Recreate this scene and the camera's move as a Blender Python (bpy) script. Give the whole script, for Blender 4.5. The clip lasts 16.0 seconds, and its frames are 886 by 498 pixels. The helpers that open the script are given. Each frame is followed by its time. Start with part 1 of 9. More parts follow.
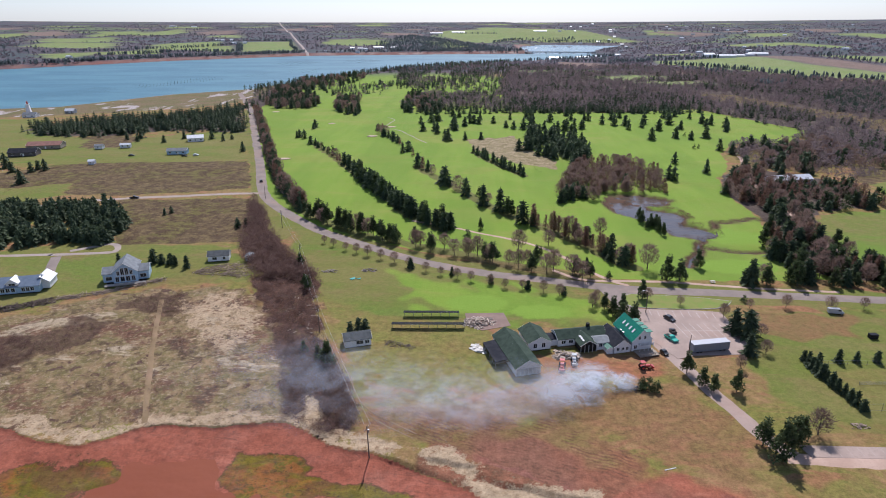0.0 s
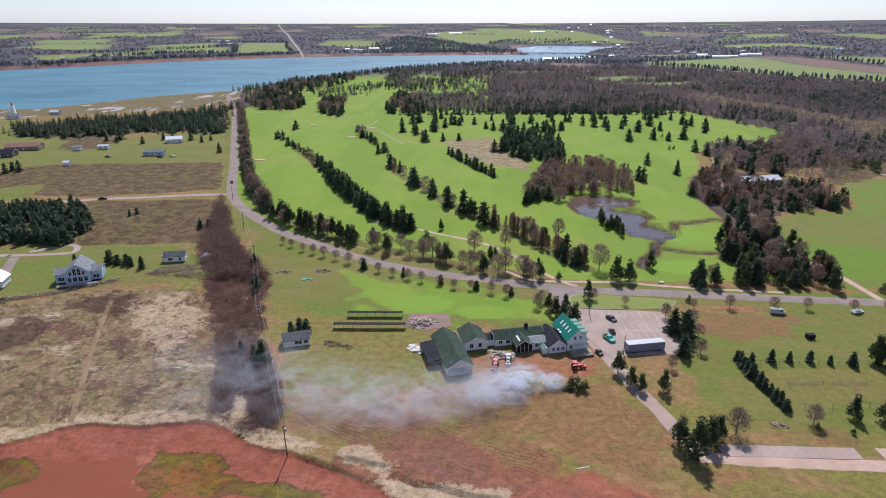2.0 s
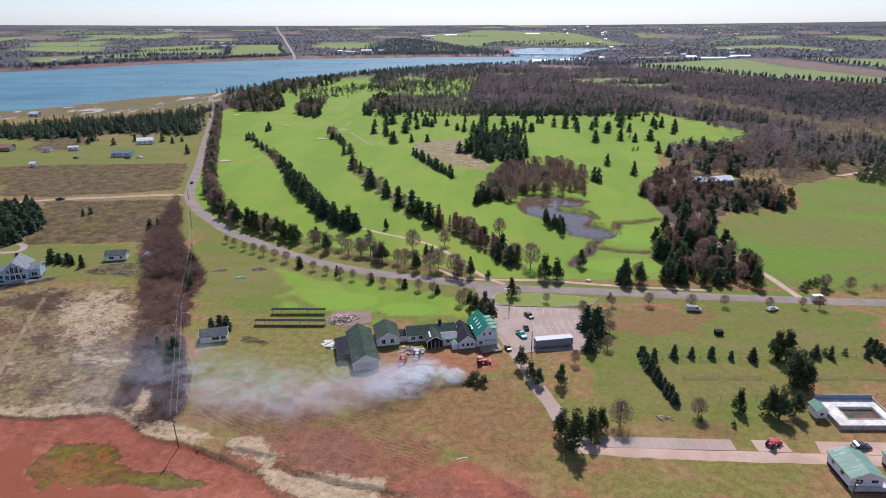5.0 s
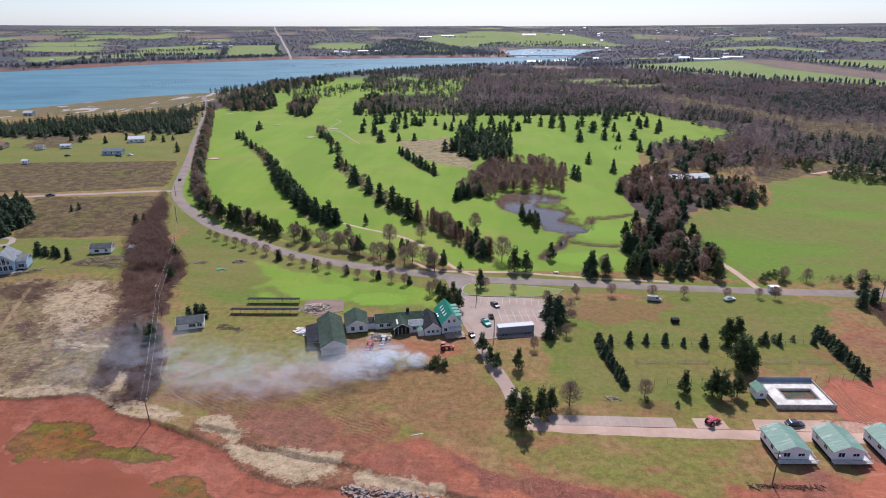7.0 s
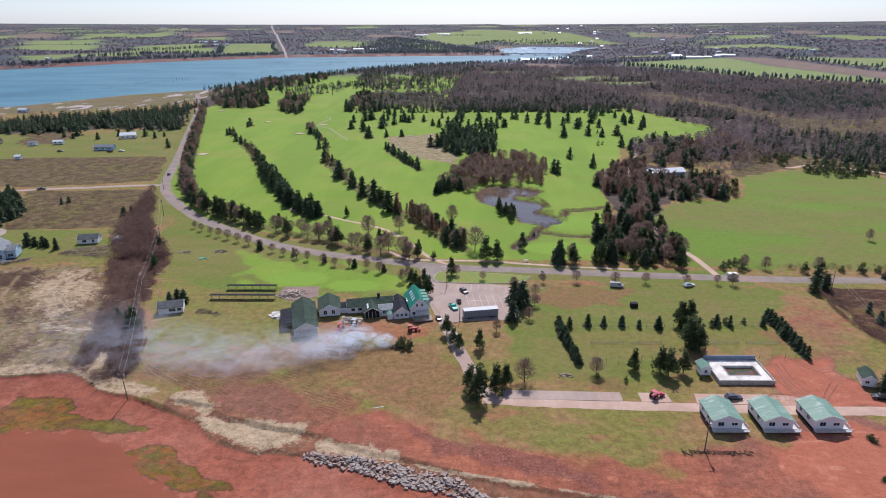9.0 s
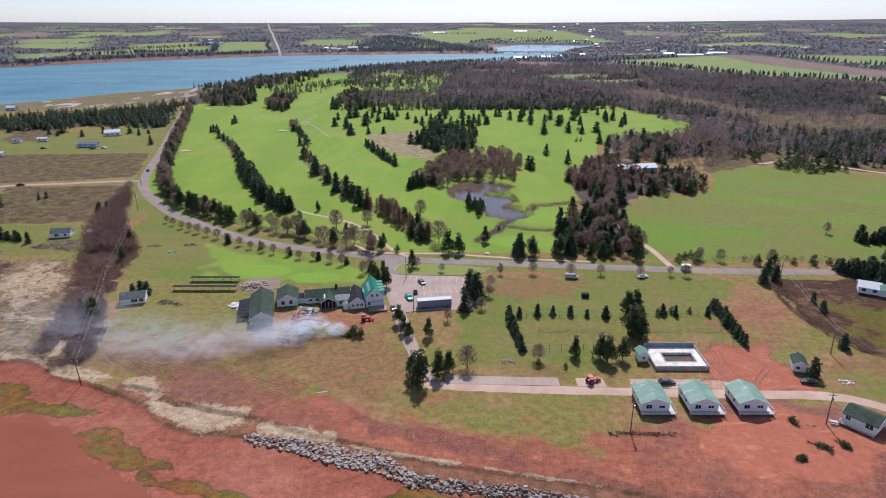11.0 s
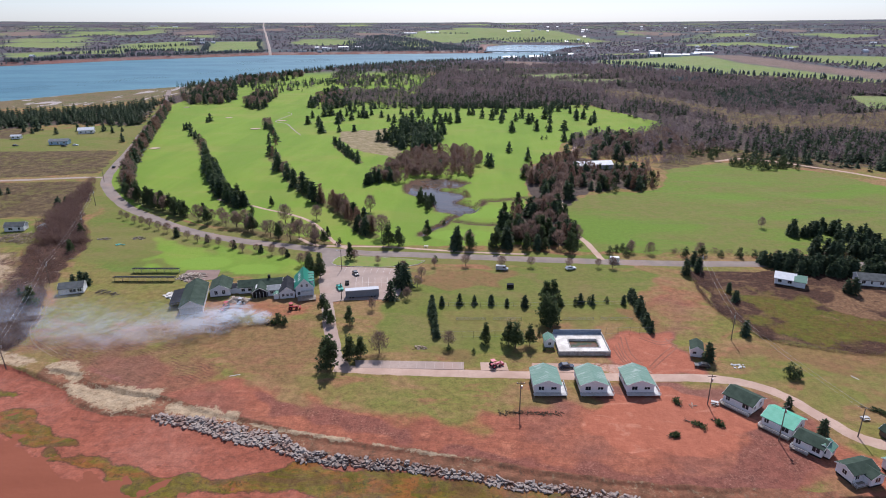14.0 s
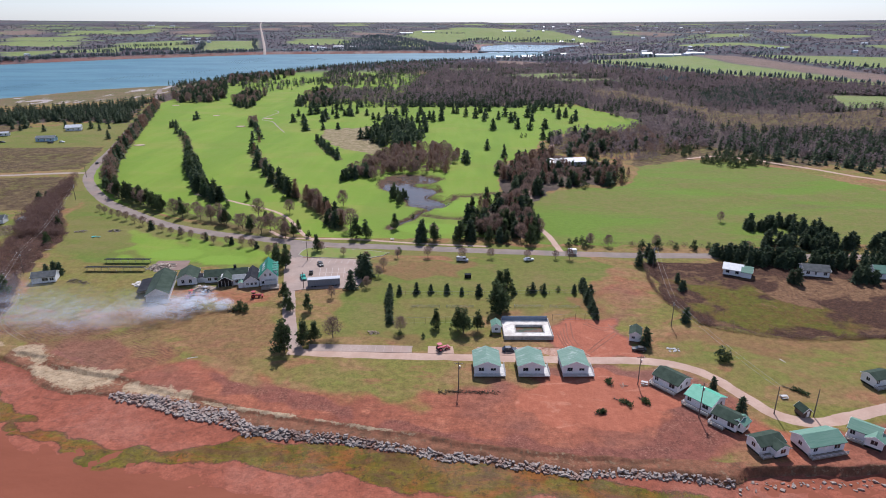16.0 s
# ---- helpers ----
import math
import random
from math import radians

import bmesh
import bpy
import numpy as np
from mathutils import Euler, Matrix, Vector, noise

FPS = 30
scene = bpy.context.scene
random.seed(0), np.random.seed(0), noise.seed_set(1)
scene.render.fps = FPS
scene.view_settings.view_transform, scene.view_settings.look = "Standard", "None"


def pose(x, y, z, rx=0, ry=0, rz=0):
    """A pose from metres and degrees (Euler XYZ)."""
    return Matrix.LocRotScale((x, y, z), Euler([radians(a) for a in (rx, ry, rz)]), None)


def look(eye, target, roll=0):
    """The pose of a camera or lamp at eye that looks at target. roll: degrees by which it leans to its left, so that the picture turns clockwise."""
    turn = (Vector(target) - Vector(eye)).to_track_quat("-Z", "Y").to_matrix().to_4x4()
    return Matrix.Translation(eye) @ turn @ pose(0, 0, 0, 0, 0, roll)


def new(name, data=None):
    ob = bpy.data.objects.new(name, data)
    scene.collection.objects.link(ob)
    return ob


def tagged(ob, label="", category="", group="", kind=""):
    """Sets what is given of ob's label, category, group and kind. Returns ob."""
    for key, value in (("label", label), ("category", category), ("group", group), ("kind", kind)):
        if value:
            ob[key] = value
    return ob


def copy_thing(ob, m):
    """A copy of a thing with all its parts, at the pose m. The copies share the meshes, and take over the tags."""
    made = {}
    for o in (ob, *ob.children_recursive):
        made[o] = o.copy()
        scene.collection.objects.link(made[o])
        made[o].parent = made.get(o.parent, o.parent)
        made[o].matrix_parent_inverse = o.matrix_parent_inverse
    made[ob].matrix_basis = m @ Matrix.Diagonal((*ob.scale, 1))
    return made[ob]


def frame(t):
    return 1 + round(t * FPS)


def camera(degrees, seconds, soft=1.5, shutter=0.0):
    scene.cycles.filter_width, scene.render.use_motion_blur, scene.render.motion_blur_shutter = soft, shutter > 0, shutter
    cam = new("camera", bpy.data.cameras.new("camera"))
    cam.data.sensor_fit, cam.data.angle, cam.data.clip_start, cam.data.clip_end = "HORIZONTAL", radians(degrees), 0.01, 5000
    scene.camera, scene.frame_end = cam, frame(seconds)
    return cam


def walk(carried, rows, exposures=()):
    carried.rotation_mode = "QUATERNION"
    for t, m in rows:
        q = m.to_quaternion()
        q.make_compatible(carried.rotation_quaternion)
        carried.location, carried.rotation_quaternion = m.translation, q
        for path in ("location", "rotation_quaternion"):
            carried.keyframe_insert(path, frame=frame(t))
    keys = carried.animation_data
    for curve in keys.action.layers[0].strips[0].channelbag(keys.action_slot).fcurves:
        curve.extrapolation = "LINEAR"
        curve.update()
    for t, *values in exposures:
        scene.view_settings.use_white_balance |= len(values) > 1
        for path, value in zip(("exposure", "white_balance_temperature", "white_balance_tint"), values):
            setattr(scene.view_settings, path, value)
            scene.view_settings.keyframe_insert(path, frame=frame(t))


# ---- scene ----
cam = camera(71.0, 16.0, soft=1.0)
METRES, EYE, TILT, LEAN, TURN = 146.0, 100.6, 1.32, 0.0, 2.5
ROWS = [
    (0.0, 0.0, 0.0, 0.0, -0.08, -21.76, 0.21),
    (0.5, 0.036, -0.0024, 0.0006, -0.05, -21.74, 0.24),
    (1.0, 0.0721, -0.0047, 0.0012, -0.01, -21.73, 0.25),
    (1.5, 0.1071, -0.0068, 0.0017, 0.03, -21.7, 0.27),
    (2.0, 0.143, -0.0088, 0.0023, 0.05, -21.68, 0.28),
    (2.5, 0.1791, -0.0111, 0.0029, 0.08, -21.64, 0.3),
    (3.0, 0.2147, -0.0139, 0.0031, 0.11, -21.61, 0.32),
    (3.5, 0.2502, -0.017, 0.0035, 0.15, -21.58, 0.34),
    (4.0, 0.2852, -0.0213, 0.004, 0.16, -21.57, 0.34),
    (6.5, 0.4037, -0.0872, 0.0053, 0.15, -21.45, 0.25),
    (7.0, 0.4194, -0.106, 0.0054, 0.11, -21.45, 0.23),
    (7.5, 0.4345, -0.126, 0.0053, 0.08, -21.46, 0.22),
    (8.0, 0.4516, -0.1457, 0.0054, 0.04, -21.5, 0.22),
    (8.5, 0.4717, -0.1646, 0.0055, -0.0, -21.56, 0.24),
    (9.0, 0.4945, -0.1814, 0.0054, -0.02, -21.59, 0.24),
    (11.5, 0.639, -0.2331, 0.0031, -0.11, -21.75, 0.28),
    (12.0, 0.6703, -0.2419, 0.0028, -0.13, -21.76, 0.26),
    (12.5, 0.7016, -0.2512, 0.0029, -0.14, -21.76, 0.25),
    (13.0, 0.7331, -0.2608, 0.0031, -0.16, -21.78, 0.24),
    (13.5, 0.764, -0.2715, 0.0033, -0.19, -21.76, 0.22),
    (14.0, 0.794, -0.2843, 0.0034, -0.2, -21.74, 0.2),
    (14.5, 0.8225, -0.2992, 0.0036, -0.21, -21.73, 0.18),
    (15.0, 0.8499, -0.3157, 0.0035, -0.22, -21.72, 0.15),
    (15.5, 0.8767, -0.3334, 0.0035, -0.25, -21.73, 0.11),
    (16.0, 0.9031, -0.3518, 0.0036, -0.26, -21.75, 0.08),
]
walk(cam, [(t, pose(0, 0, EYE, TILT, LEAN, TURN) @ pose(METRES * x, METRES * y, METRES * z, 90 + pitch, roll, yaw)) for t, x, y, z, yaw, pitch, roll in ROWS],
     [(0.0, 0.3, 6250, 16), (16.0, 0.3, 6250, 16)])

# ---------------------------------------------------------------- light
SUN_EL, SUN_AZ = 49.0, 4.0        # degrees; azimuth from +y towards +x
world = bpy.data.worlds.new("sky")
scene.world = world
world.use_nodes = True
wn = world.node_tree
sky = wn.nodes.new("ShaderNodeTexSky")
sky.sky_type = "NISHITA"
sky.sun_disc = False
sky.sun_elevation, sky.sun_rotation = radians(SUN_EL), radians(SUN_AZ)
sky.air_density, sky.dust_density, sky.ozone_density = 1.0, 0.35, 2.0
hsv = wn.nodes.new("ShaderNodeHueSaturation")
hsv.inputs["Saturation"].default_value = 0.62
tone = wn.nodes.new("ShaderNodeMix")
tone.data_type, tone.blend_type = "RGBA", "MULTIPLY"
tone.inputs["Factor"].default_value = 1.0
tone.inputs["B"].default_value = (0.86, 0.97, 1.16, 1)
wn.links.new(sky.outputs[0], hsv.inputs["Color"])
wn.links.new(hsv.outputs[0], tone.inputs["A"])
wn.links.new(tone.outputs["Result"], wn.nodes["Background"].inputs[0])
wn.nodes["Background"].inputs[1].default_value = 0.088
sun = new("sun", bpy.data.lights.new("sun", "SUN"))
sun.data.energy, sun.data.angle, sun.data.color = 4.1, radians(0.6), (1.0, 0.95, 0.9)
sun_dir = Vector((math.sin(radians(SUN_AZ)) * math.cos(radians(SUN_EL)), math.cos(radians(SUN_AZ)) * math.cos(radians(SUN_EL)), math.sin(radians(SUN_EL))))
sun.matrix_world = look(sun_dir * 500, (0, 0, 0))


# ---------------------------------------------------------------- material helpers
class Nodes:
    """A small wrapper to write node trees in few lines."""

    def __init__(self, name, rough=0.9, spec=0.3, metal=0.0):
        self.mat = bpy.data.materials.new(name)
        self.mat.use_nodes = True
        self.t = self.mat.node_tree
        self.b = self.t.nodes["Principled BSDF"]
        self.b.inputs["Roughness"].default_value = rough
        self.b.inputs["Specular IOR Level"].default_value = spec
        self.b.inputs["Metallic"].default_value = metal

    def node(self, kind, **sockets):
        n = self.t.nodes.new(kind)
        for key, v in sockets.items():
            self.put(n.inputs[key.replace("_", " ")], v)
        return n

    def put(self, socket, v):
        if isinstance(v, bpy.types.NodeSocket):
            self.t.links.new(v, socket)
        elif isinstance(v, tuple) and len(v) == 3 and socket.type == "RGBA":
            socket.default_value = (*v, 1)
        else:
            socket.default_value = v

    def where(self, kind="Object"):
        if kind == "World":
            return self.node("ShaderNodeNewGeometry").outputs["Position"]
        return self.node("ShaderNodeTexCoord").outputs[kind]

    def noise(self, at, scale, detail=4.0, rough=0.6, stretch=None, distort=0.0):
        if stretch:
            m = self.node("ShaderNodeMapping", Vector=at)
            m.inputs["Scale"].default_value = stretch
            at = m.outputs[0]
        n = self.node("ShaderNodeTexNoise", Vector=at, Scale=scale, Detail=detail, Roughness=rough, Distortion=distort)
        return n.outputs["Fac"]

    def ramp(self, fac, lo, hi):
        n = self.node("ShaderNodeMapRange", Value=fac)
        n.interpolation_type = "SMOOTHSTEP"
        n.inputs["From Min"].default_value, n.inputs["From Max"].default_value = lo, hi
        return n.outputs[0]

    def math(self, op, a, b=0.0):
        n = self.t.nodes.new("ShaderNodeMath")
        n.operation = op
        self.put(n.inputs[0], a)
        self.put(n.inputs[1], b)
        return n.outputs[0]

    def mix(self, fac, a, b, blend="MIX"):
        n = self.t.nodes.new("ShaderNodeMix")
        n.data_type, n.blend_type = "RGBA", blend
        self.put(n.inputs["Factor"], fac)
        self.put(n.inputs["A"], a)
        self.put(n.inputs["B"], b)
        return n.outputs["Result"]

    def bump(self, height, strength, distance):
        n = self.node("ShaderNodeBump", Height=height, Strength=strength, Distance=distance)
        self.put(self.b.inputs["Normal"], n.outputs[0])

    def colour(self, c):
        self.put(self.b.inputs["Base Color"], c)
        return self

    def rough(self, r):
        self.put(self.b.inputs["Roughness"], r)
        return self


def plain(name, a, b, scale=1.5, rough=0.8, spec=0.3, metal=0.0, bump=0.0, stretch=None, vary=0.0):
    """A surface of two shades mixed at two scales, with optional fine relief and a shade that differs from object to object."""
    n = Nodes(name, rough, spec, metal)
    at = n.where("Object")
    big, fine = n.noise(at, scale, 3.0, 0.6, stretch), n.noise(at, scale * 9, 4.0, 0.7, stretch)
    c = n.mix(n.ramp(big, 0.3, 0.7), a, b)
    c = n.mix(n.math("MULTIPLY", n.ramp(fine, 0.45, 0.8), 0.35), c, tuple(v * 0.6 for v in a))
    if vary:
        r = n.node("ShaderNodeObjectInfo").outputs["Random"]
        hsv = n.node("ShaderNodeHueSaturation", Color=c)
        n.put(hsv.inputs["Value"], n.math("ADD", n.math("MULTIPLY", r, vary), 1 - vary / 2))
        c = hsv.outputs[0]
    n.colour(c)
    if bump:
        n.bump(fine, 0.6, bump)
    return n.mat


def leafy(name, a, b, vary=0.35, rough=0.75, through_light=0.35):
    """Foliage and twigs: shades differ from clump to clump and from tree to tree."""
    n = Nodes(name, rough, 0.2)
    isl = n.node("ShaderNodeNewGeometry").outputs["Random Per Island"]
    c = n.mix(isl, a, b)
    r = n.node("ShaderNodeObjectInfo").outputs["Random"]
    big = n.noise(n.where("World"), 0.03, 2.0)
    hsv = n.node("ShaderNodeHueSaturation", Color=c)
    n.put(hsv.inputs["Value"], n.math("ADD", n.math("MULTIPLY", n.math("ADD", r, big), vary), 1 - vary))
    n.colour(hsv.outputs[0])
    tr = n.node("ShaderNodeBsdfTranslucent", Color=hsv.outputs[0])
    mx = n.node("ShaderNodeMixShader", Fac=through_light)
    n.t.links.new(n.b.outputs[0], mx.inputs[1])
    n.t.links.new(tr.outputs[0], mx.inputs[2])
    n.t.links.new(mx.outputs[0], n.t.nodes["Material Output"].inputs["Surface"])
    return n.mat


SPRUCE = leafy("spruce_needles", (0.04, 0.062, 0.038), (0.098, 0.132, 0.068))
PINE = leafy("pine_needles", (0.046, 0.07, 0.034), (0.118, 0.155, 0.066))
TWIG = leafy("bare_twigs", (0.17, 0.115, 0.097), (0.31, 0.22, 0.182), through_light=0.5)
TWIG_DARK = leafy("thicket_twigs", (0.115, 0.07, 0.06), (0.225, 0.15, 0.125), through_light=0.45)
# Far twigs and needles: distance haze is painted in as paler, bluer tones.
HAZED_TWIG = leafy("hazed_far_twigs", (0.15, 0.137, 0.16), (0.215, 0.185, 0.205), 0.2, 0.9, 0.6)
HAZED_NEEDLE = leafy("hazed_far_needles", (0.1, 0.128, 0.14), (0.145, 0.175, 0.175), 0.2, 0.9, 0.6)
# Grey-brown twigs with a little haze lift mixed into the colour.
WOOD_TWIG = leafy("woodland_twigs", (0.135, 0.107, 0.112), (0.225, 0.18, 0.178), 0.35, 0.9, 0.55)
PLANTED = leafy("young_spruce_needles", (0.06, 0.095, 0.072), (0.115, 0.16, 0.115), 0.25, 0.9, 0.4)
LARCH = leafy("larch_twigs", (0.16, 0.093, 0.07), (0.31, 0.195, 0.145), through_light=0.5)
GREY_TWIG = leafy("dry_grass_stems", (0.2, 0.13, 0.075), (0.38, 0.27, 0.165))
HEATH_STEM = leafy("heath_stems", (0.115, 0.078, 0.045), (0.235, 0.165, 0.09))
BARK = plain("bark", (0.1, 0.075, 0.06), (0.17, 0.14, 0.115), 3, 0.95, bump=0.02)
WHITE_WALL = plain("white_siding", (0.72, 0.73, 0.74), (0.8, 0.8, 0.8), 0.7, 0.7, stretch=(1, 1, 8))
BLUE_WALL = plain("pale_blue_siding", (0.33, 0.47, 0.6), (0.41, 0.55, 0.68), 0.7, 0.7, stretch=(1, 1, 8))
GREY_WALL = plain("grey_metal_cladding", (0.4, 0.42, 0.46), (0.48, 0.5, 0.54), 0.8, 0.5, stretch=(8, 8, 1))
TRIM = plain("white_trim", (0.74, 0.74, 0.73), (0.82, 0.82, 0.81), 2, 0.6)
GREEN_ROOF = plain("faded_green_roof_sheets", (0.1, 0.222, 0.165), (0.145, 0.265, 0.205), 0.9, 0.7, 0.3, bump=0.02, stretch=(0.25, 2.6, 0.25))
DARK_ROOF = plain("dark_green_shingles", (0.035, 0.055, 0.042), (0.06, 0.085, 0.066), 0.5, 0.95, 0.12, bump=0.02)
TEAL_ROOF = plain("teal_painted_roof", (0.07, 0.37, 0.25), (0.105, 0.43, 0.3), 0.5, 0.5)
EMERALD = plain("emerald_metal_roof", (0.0, 0.16, 0.105), (0.005, 0.2, 0.13), 0.4, 0.45, stretch=(6, 1, 1))
SLATE_ROOF = plain("slate_grey_shingles", (0.07, 0.08, 0.084), (0.115, 0.125, 0.128), 0.6, 0.9)
BLUE_ROOF = plain("blue_grey_metal_roof", (0.13, 0.18, 0.245), (0.185, 0.235, 0.3), 0.6, 0.6)
FADED_LINE = plain("faded_bay_paint", (0.36, 0.29, 0.255), (0.43, 0.35, 0.31), 1.5, 0.8)
GREY_ROOF = plain("grey_shingles", (0.13, 0.15, 0.165), (0.2, 0.22, 0.24), 0.6, 0.75)
TIN_ROOF = plain("pale_metal_roof", (0.6, 0.63, 0.66), (0.7, 0.72, 0.74), 0.6, 0.4, metal=0.2)
BLACK_ROOF = plain("black_membrane", (0.024, 0.026, 0.034), (0.04, 0.042, 0.05), 0.6, 0.95, 0.08)
GLASS = Nodes("window_glass", 0.08, 0.6).colour((0.02, 0.025, 0.032)).mat
# Near black for dark parts and for shade under floors and in the porch.
DARK = plain("shade_and_dark_parts", (0.018, 0.016, 0.015), (0.03, 0.028, 0.026), 1, 0.9)
WOOD = plain("weathered_wood", (0.26, 0.22, 0.18), (0.36, 0.31, 0.26), 1.2, 0.85, stretch=(1, 6, 1))
PALE_WOOD = plain("painted_deck_boards", (0.45, 0.45, 0.45), (0.58, 0.58, 0.57), 1.0, 0.75)
WRACK = plain("wet_drift_logs", (0.075, 0.055, 0.045), (0.19, 0.145, 0.115), 2, 0.9, vary=0.6)
LOG = plain("drift_logs", (0.21, 0.155, 0.12), (0.42, 0.33, 0.265), 2, 0.9, vary=0.6)
JUNK = plain("splintered_boards", (0.26, 0.2, 0.155), (0.52, 0.45, 0.39), 2, 0.85, vary=0.8)
POLE = plain("pole_wood", (0.13, 0.1, 0.085), (0.19, 0.155, 0.13), 1, 0.9, stretch=(3, 3, 0.5))
CONCRETE = plain("pool_concrete", (0.28, 0.26, 0.25), (0.46, 0.44, 0.42), 0.8, 0.9, bump=0.01)
WHITE_DECK = plain("bleached_pool_deck", (0.5, 0.47, 0.43), (0.74, 0.72, 0.68), 0.45, 0.85)
STEEL = plain("galvanised_steel", (0.35, 0.36, 0.38), (0.45, 0.46, 0.48), 2, 0.45, metal=0.7)
PANEL = plain("solar_backing", (0.012, 0.014, 0.018), (0.022, 0.024, 0.03), 0.8, 0.8, 0.1)
RUBBER = plain("tyre_rubber", (0.015, 0.015, 0.016), (0.03, 0.03, 0.03), 3, 0.9)
WIRE = plain("cable", (0.4, 0.4, 0.4), (0.5, 0.5, 0.5), 3, 0.6)
PAINT_LINE = plain("worn_road_paint", (0.46, 0.4, 0.36), (0.58, 0.52, 0.48), 1.5, 0.8)


def worn_glint_roof():
    """Faded green roof sheets with pale runs of bare metal and painted sun glint that differ from roof to roof."""
    n = Nodes("worn_glinting_roof_sheets", 0.6, 0.35)
    at = n.where("Object")
    r = n.node("ShaderNodeObjectInfo").outputs["Random"]
    c = n.mix(n.ramp(n.noise(at, 0.9, 3.0, 0.6, (0.25, 2.6, 0.25)), 0.3, 0.7), (0.115, 0.225, 0.175), (0.165, 0.28, 0.225))
    shift = n.node("ShaderNodeVectorMath", Vector=at)
    shift.operation = "ADD"
    n.put(shift.inputs[1], n.node("ShaderNodeCombineXYZ", X=n.math("MULTIPLY", r, 40.0)).outputs[0])
    runs = n.noise(shift.outputs[0], 0.5, 4.0, 0.65, (0.35, 1.5, 0.35), 0.5)
    # pale runs: bare sheet, plus sun glint put into the colour
    c = n.mix(n.math("MULTIPLY", n.ramp(runs, 0.54, 0.66), 0.5), c, (0.4, 0.46, 0.43))
    n.colour(c)
    ribs = n.node("ShaderNodeTexWave", Vector=at, Scale=1.2)
    ribs.bands_direction = "Y"
    n.bump(ribs.outputs["Fac"], 0.5, 0.03)
    return n.mat


WORN_GLINT_ROOF = worn_glint_roof()


def paint(name, c):
    n = Nodes(name, 0.3, 0.5)
    n.colour(c)
    n.b.inputs["Coat Weight"].default_value = 0.5
    return n.mat


def stone_mat():
    n = Nodes("armour_stone", 0.9, 0.3)
    r = n.node("ShaderNodeObjectInfo").outputs["Random"]
    isl = n.node("ShaderNodeNewGeometry").outputs["Random Per Island"]
    at = n.where("World")
    c = n.mix(n.ramp(n.math("ADD", r, n.math("MULTIPLY", isl, 0.5)), 0.1, 1.3), (0.06, 0.05, 0.048), (0.35, 0.295, 0.262))
    c = n.mix(n.math("MULTIPLY", n.ramp(n.noise(at, 0.25), 0.45, 0.65), 0.6), c, (0.26, 0.13, 0.09))
    c = n.mix(n.math("MULTIPLY", n.ramp(n.noise(at, 2.5), 0.45, 0.75), 0.5), c, (0.12, 0.1, 0.095))
    n.colour(c)
    n.bump(n.noise(at, 5), 0.7, 0.08)
    return n.mat


STONE = stone_mat()


def asphalt(name, a, b):
    n = Nodes(name, 0.92, 0.3)
    at = n.where("World")
    c = n.mix(n.ramp(n.noise(at, 0.15, 5.0), 0.3, 0.7), a, b)
    c = n.mix(n.math("MULTIPLY", n.ramp(n.noise(at, 1.2, 5.0), 0.45, 0.7), 0.4), c, tuple(v * 0.75 for v in a))
    c = n.mix(n.math("MULTIPLY", n.ramp(n.noise(at, 0.05, 3.0), 0.5, 0.65), 0.3), c, (0.36, 0.22, 0.17))
    n.colour(c)
    n.bump(n.noise(at, 6), 0.5, 0.03)
    return n.mat


ROAD = asphalt("worn_asphalt", (0.2, 0.165, 0.148), (0.26, 0.215, 0.19))
LOT = asphalt("old_car_park_asphalt", (0.31, 0.242, 0.21), (0.385, 0.3, 0.258))
PINK_GRAVEL = asphalt("pink_gravel", (0.4, 0.275, 0.215), (0.49, 0.355, 0.285))
GRAVEL = asphalt("grey_gravel", (0.29, 0.24, 0.215), (0.35, 0.295, 0.26))


# ---------------------------------------------------------------- terrain
SHORE_X = [-700, -260, -160, -123, -110, -97, -89, -82, -64, -48, -41, -29, -18, -6, 1, 6, 20, 31, 36, 52, 69, 77, 98, 116, 133, 150, 157, 175, 190, 197, 201, 206, 212, 218, 224, 232, 260, 700]
SHORE_Y = [190, 160, 138, 131.7, 127.5, 126.5, 129.6, 133.2, 135.8, 135.9, 131.9, 126.1, 122.9, 119.5, 115, 109.5, 104, 102.5, 102.3, 96.2, 92.4, 88, 85, 82.2, 79.3, 76.7, 75.3, 74.4, 74.3, 73.6, 76.2, 77.4, 77.1, 77.9, 76.7, 78.6, 79.5, 60]
BAY = [(-4900, 500), (-900, 650), (-570, 741), (-509, 757), (-428, 888), (-339, 962), (-290, 1090), (-170, 1360), (90, 1580), (260, 1690), (410, 1830), (360, 1945), (424, 2190), (610, 2580), (530, 2510), (427, 2563), (296, 2618), (179, 2458),
       (163, 2090), (190, 1985), (-150, 1935), (-483, 1878), (-784, 1656), (-1034, 1375), (-1500, 1050), (-4900, 900)]
POND = [(77, 347), (85, 365), (102, 367), (118, 355), (112, 345.5), (101, 343), (99.5, 337), (112, 332), (117, 323.5), (110.5, 311), (118, 304), (124.5, 295), (121, 290), (111, 288.5), (101, 294), (93.5, 315), (80, 330)]
TIDE_A = [(-83, 122), (-62, 125), (-59, 116), (-55, 104), (-50, 90), (-100, 90), (-88, 106)]
TIDE_B = [(-50, 108), (-30, 111), (-18, 108), (-10, 100), (-4, 93), (12, 84), (30, 75), (60, 70), (100, 64), (140, 52), (-60, 50), (-60, 95)]
CREEK = [(119, 290), (113, 286), (108, 279.5), (105, 268), (99, 261), (95, 252)]
CREEK_B = [(108, 277), (118.9, 270.5), (130.5, 269.5), (140, 271)]
CREEK_C = [(123, 296), (127, 312), (141, 316.5), (150, 321), (158, 318)]


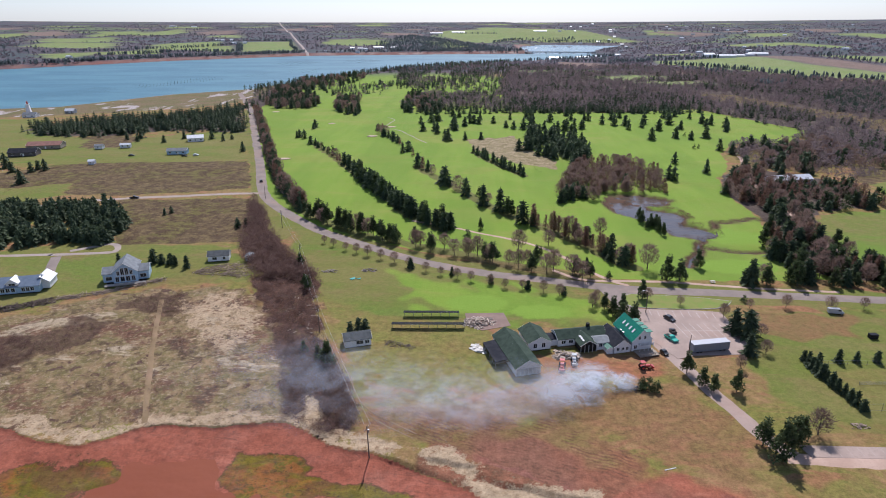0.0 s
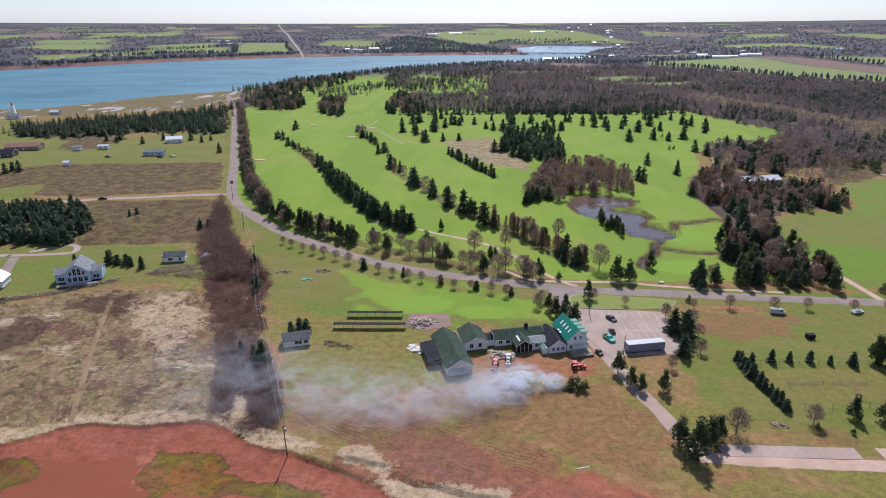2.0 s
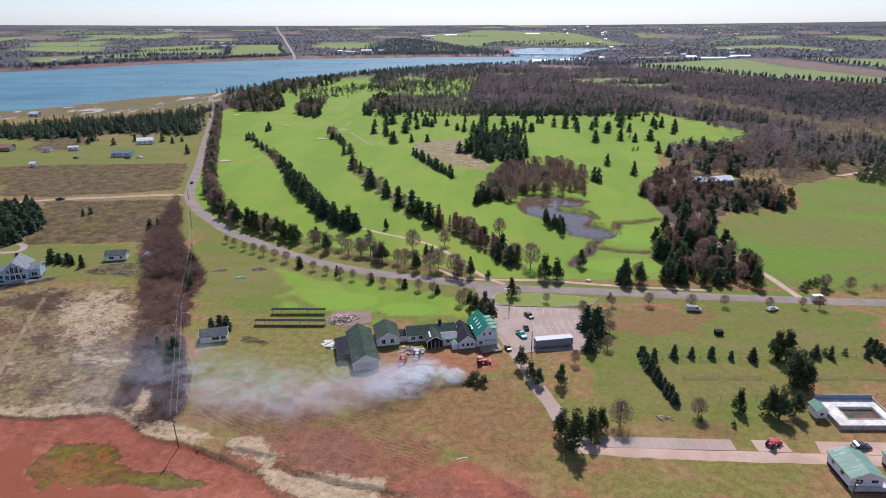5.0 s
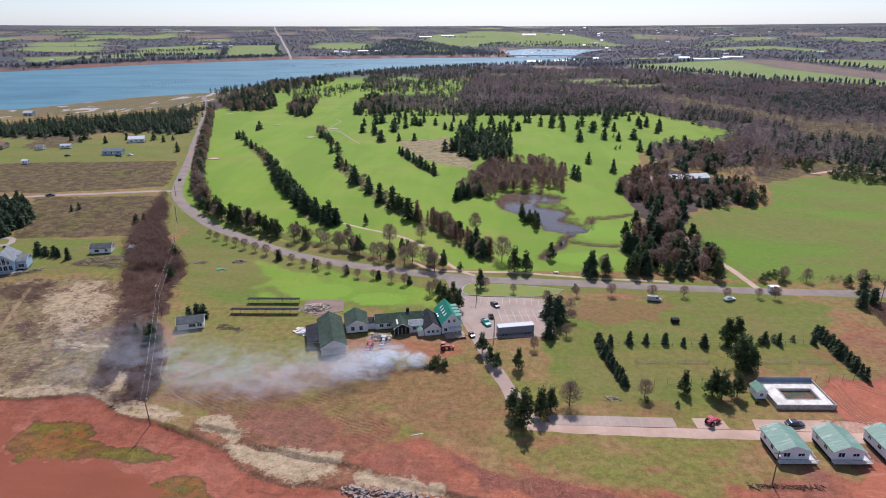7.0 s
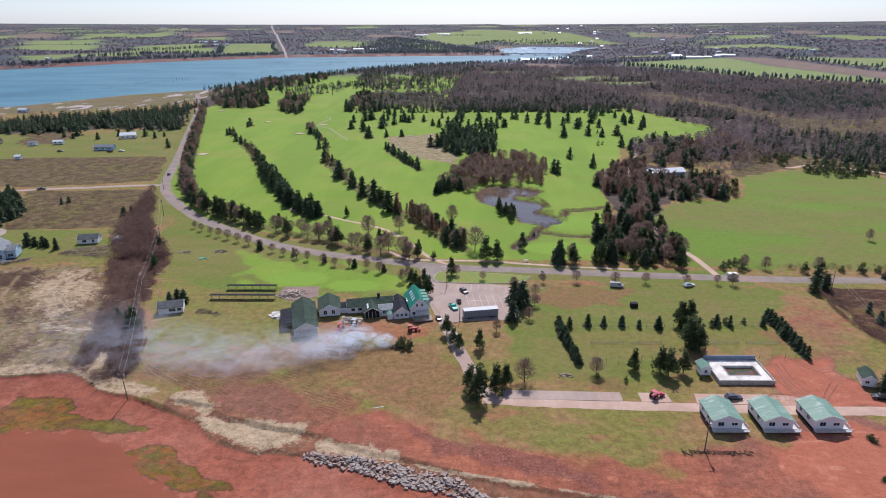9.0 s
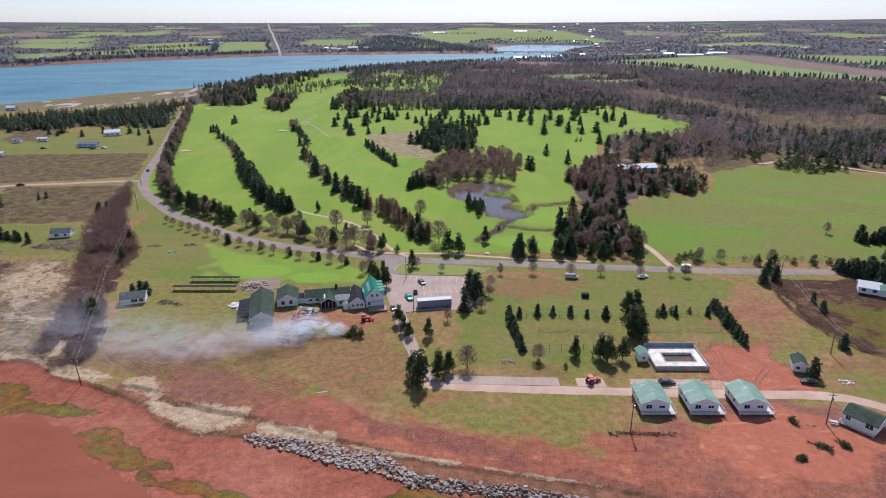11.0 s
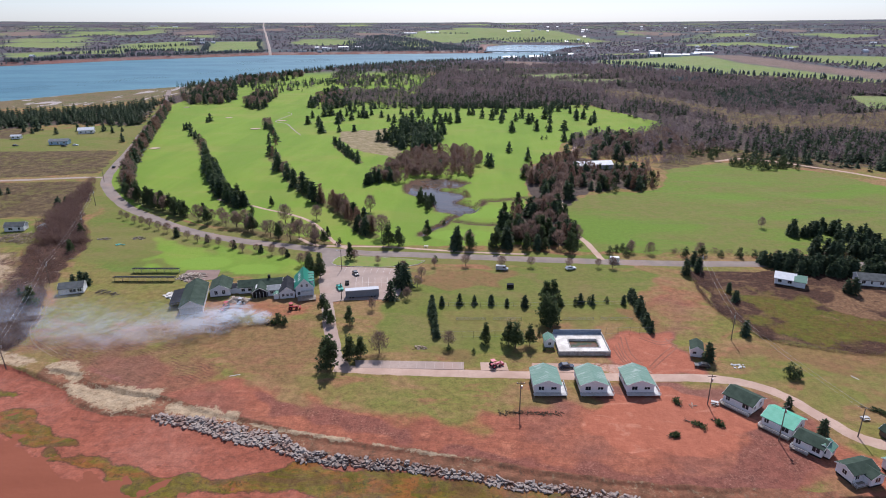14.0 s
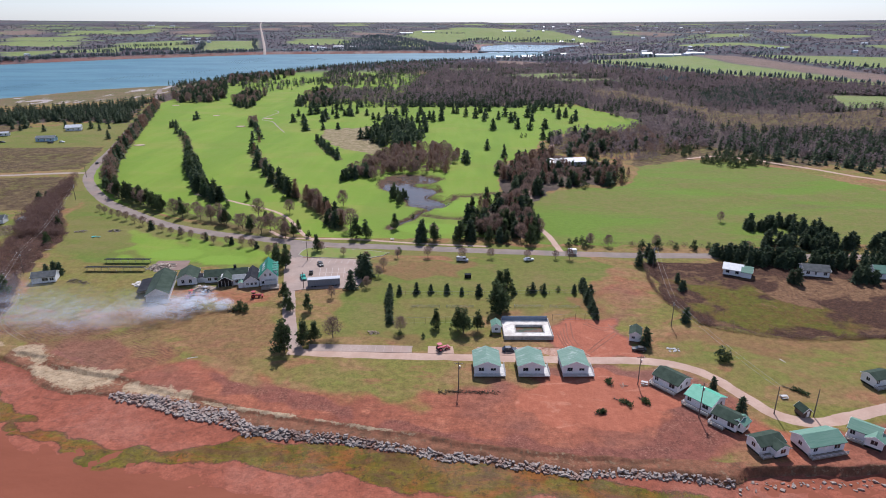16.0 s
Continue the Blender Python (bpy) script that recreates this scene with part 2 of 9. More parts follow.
def sdist(px, py, poly, closed=True):
    """Distance to a polygon's outline, negative inside."""
    d = np.full(px.shape, 1e18)
    inside = np.zeros(px.shape, bool)
    n = len(poly)
    for i in range(n if closed else n - 1):
        (ax, ay), (bx, by) = poly[i], poly[(i + 1) % n]
        ex, ey = bx - ax, by - ay
        k = np.clip(((px - ax) * ex + (py - ay) * ey) / (ex * ex + ey * ey + 1e-9), 0, 1)
        d = np.minimum(d, (px - ax - k * ex) ** 2 + (py - ay - k * ey) ** 2)
        if closed and ay != by:
            inside ^= ((ay > py) != (by > py)) & (px < ex * (py - ay) / ey + ax)
    d = np.sqrt(d)
    return np.where(inside, -d, d) if closed else d


def step(v, lo, hi):
    k = np.clip((v - lo) / (hi - lo), 0, 1)
    return k * k * (3 - 2 * k)


def waves(x, y, size, seed=0.0):
    """Smooth pseudo-random undulation between -1 and 1."""
    s = 2 * math.pi / size
    return (np.sin(x * s + seed + 1.7 * np.sin(y * s * 0.7 + seed * 2)) + np.sin(y * s * 1.1 - seed + 1.3 * np.sin(x * s * 0.8 + 3 * seed)) + np.sin((x + y) * s * 0.63 + seed * 5)) / 3


def shore_dist(x, y):
    """Metres landward (positive) of the eroded bank's edge."""
    return y - np.interp(x, SHORE_X, SHORE_Y) + 1.3 * waves(x, y, 31, 1) + 0.55 * waves(x, y, 9, 2) + 0.25 * waves(x, y, 4.1, 5)


def ground_z(x, y):
    x, y = np.asarray(x, float), np.asarray(y, float)
    r = np.hypot(x, y)
    z = 0.12 * waves(x, y, 45, 3) * step(y, 240, 320) * 3 + 0.05 * waves(x, y, 20, 4)
    # far country rises slowly
    bay = sdist(x, y, BAY)
    right = step(x, -200, 300)
    far = right * np.maximum(0, r - 900) * 0.0158 + (1 - right) * np.maximum(0, r - 1400) * 0.0178
    z = z + (far + step(r, 1200, 2600) * (1 - step(r, 4000, 4800)) * (5 * waves(x, y, 900, 7) + 3 * waves(x, y, 420, 9))) * step(bay, 10, 600)
    z = np.where(bay < 60, z * step(bay, 0, 60) - 5 * (1 - step(bay, -25, 12)), z)
    # red cliffs along the far shore
    north = step(y - np.interp(x, [-1500, -1034, -784, -483, -150, 164, 330], [900, 1150, 1380, 1560, 1760, 1850, 1900]), -30, 30) * (1 - step(x, 230, 330))
    z = z + 4.5 * step(bay, 3, 16) * north
    # beach
    s = shore_dist(x, y)
    beach = np.interp(s, [-70, -34, -8, -2.5, -0.5], [-3.4, -2.45, -2.05, -1.75, -1.5])
    ledge = np.interp(x, [-16, -7, 31, 36, 170, 192], [0.05, -0.9, -0.9, -0.65, -0.65, 0.05])
    wide = np.interp(x, [31, 38, 56, 74, 78, 98, 122, 153, 180, 200], [0.25, 1.7, 4.6, 4.0, 2.2, 1.8, 1.4, 1.6, 1.5, 0.25])
    top = ledge * (1 - step(y - np.interp(x, SCARP_X, SCARP_Y) + 0.7 * waves(x, y, 11, 7) + 0.4 * waves(x, y, 4.3, 2), -0.4, 0.4))
    low = -1.5 + (0.8 + 0.32 * waves(x, y, 41, 1)) * (1 - step(x, -30, -8)) - 0.6 * step(x, 195, 201)
    beach = np.where(s > -12, beach + (low + 1.5) * step(s, -12, -1), beach)
    beach = np.where(s > -0.5, low + (top - low) * np.clip((s + 0.5) / (wide + 0.5), 0, 1), beach)
    z = np.where(s < 8, beach + 0.13 * waves(x, y, 9, 5) * step(-s, 0, 6) + 0.05 * waves(x, y, 3.1, 6), z)
    # shallow pools on the flats
    if ((y > 40) & (y < 135)).any():
        for pool_edge in (TIDE_A, TIDE_B):
            d = sdist(x, y, pool_edge) + 1.5 * waves(x, y, 11, 3)
            z = np.where(s < -4, z - 0.5 * (1 - step(d, -4, 1.5)), z)
    # pond and creek beds
    near = (x > 60) & (x < 170) & (y > 235) & (y < 380)
    if near.any():
        d = np.minimum.reduce([sdist(x, y, POND), sdist(x, y, CREEK, False) - 1.3, sdist(x, y, CREEK_B, False) - 0.8, sdist(x, y, CREEK_C, False) - 0.9])
        z = np.where(near, z - 1.6 * (1 - step(d, -3, 1.5)) * (1 - 0.55 * (1 - step(sdist(x, y, POND_MUD), -5, 1))) + 0.16 * waves(x, y, 8, 2) * (1 - step(d, -3, 1.5)), z)
    return z


def gz(x, y):
    return float(ground_z(np.array([x]), np.array([y]))[0])


def lines(*runs):
    out = []
    for a, b, s in runs:
        out += list(np.arange(a, b, s))
    return np.array(out)


GX = lines((-4950, -2500, 150), (-2500, -900, 45), (-900, -330, 14), (-330, -180, 5), (-180, -130, 2.0), (-130, 210, 1.3), (210, 320, 2.0), (320, 500, 5), (500, 1100, 15), (1100, 2450, 45), (2450, 4951, 150))
GY = lines((-600, 30, 45), (30, 60, 6), (60, 74, 1.0), (74, 138, 0.5), (138, 150, 1.0), (150, 270, 1.7), (270, 480, 4.0), (480, 900, 9), (900, 1300, 22), (1300, 2050, 12), (2050, 2700, 26), (2700, 4100, 50), (4100, 4951, 90))

# zones of ground cover, as outlines in plan
GOLF = [(-104, 320), (-128, 372), (-196, 560), (-250, 735), (-262, 850), (-262, 1000), (-235, 1150), (-150, 1290), (-60, 1250), (20, 1180), (60, 1150), (40, 900), (70, 760), (150, 712), (262, 738), (318, 590), (270, 536), (226, 534), (200, 498), (182, 437), (164, 410), (155, 360), (154, 318), (147, 292), (137, 268),
        (150, 240), (104, 236), (66, 236), (40, 246), (-27, 268), (-80, 303)]
LAWN = [(-86, 285), (-118, 345), (-60, 284), (50, 222), (58, 200), (44, 194), (-6, 196), (-40, 205), (-62, 225)]
BIGFIELD = [(162, 231), (163, 262), (169, 298), (188, 328), (234, 340), (246, 360), (256, 398), (313, 423), (361, 391), (400, 310), (420, 250), (300, 231)]
RED = [(-10, 128), (17, 133), (48, 122), (79, 105), (115, 101), (145, 111), (158, 122.5), (186, 122.8), (200, 119), (206, 108), (214, 96), (232, 92), (262, 96), (262, 70), (150, 68), (60, 85), (10, 106)]
RED_POOL = [(163.5, 132), (164, 146), (173, 154), (187, 154), (187, 140), (188, 127), (173, 125)]
RED_CLUB = [(25, 176), (44, 174), (60, 170), (60, 162), (50, 160), (30, 166)]
HEATH_A = [(-168, 270), (-207, 347), (-129, 352), (-106, 276)]
HEATH_B = [(-380, 362), (-294, 442), (-166, 455), (-138, 376), (-205, 356)]
STRAW = [(-178, 160), (-168, 192), (-149, 208), (-128, 220), (-92, 224), (-60, 190), (-46, 150), (-40, 134), (-160, 128)]
THICKET = [(-130, 354), (-114, 326), (-100, 292), (-86, 265), (-76, 254), (-62, 233), (-53, 199), (-49, 183), (-41, 168), (-34, 153), (-29, 141), (-29, 133), (-34, 131), (-42, 134), (-48, 137), (-53, 152), (-61, 174), (-72, 199), (-83, 217), (-90, 241), (-98, 250), (-110, 279), (-117, 315)]
THICKET_GAP = [(-43, 136), (-38, 137), (-41, 148), (-46, 150)]
MARSH = [(211, 209), (330, 211), (340, 150), (273, 143), (242, 141.5), (217, 151), (209, 171)]
HARROW = [(-24, 136), (-14, 146), (4, 144), (24, 138), (44, 126), (46, 114), (30, 113), (12, 120)]
SHRUBS = [[(-166, 178), (-145, 181), (-138, 168), (-138, 157), (-160, 154)], [(-141, 196), (-146, 172), (-128, 168), (-124, 192)], [(-130, 214), (-112, 216), (-100, 204), (-108, 196), (-128, 204)], [(-100, 186), (-78, 190), (-70, 172), (-92, 168)], [(-118, 158), (-104, 160), (-98, 148), (-114, 146)]]
BLEACHED = [(-112, 214), (-92, 222), (-74, 205), (-66, 170), (-84, 172), (-104, 190)]
STRAW_BANK = [[(-14.6, 128), (-3.4, 127.5), (5.4, 121), (1.6, 118), (-10, 122.5)], [(-0.6, 117), (17, 115), (29.5, 113), (31, 107.8), (20.5, 104.5), (6.2, 110.3)], [(35, 108), (44, 107.3), (56, 103), (56.5, 100), (47, 100.8), (37, 104)], [(-34, 135), (-22, 131), (-15, 127.5), (-22, 126.5), (-32, 131)]]
STRAW_LINE = [(58, 100.3), (68, 98), (78, 95.9), (93.5, 92.7), (104, 90.6), (122, 87.2), (122, 86.2), (104, 89.3), (93, 91), (79.5, 93.8), (66, 97)]
LAWN_W = [(-220, 262), (-165, 272), (-108, 272), (-86, 240), (-95, 228), (-125, 222), (-150, 211), (-160, 200), (-215, 195)]
RED_YARD = [(150, 111), (160, 121), (186, 122), (199, 117), (203, 100), (206, 90), (190, 80), (150, 82), (120, 88), (118, 98)]
EARTH_E = [(184, 150), (198, 152), (204, 180), (196, 196), (186, 180)]
LAWN_W4 = [(-430, 540), (-376, 559), (-300, 540), (-250, 585), (-206, 575), (-168, 456), (-249, 426), (-380, 450)]
LAWN_W2 = [(-285, 500), (-260, 560), (-214, 575), (-176, 480), (-225, 462), (-262, 470)]
LAWN_W5 = [(-520, 660), (-440, 650), (-425, 600), (-352, 545), (-340, 495), (-400, 480), (-470, 560), (-540, 640)]
LAWN_W3 = [(-330, 366), (-294, 372), (-259, 386), (-247, 357), (-265, 336), (-300, 320)]
LAWN_POOL = [(92, 206), (84, 160), (94, 140), (108, 134), (142, 136), (143, 153), (164, 153), (182, 153), (182, 178), (200, 205), (190, 213), (140, 214)]
LAWN_E = [(206, 150), (196, 128), (216, 110), (232, 102), (300, 122), (300, 142), (240, 139)]
LAWN_SLIP = [(66, 222), (70, 216), (100, 214), (190, 211), (190, 214), (100, 220)]
COURTS = [(110, 150), (181, 152), (180, 172), (108, 170)]
ROUGH = [(0, 537), (40, 553), (60, 500), (74, 435), (37, 405)]
FALLOW = [(250, 395), (262, 440), (330, 500), (420, 480), (480, 420), (360, 395), (314, 425)]
FARFIELD = [(430, 1533), (520, 1550), (661, 1655), (705, 1617), (681, 1337), (743, 1095), (769, 954), (800, 890), (735, 880), (686, 1001), (629, 1055), (566, 1087), (529, 1151), (470, 1287), (407, 1410)]
FARSOIL = [(712, 1669), (779, 1556), (806, 1218), (850, 1040), (840, 900), (800, 890), (772, 960), (745, 1100), (690, 1330), (709, 1617)]
SALT = [(-700, 690), (-575, 735), (-505, 755), (-430, 860), (-345, 990), (-300, 1010), (-290, 853), (-300, 775), (-358, 735), (-452, 680), (-520, 665)]
ALGAE = [(13.9, 85.2), (11.5, 89.9), (17.8, 87.7), (28.2, 86.9), (36.9, 82.6), (45.7, 80.0), (53.4, 82.0), (60.1, 80.1), (66.3, 82.5), (72.7, 85.0), (79.6, 86.4), (84.7, 84.3), (102.3, 83.9), (114.0, 82.1), (128.8, 81.6), (139.5, 79.9), (158.1, 74.5), (176.8, 70.2), (189.1, 68.9), (129.4, 66.6), (123.6, 68.9), (112.8, 70.9), (104.3, 73.5), (95.0, 72.8), (87.7, 74.5), (78.3, 77.6), (67.6, 76.2), (56.0, 76.8), (50.9, 73.1), (43.6, 73.6), (37.5, 76.7), (30.1, 81.6), (20.2, 83.1)]
ALGAE_B = [(-56.6, 116.4), (-55.1, 120.4), (-46.4, 120.7), (-38.5, 118.4), (-32.6, 117.8), (-24.6, 116.4), (-17.3, 114.2), (-16.5, 111.1), (-22.2, 110.4), (-29.0, 113.0), (-37.7, 112.2), (-48.5, 109.9), (-52.5, 111.2)]
ALGAE_D = [(-15.0, 98.8), (-13.7, 103.0), (-9.6, 106.4), (-2.3, 104.9), (4.0, 98.5), (13.4, 94.0), (18.4, 91.1), (7.4, 90.7), (1.4, 93.6), (-8.6, 94.5), (-13.0, 96.3)]
ALGAE_E = [(-59.1, 117.1), (-58.1, 121.7), (-56.8, 126.0), (-51.6, 125.5), (-40.0, 125.1), (-36.4, 121.5), (-40.8, 117.4), (-24.3, 115.8), (-13.4, 112.5), (-50.9, 111.1), (-55.4, 114.6)]
ALGAE_C = [(-112.9, 117.6), (-106.0, 119.9), (-94.3, 121.8), (-82.4, 120.8), (-78.1, 117.9), (-79.5, 114.0), (-83.2, 109.9), (-106.6, 109.0)]
FAR_FIELDS = [[(-1167, 1713), (-1070, 1813), (-936, 1941), (-881, 1804), (-1026, 1743), (-1043, 1620), (-1075, 1600)], [(-895, 2024), (-791, 2130), (-710, 1925), (-833, 1931)], [(-681, 1915), (-790, 2226), (-674, 2432), (-535, 1998)],
              [(-542, 2491), (-354, 2460), (-286, 2264), (-414, 2206), (-490, 2290)], [(984, 2196), (1022, 2176), (1074, 1897), (1001, 1776), (980, 1940)], [(817, 1584), (1074, 1454), (1150, 1200), (925, 1180), (850, 1250)]]
FAR_STRIPS = [[(-1588, 2634), (-1652, 2862), (-1728, 3333), (-1515, 2920), (-1487, 2549)], [(-1545, 2766), (-1559, 3486), (-1346, 3064), (-1331, 2649)], [(1403, 2594), (1656, 2739), (1474, 2440)], [(1119, 2720), (1326, 2775), (1185, 2487), (1064, 2502)], [(835, 3248), (959, 3086), (874, 2849), (786, 2950)], [(495, 1854), (620, 1835), (591, 1752), (484, 1795)]]
FAR_HILL = [(-134, 2795), (-137, 3287), (195, 3491), (464, 3464), (620, 2900), (700, 2700), (560, 2690), (440, 2700), (315, 2737), (184, 2772), (69, 2540), (-19, 2530)]
TAN_FIELDS = [[(205, 1548), (282, 1486), (334, 1301), (196, 1335)], [(376, 1237), (468, 1155), (427, 1114), (360, 1149)], [(1520, 3115), (1761, 3235), (1568, 2890)], [(-2029, 2912), (-2066, 3205), (-1730, 2779), (-1716, 2609), (-1764, 2543)]]
GLADES = [[(76, 1302), (260, 1251), (251, 1214), (101, 1250)], [(176, 1115), (291, 1145), (352, 1109), (261, 1055)], [(259, 1036), (354, 1043), (389, 991), (325, 986)], [(605, 825), (700, 800), (640, 715), (575, 712)]]


def quilt(count, seed):
    """Small fields scattered over the far hills, clear of the water and of one another."""
    r, taken, out = random.Random(seed), [], []
    while len(out) < count:
        d, a = 2150 + 2500 * r.random() ** 1.2, r.uniform(-0.68, 0.72)
        x, y, w, l = d * math.sin(a), d * math.cos(a), r.uniform(50, 130), r.uniform(70, 190)
        if sdist(np.array([x]), np.array([y]), BAY)[0] < l + 30 or any(math.hypot(x - u, y - v) < l + k for u, v, k in taken):
            taken.append((9e9, 0, 0))
            if len(taken) > 4000:
                break
            continue
        taken.append((x, y, l))
        t = 0.32 + r.uniform(-0.12, 0.12)
        c, e = math.cos(t), math.sin(t)
        out.append([(x + u * c - v * e, y + u * e + v * c) for u, v in ((-w, -l), (w, -l * r.uniform(0.8, 1.1)), (w * r.uniform(0.8, 1.1), l), (-w, l * r.uniform(0.8, 1.1)))])
    return out


QUILT = quilt(40, 77)
QUILT_TAN, QUILT_GREEN = QUILT[::3], [q for i, q in enumerate(QUILT) if i % 3]
WOOD_MAIN = [(-110, 735), (0, 742), (70, 720), (150, 705), (262, 740), (300, 600), (330, 470), (420, 400), (700, 420), (900, 800), (640, 985), (430, 1190), (320, 1330), (110, 1420), (60, 1150), (40, 900), (-60, 900)]
SPRUCE_WEST = [(-433, 595), (-402, 560), (-351, 550), (-318, 566), (-287, 588), (-212, 575), (-255, 690), (-276, 765), (-293, 712), (-330, 676), (-384, 655), (-420, 625)]
WOOD_WEST = [(-275, 770), (-230, 720), (-150, 760), (-60, 900), (0, 1100), (110, 1420), (0, 1500), (-170, 1330), (-290, 1080), (-330, 950)]
OPEN = [(315, 904), (361, 871), (394, 750), (423, 671), (483, 655), (640, 710), (600, 610), (520, 540), (443, 548), (379, 555), (380, 610), (380, 667), (340, 776), (303, 839)]
HEATH_C = [(-321, 502), (-358, 574), (-327, 572), (-295, 546), (-292, 502)]
GOLF_NORTH = [[(-145, 740), (-100, 860), (-84, 880), (-82, 745), (-110, 690)], [(-241, 1120), (-216, 1177), (-148, 1264), (-126, 1072), (-202, 976)], [(-92, 1189), (-34, 1186), (-32, 1121), (-83, 1139)], [(-43, 921), (31, 939), (30, 905), (-33, 883)], [(-259, 926), (-220, 939), (-174, 837), (-136, 882), (-66, 904), (-78, 782), (-126, 732), (-193, 730)], [(-120, 884), (-117, 967), (-48, 934), (-81, 848)]]
LIGHT_RED = [(39.5, 117.4), (49.3, 123.4), (61.4, 114.6), (60, 104.6), (51.4, 107.5)]
PURPLE = [[(58, 113.5), (76, 107.5), (103, 98), (104, 93), (83.5, 98.5), (66, 103)], [(190, 102), (199, 97), (202, 86), (188, 77), (150, 79), (110, 88), (112, 92), (150, 85), (175, 83), (181, 87), (187, 95)]]
YARD = [(150, 112), (158, 115), (174, 119), (181, 116), (186, 110), (193, 104), (187, 95), (180, 88), (166, 90), (150, 97)]
TAN_LAWN = [(28, 158), (60, 162), (72, 152), (74, 134), (66, 120), (60, 116), (44, 126), (24, 138), (0, 142), (8, 156)]
GREEN_LAWN = [[(-58, 222), (-46, 180), (-22, 156), (2, 150), (14, 158), (6, 190), (-8, 206)], [(62, 124), (78, 124), (100, 117), (118, 106), (104, 99), (76, 108)], [(207.7, 122.4), (228, 127), (232, 119), (217, 106), (210, 118)]]
LOG_SAND = [(-152, 214), (-126, 233), (-108, 250), (-90, 252), (-86, 240), (-104, 228), (-140, 206)]
EAST_BROWN = [[(96, 197), (110, 188), (130, 192), (140, 200), (130, 206), (106, 207)], [(176, 174), (185, 174), (188, 153), (178, 152)], [(98, 140), (130, 134), (144, 150), (140, 138), (108, 133)], [(205, 150), (200, 140), (230, 130), (262, 132), (262, 141)]]
SWARD = [(192, 76.5), (199, 84), (207, 86), (212, 80), (205, 77), (197, 73)]
MARSH_CORE = [(221.3, 185.0), (248.5, 187.7), (248.2, 176.8), (263.1, 164.4), (265.7, 158.1), (261.5, 143.5), (234.4, 145.1), (211.9, 157.0), (222.3, 166.9)]
MARSH_TAN = [(250.2, 191.7), (304.8, 193.7), (292.8, 174.2), (274.0, 173.4), (263.1, 168.4), (250.6, 172.7)]
TRACK_WOOD = [(138, 239), (129, 262), (138, 285), (156, 312), (152, 345), (154, 380), (172, 420), (206, 432), (242, 398), (228, 345), (192, 336), (172, 300), (166, 239)]
LIME = [(-34, 244), (20, 226), (48, 217), (53, 200), (20, 197), (-10, 203), (-24, 216)]
PAD = [(155.4, 131.9), (170, 132.4), (173.2, 127.6), (161.8, 127.4)]
PALE_ROUGH = [(-1.8, 545), (39.7, 563), (46, 508), (66, 453), (60, 434), (30, 455), (3, 505)]
POND_MUD = [(76, 366), (110, 362), (107, 346), (88, 331), (74, 333)]
TREE_LINES = [[(-240, 700), (-198, 590), (-146, 448), (-121, 384), (-101, 345), (-92, 328), (-60, 294), (-34, 278), (22, 249), (50, 236)], [(-131, 522), (-104, 470), (-67, 394), (-30, 318), (-12, 297)],
              [(-37, 439), (-7, 376), (21, 325), (40, 300), (56, 276), (70, 250)], [(4, 488), (20, 450), (37, 414)]]
ROAD_LINE = [(-257, 728), (-202, 577), (-154.5, 445.5), (-127, 367), (-106, 331), (-77.5, 297), (-51, 275), (-22, 254.5), (5, 242), (30, 235), (63, 227), (101, 224), (153, 220), (204, 217.5)]
SCARP_X = [-14, -6, 6, 31, 40, 62, 76, 82, 104, 122, 133, 150, 170, 200]
SCARP_Y = [125.2, 123.4, 120.4, 110.3, 106.5, 99.3, 95.2, 93.2, 89.2, 86.3, 83.6, 80.6, 78.4, 78]
GREENS = [((3.5, 212), 12, 7.5), ((27, 205.5), 11, 6), ((116, 252), 17, 9), ((128, 291), 15, 12)]


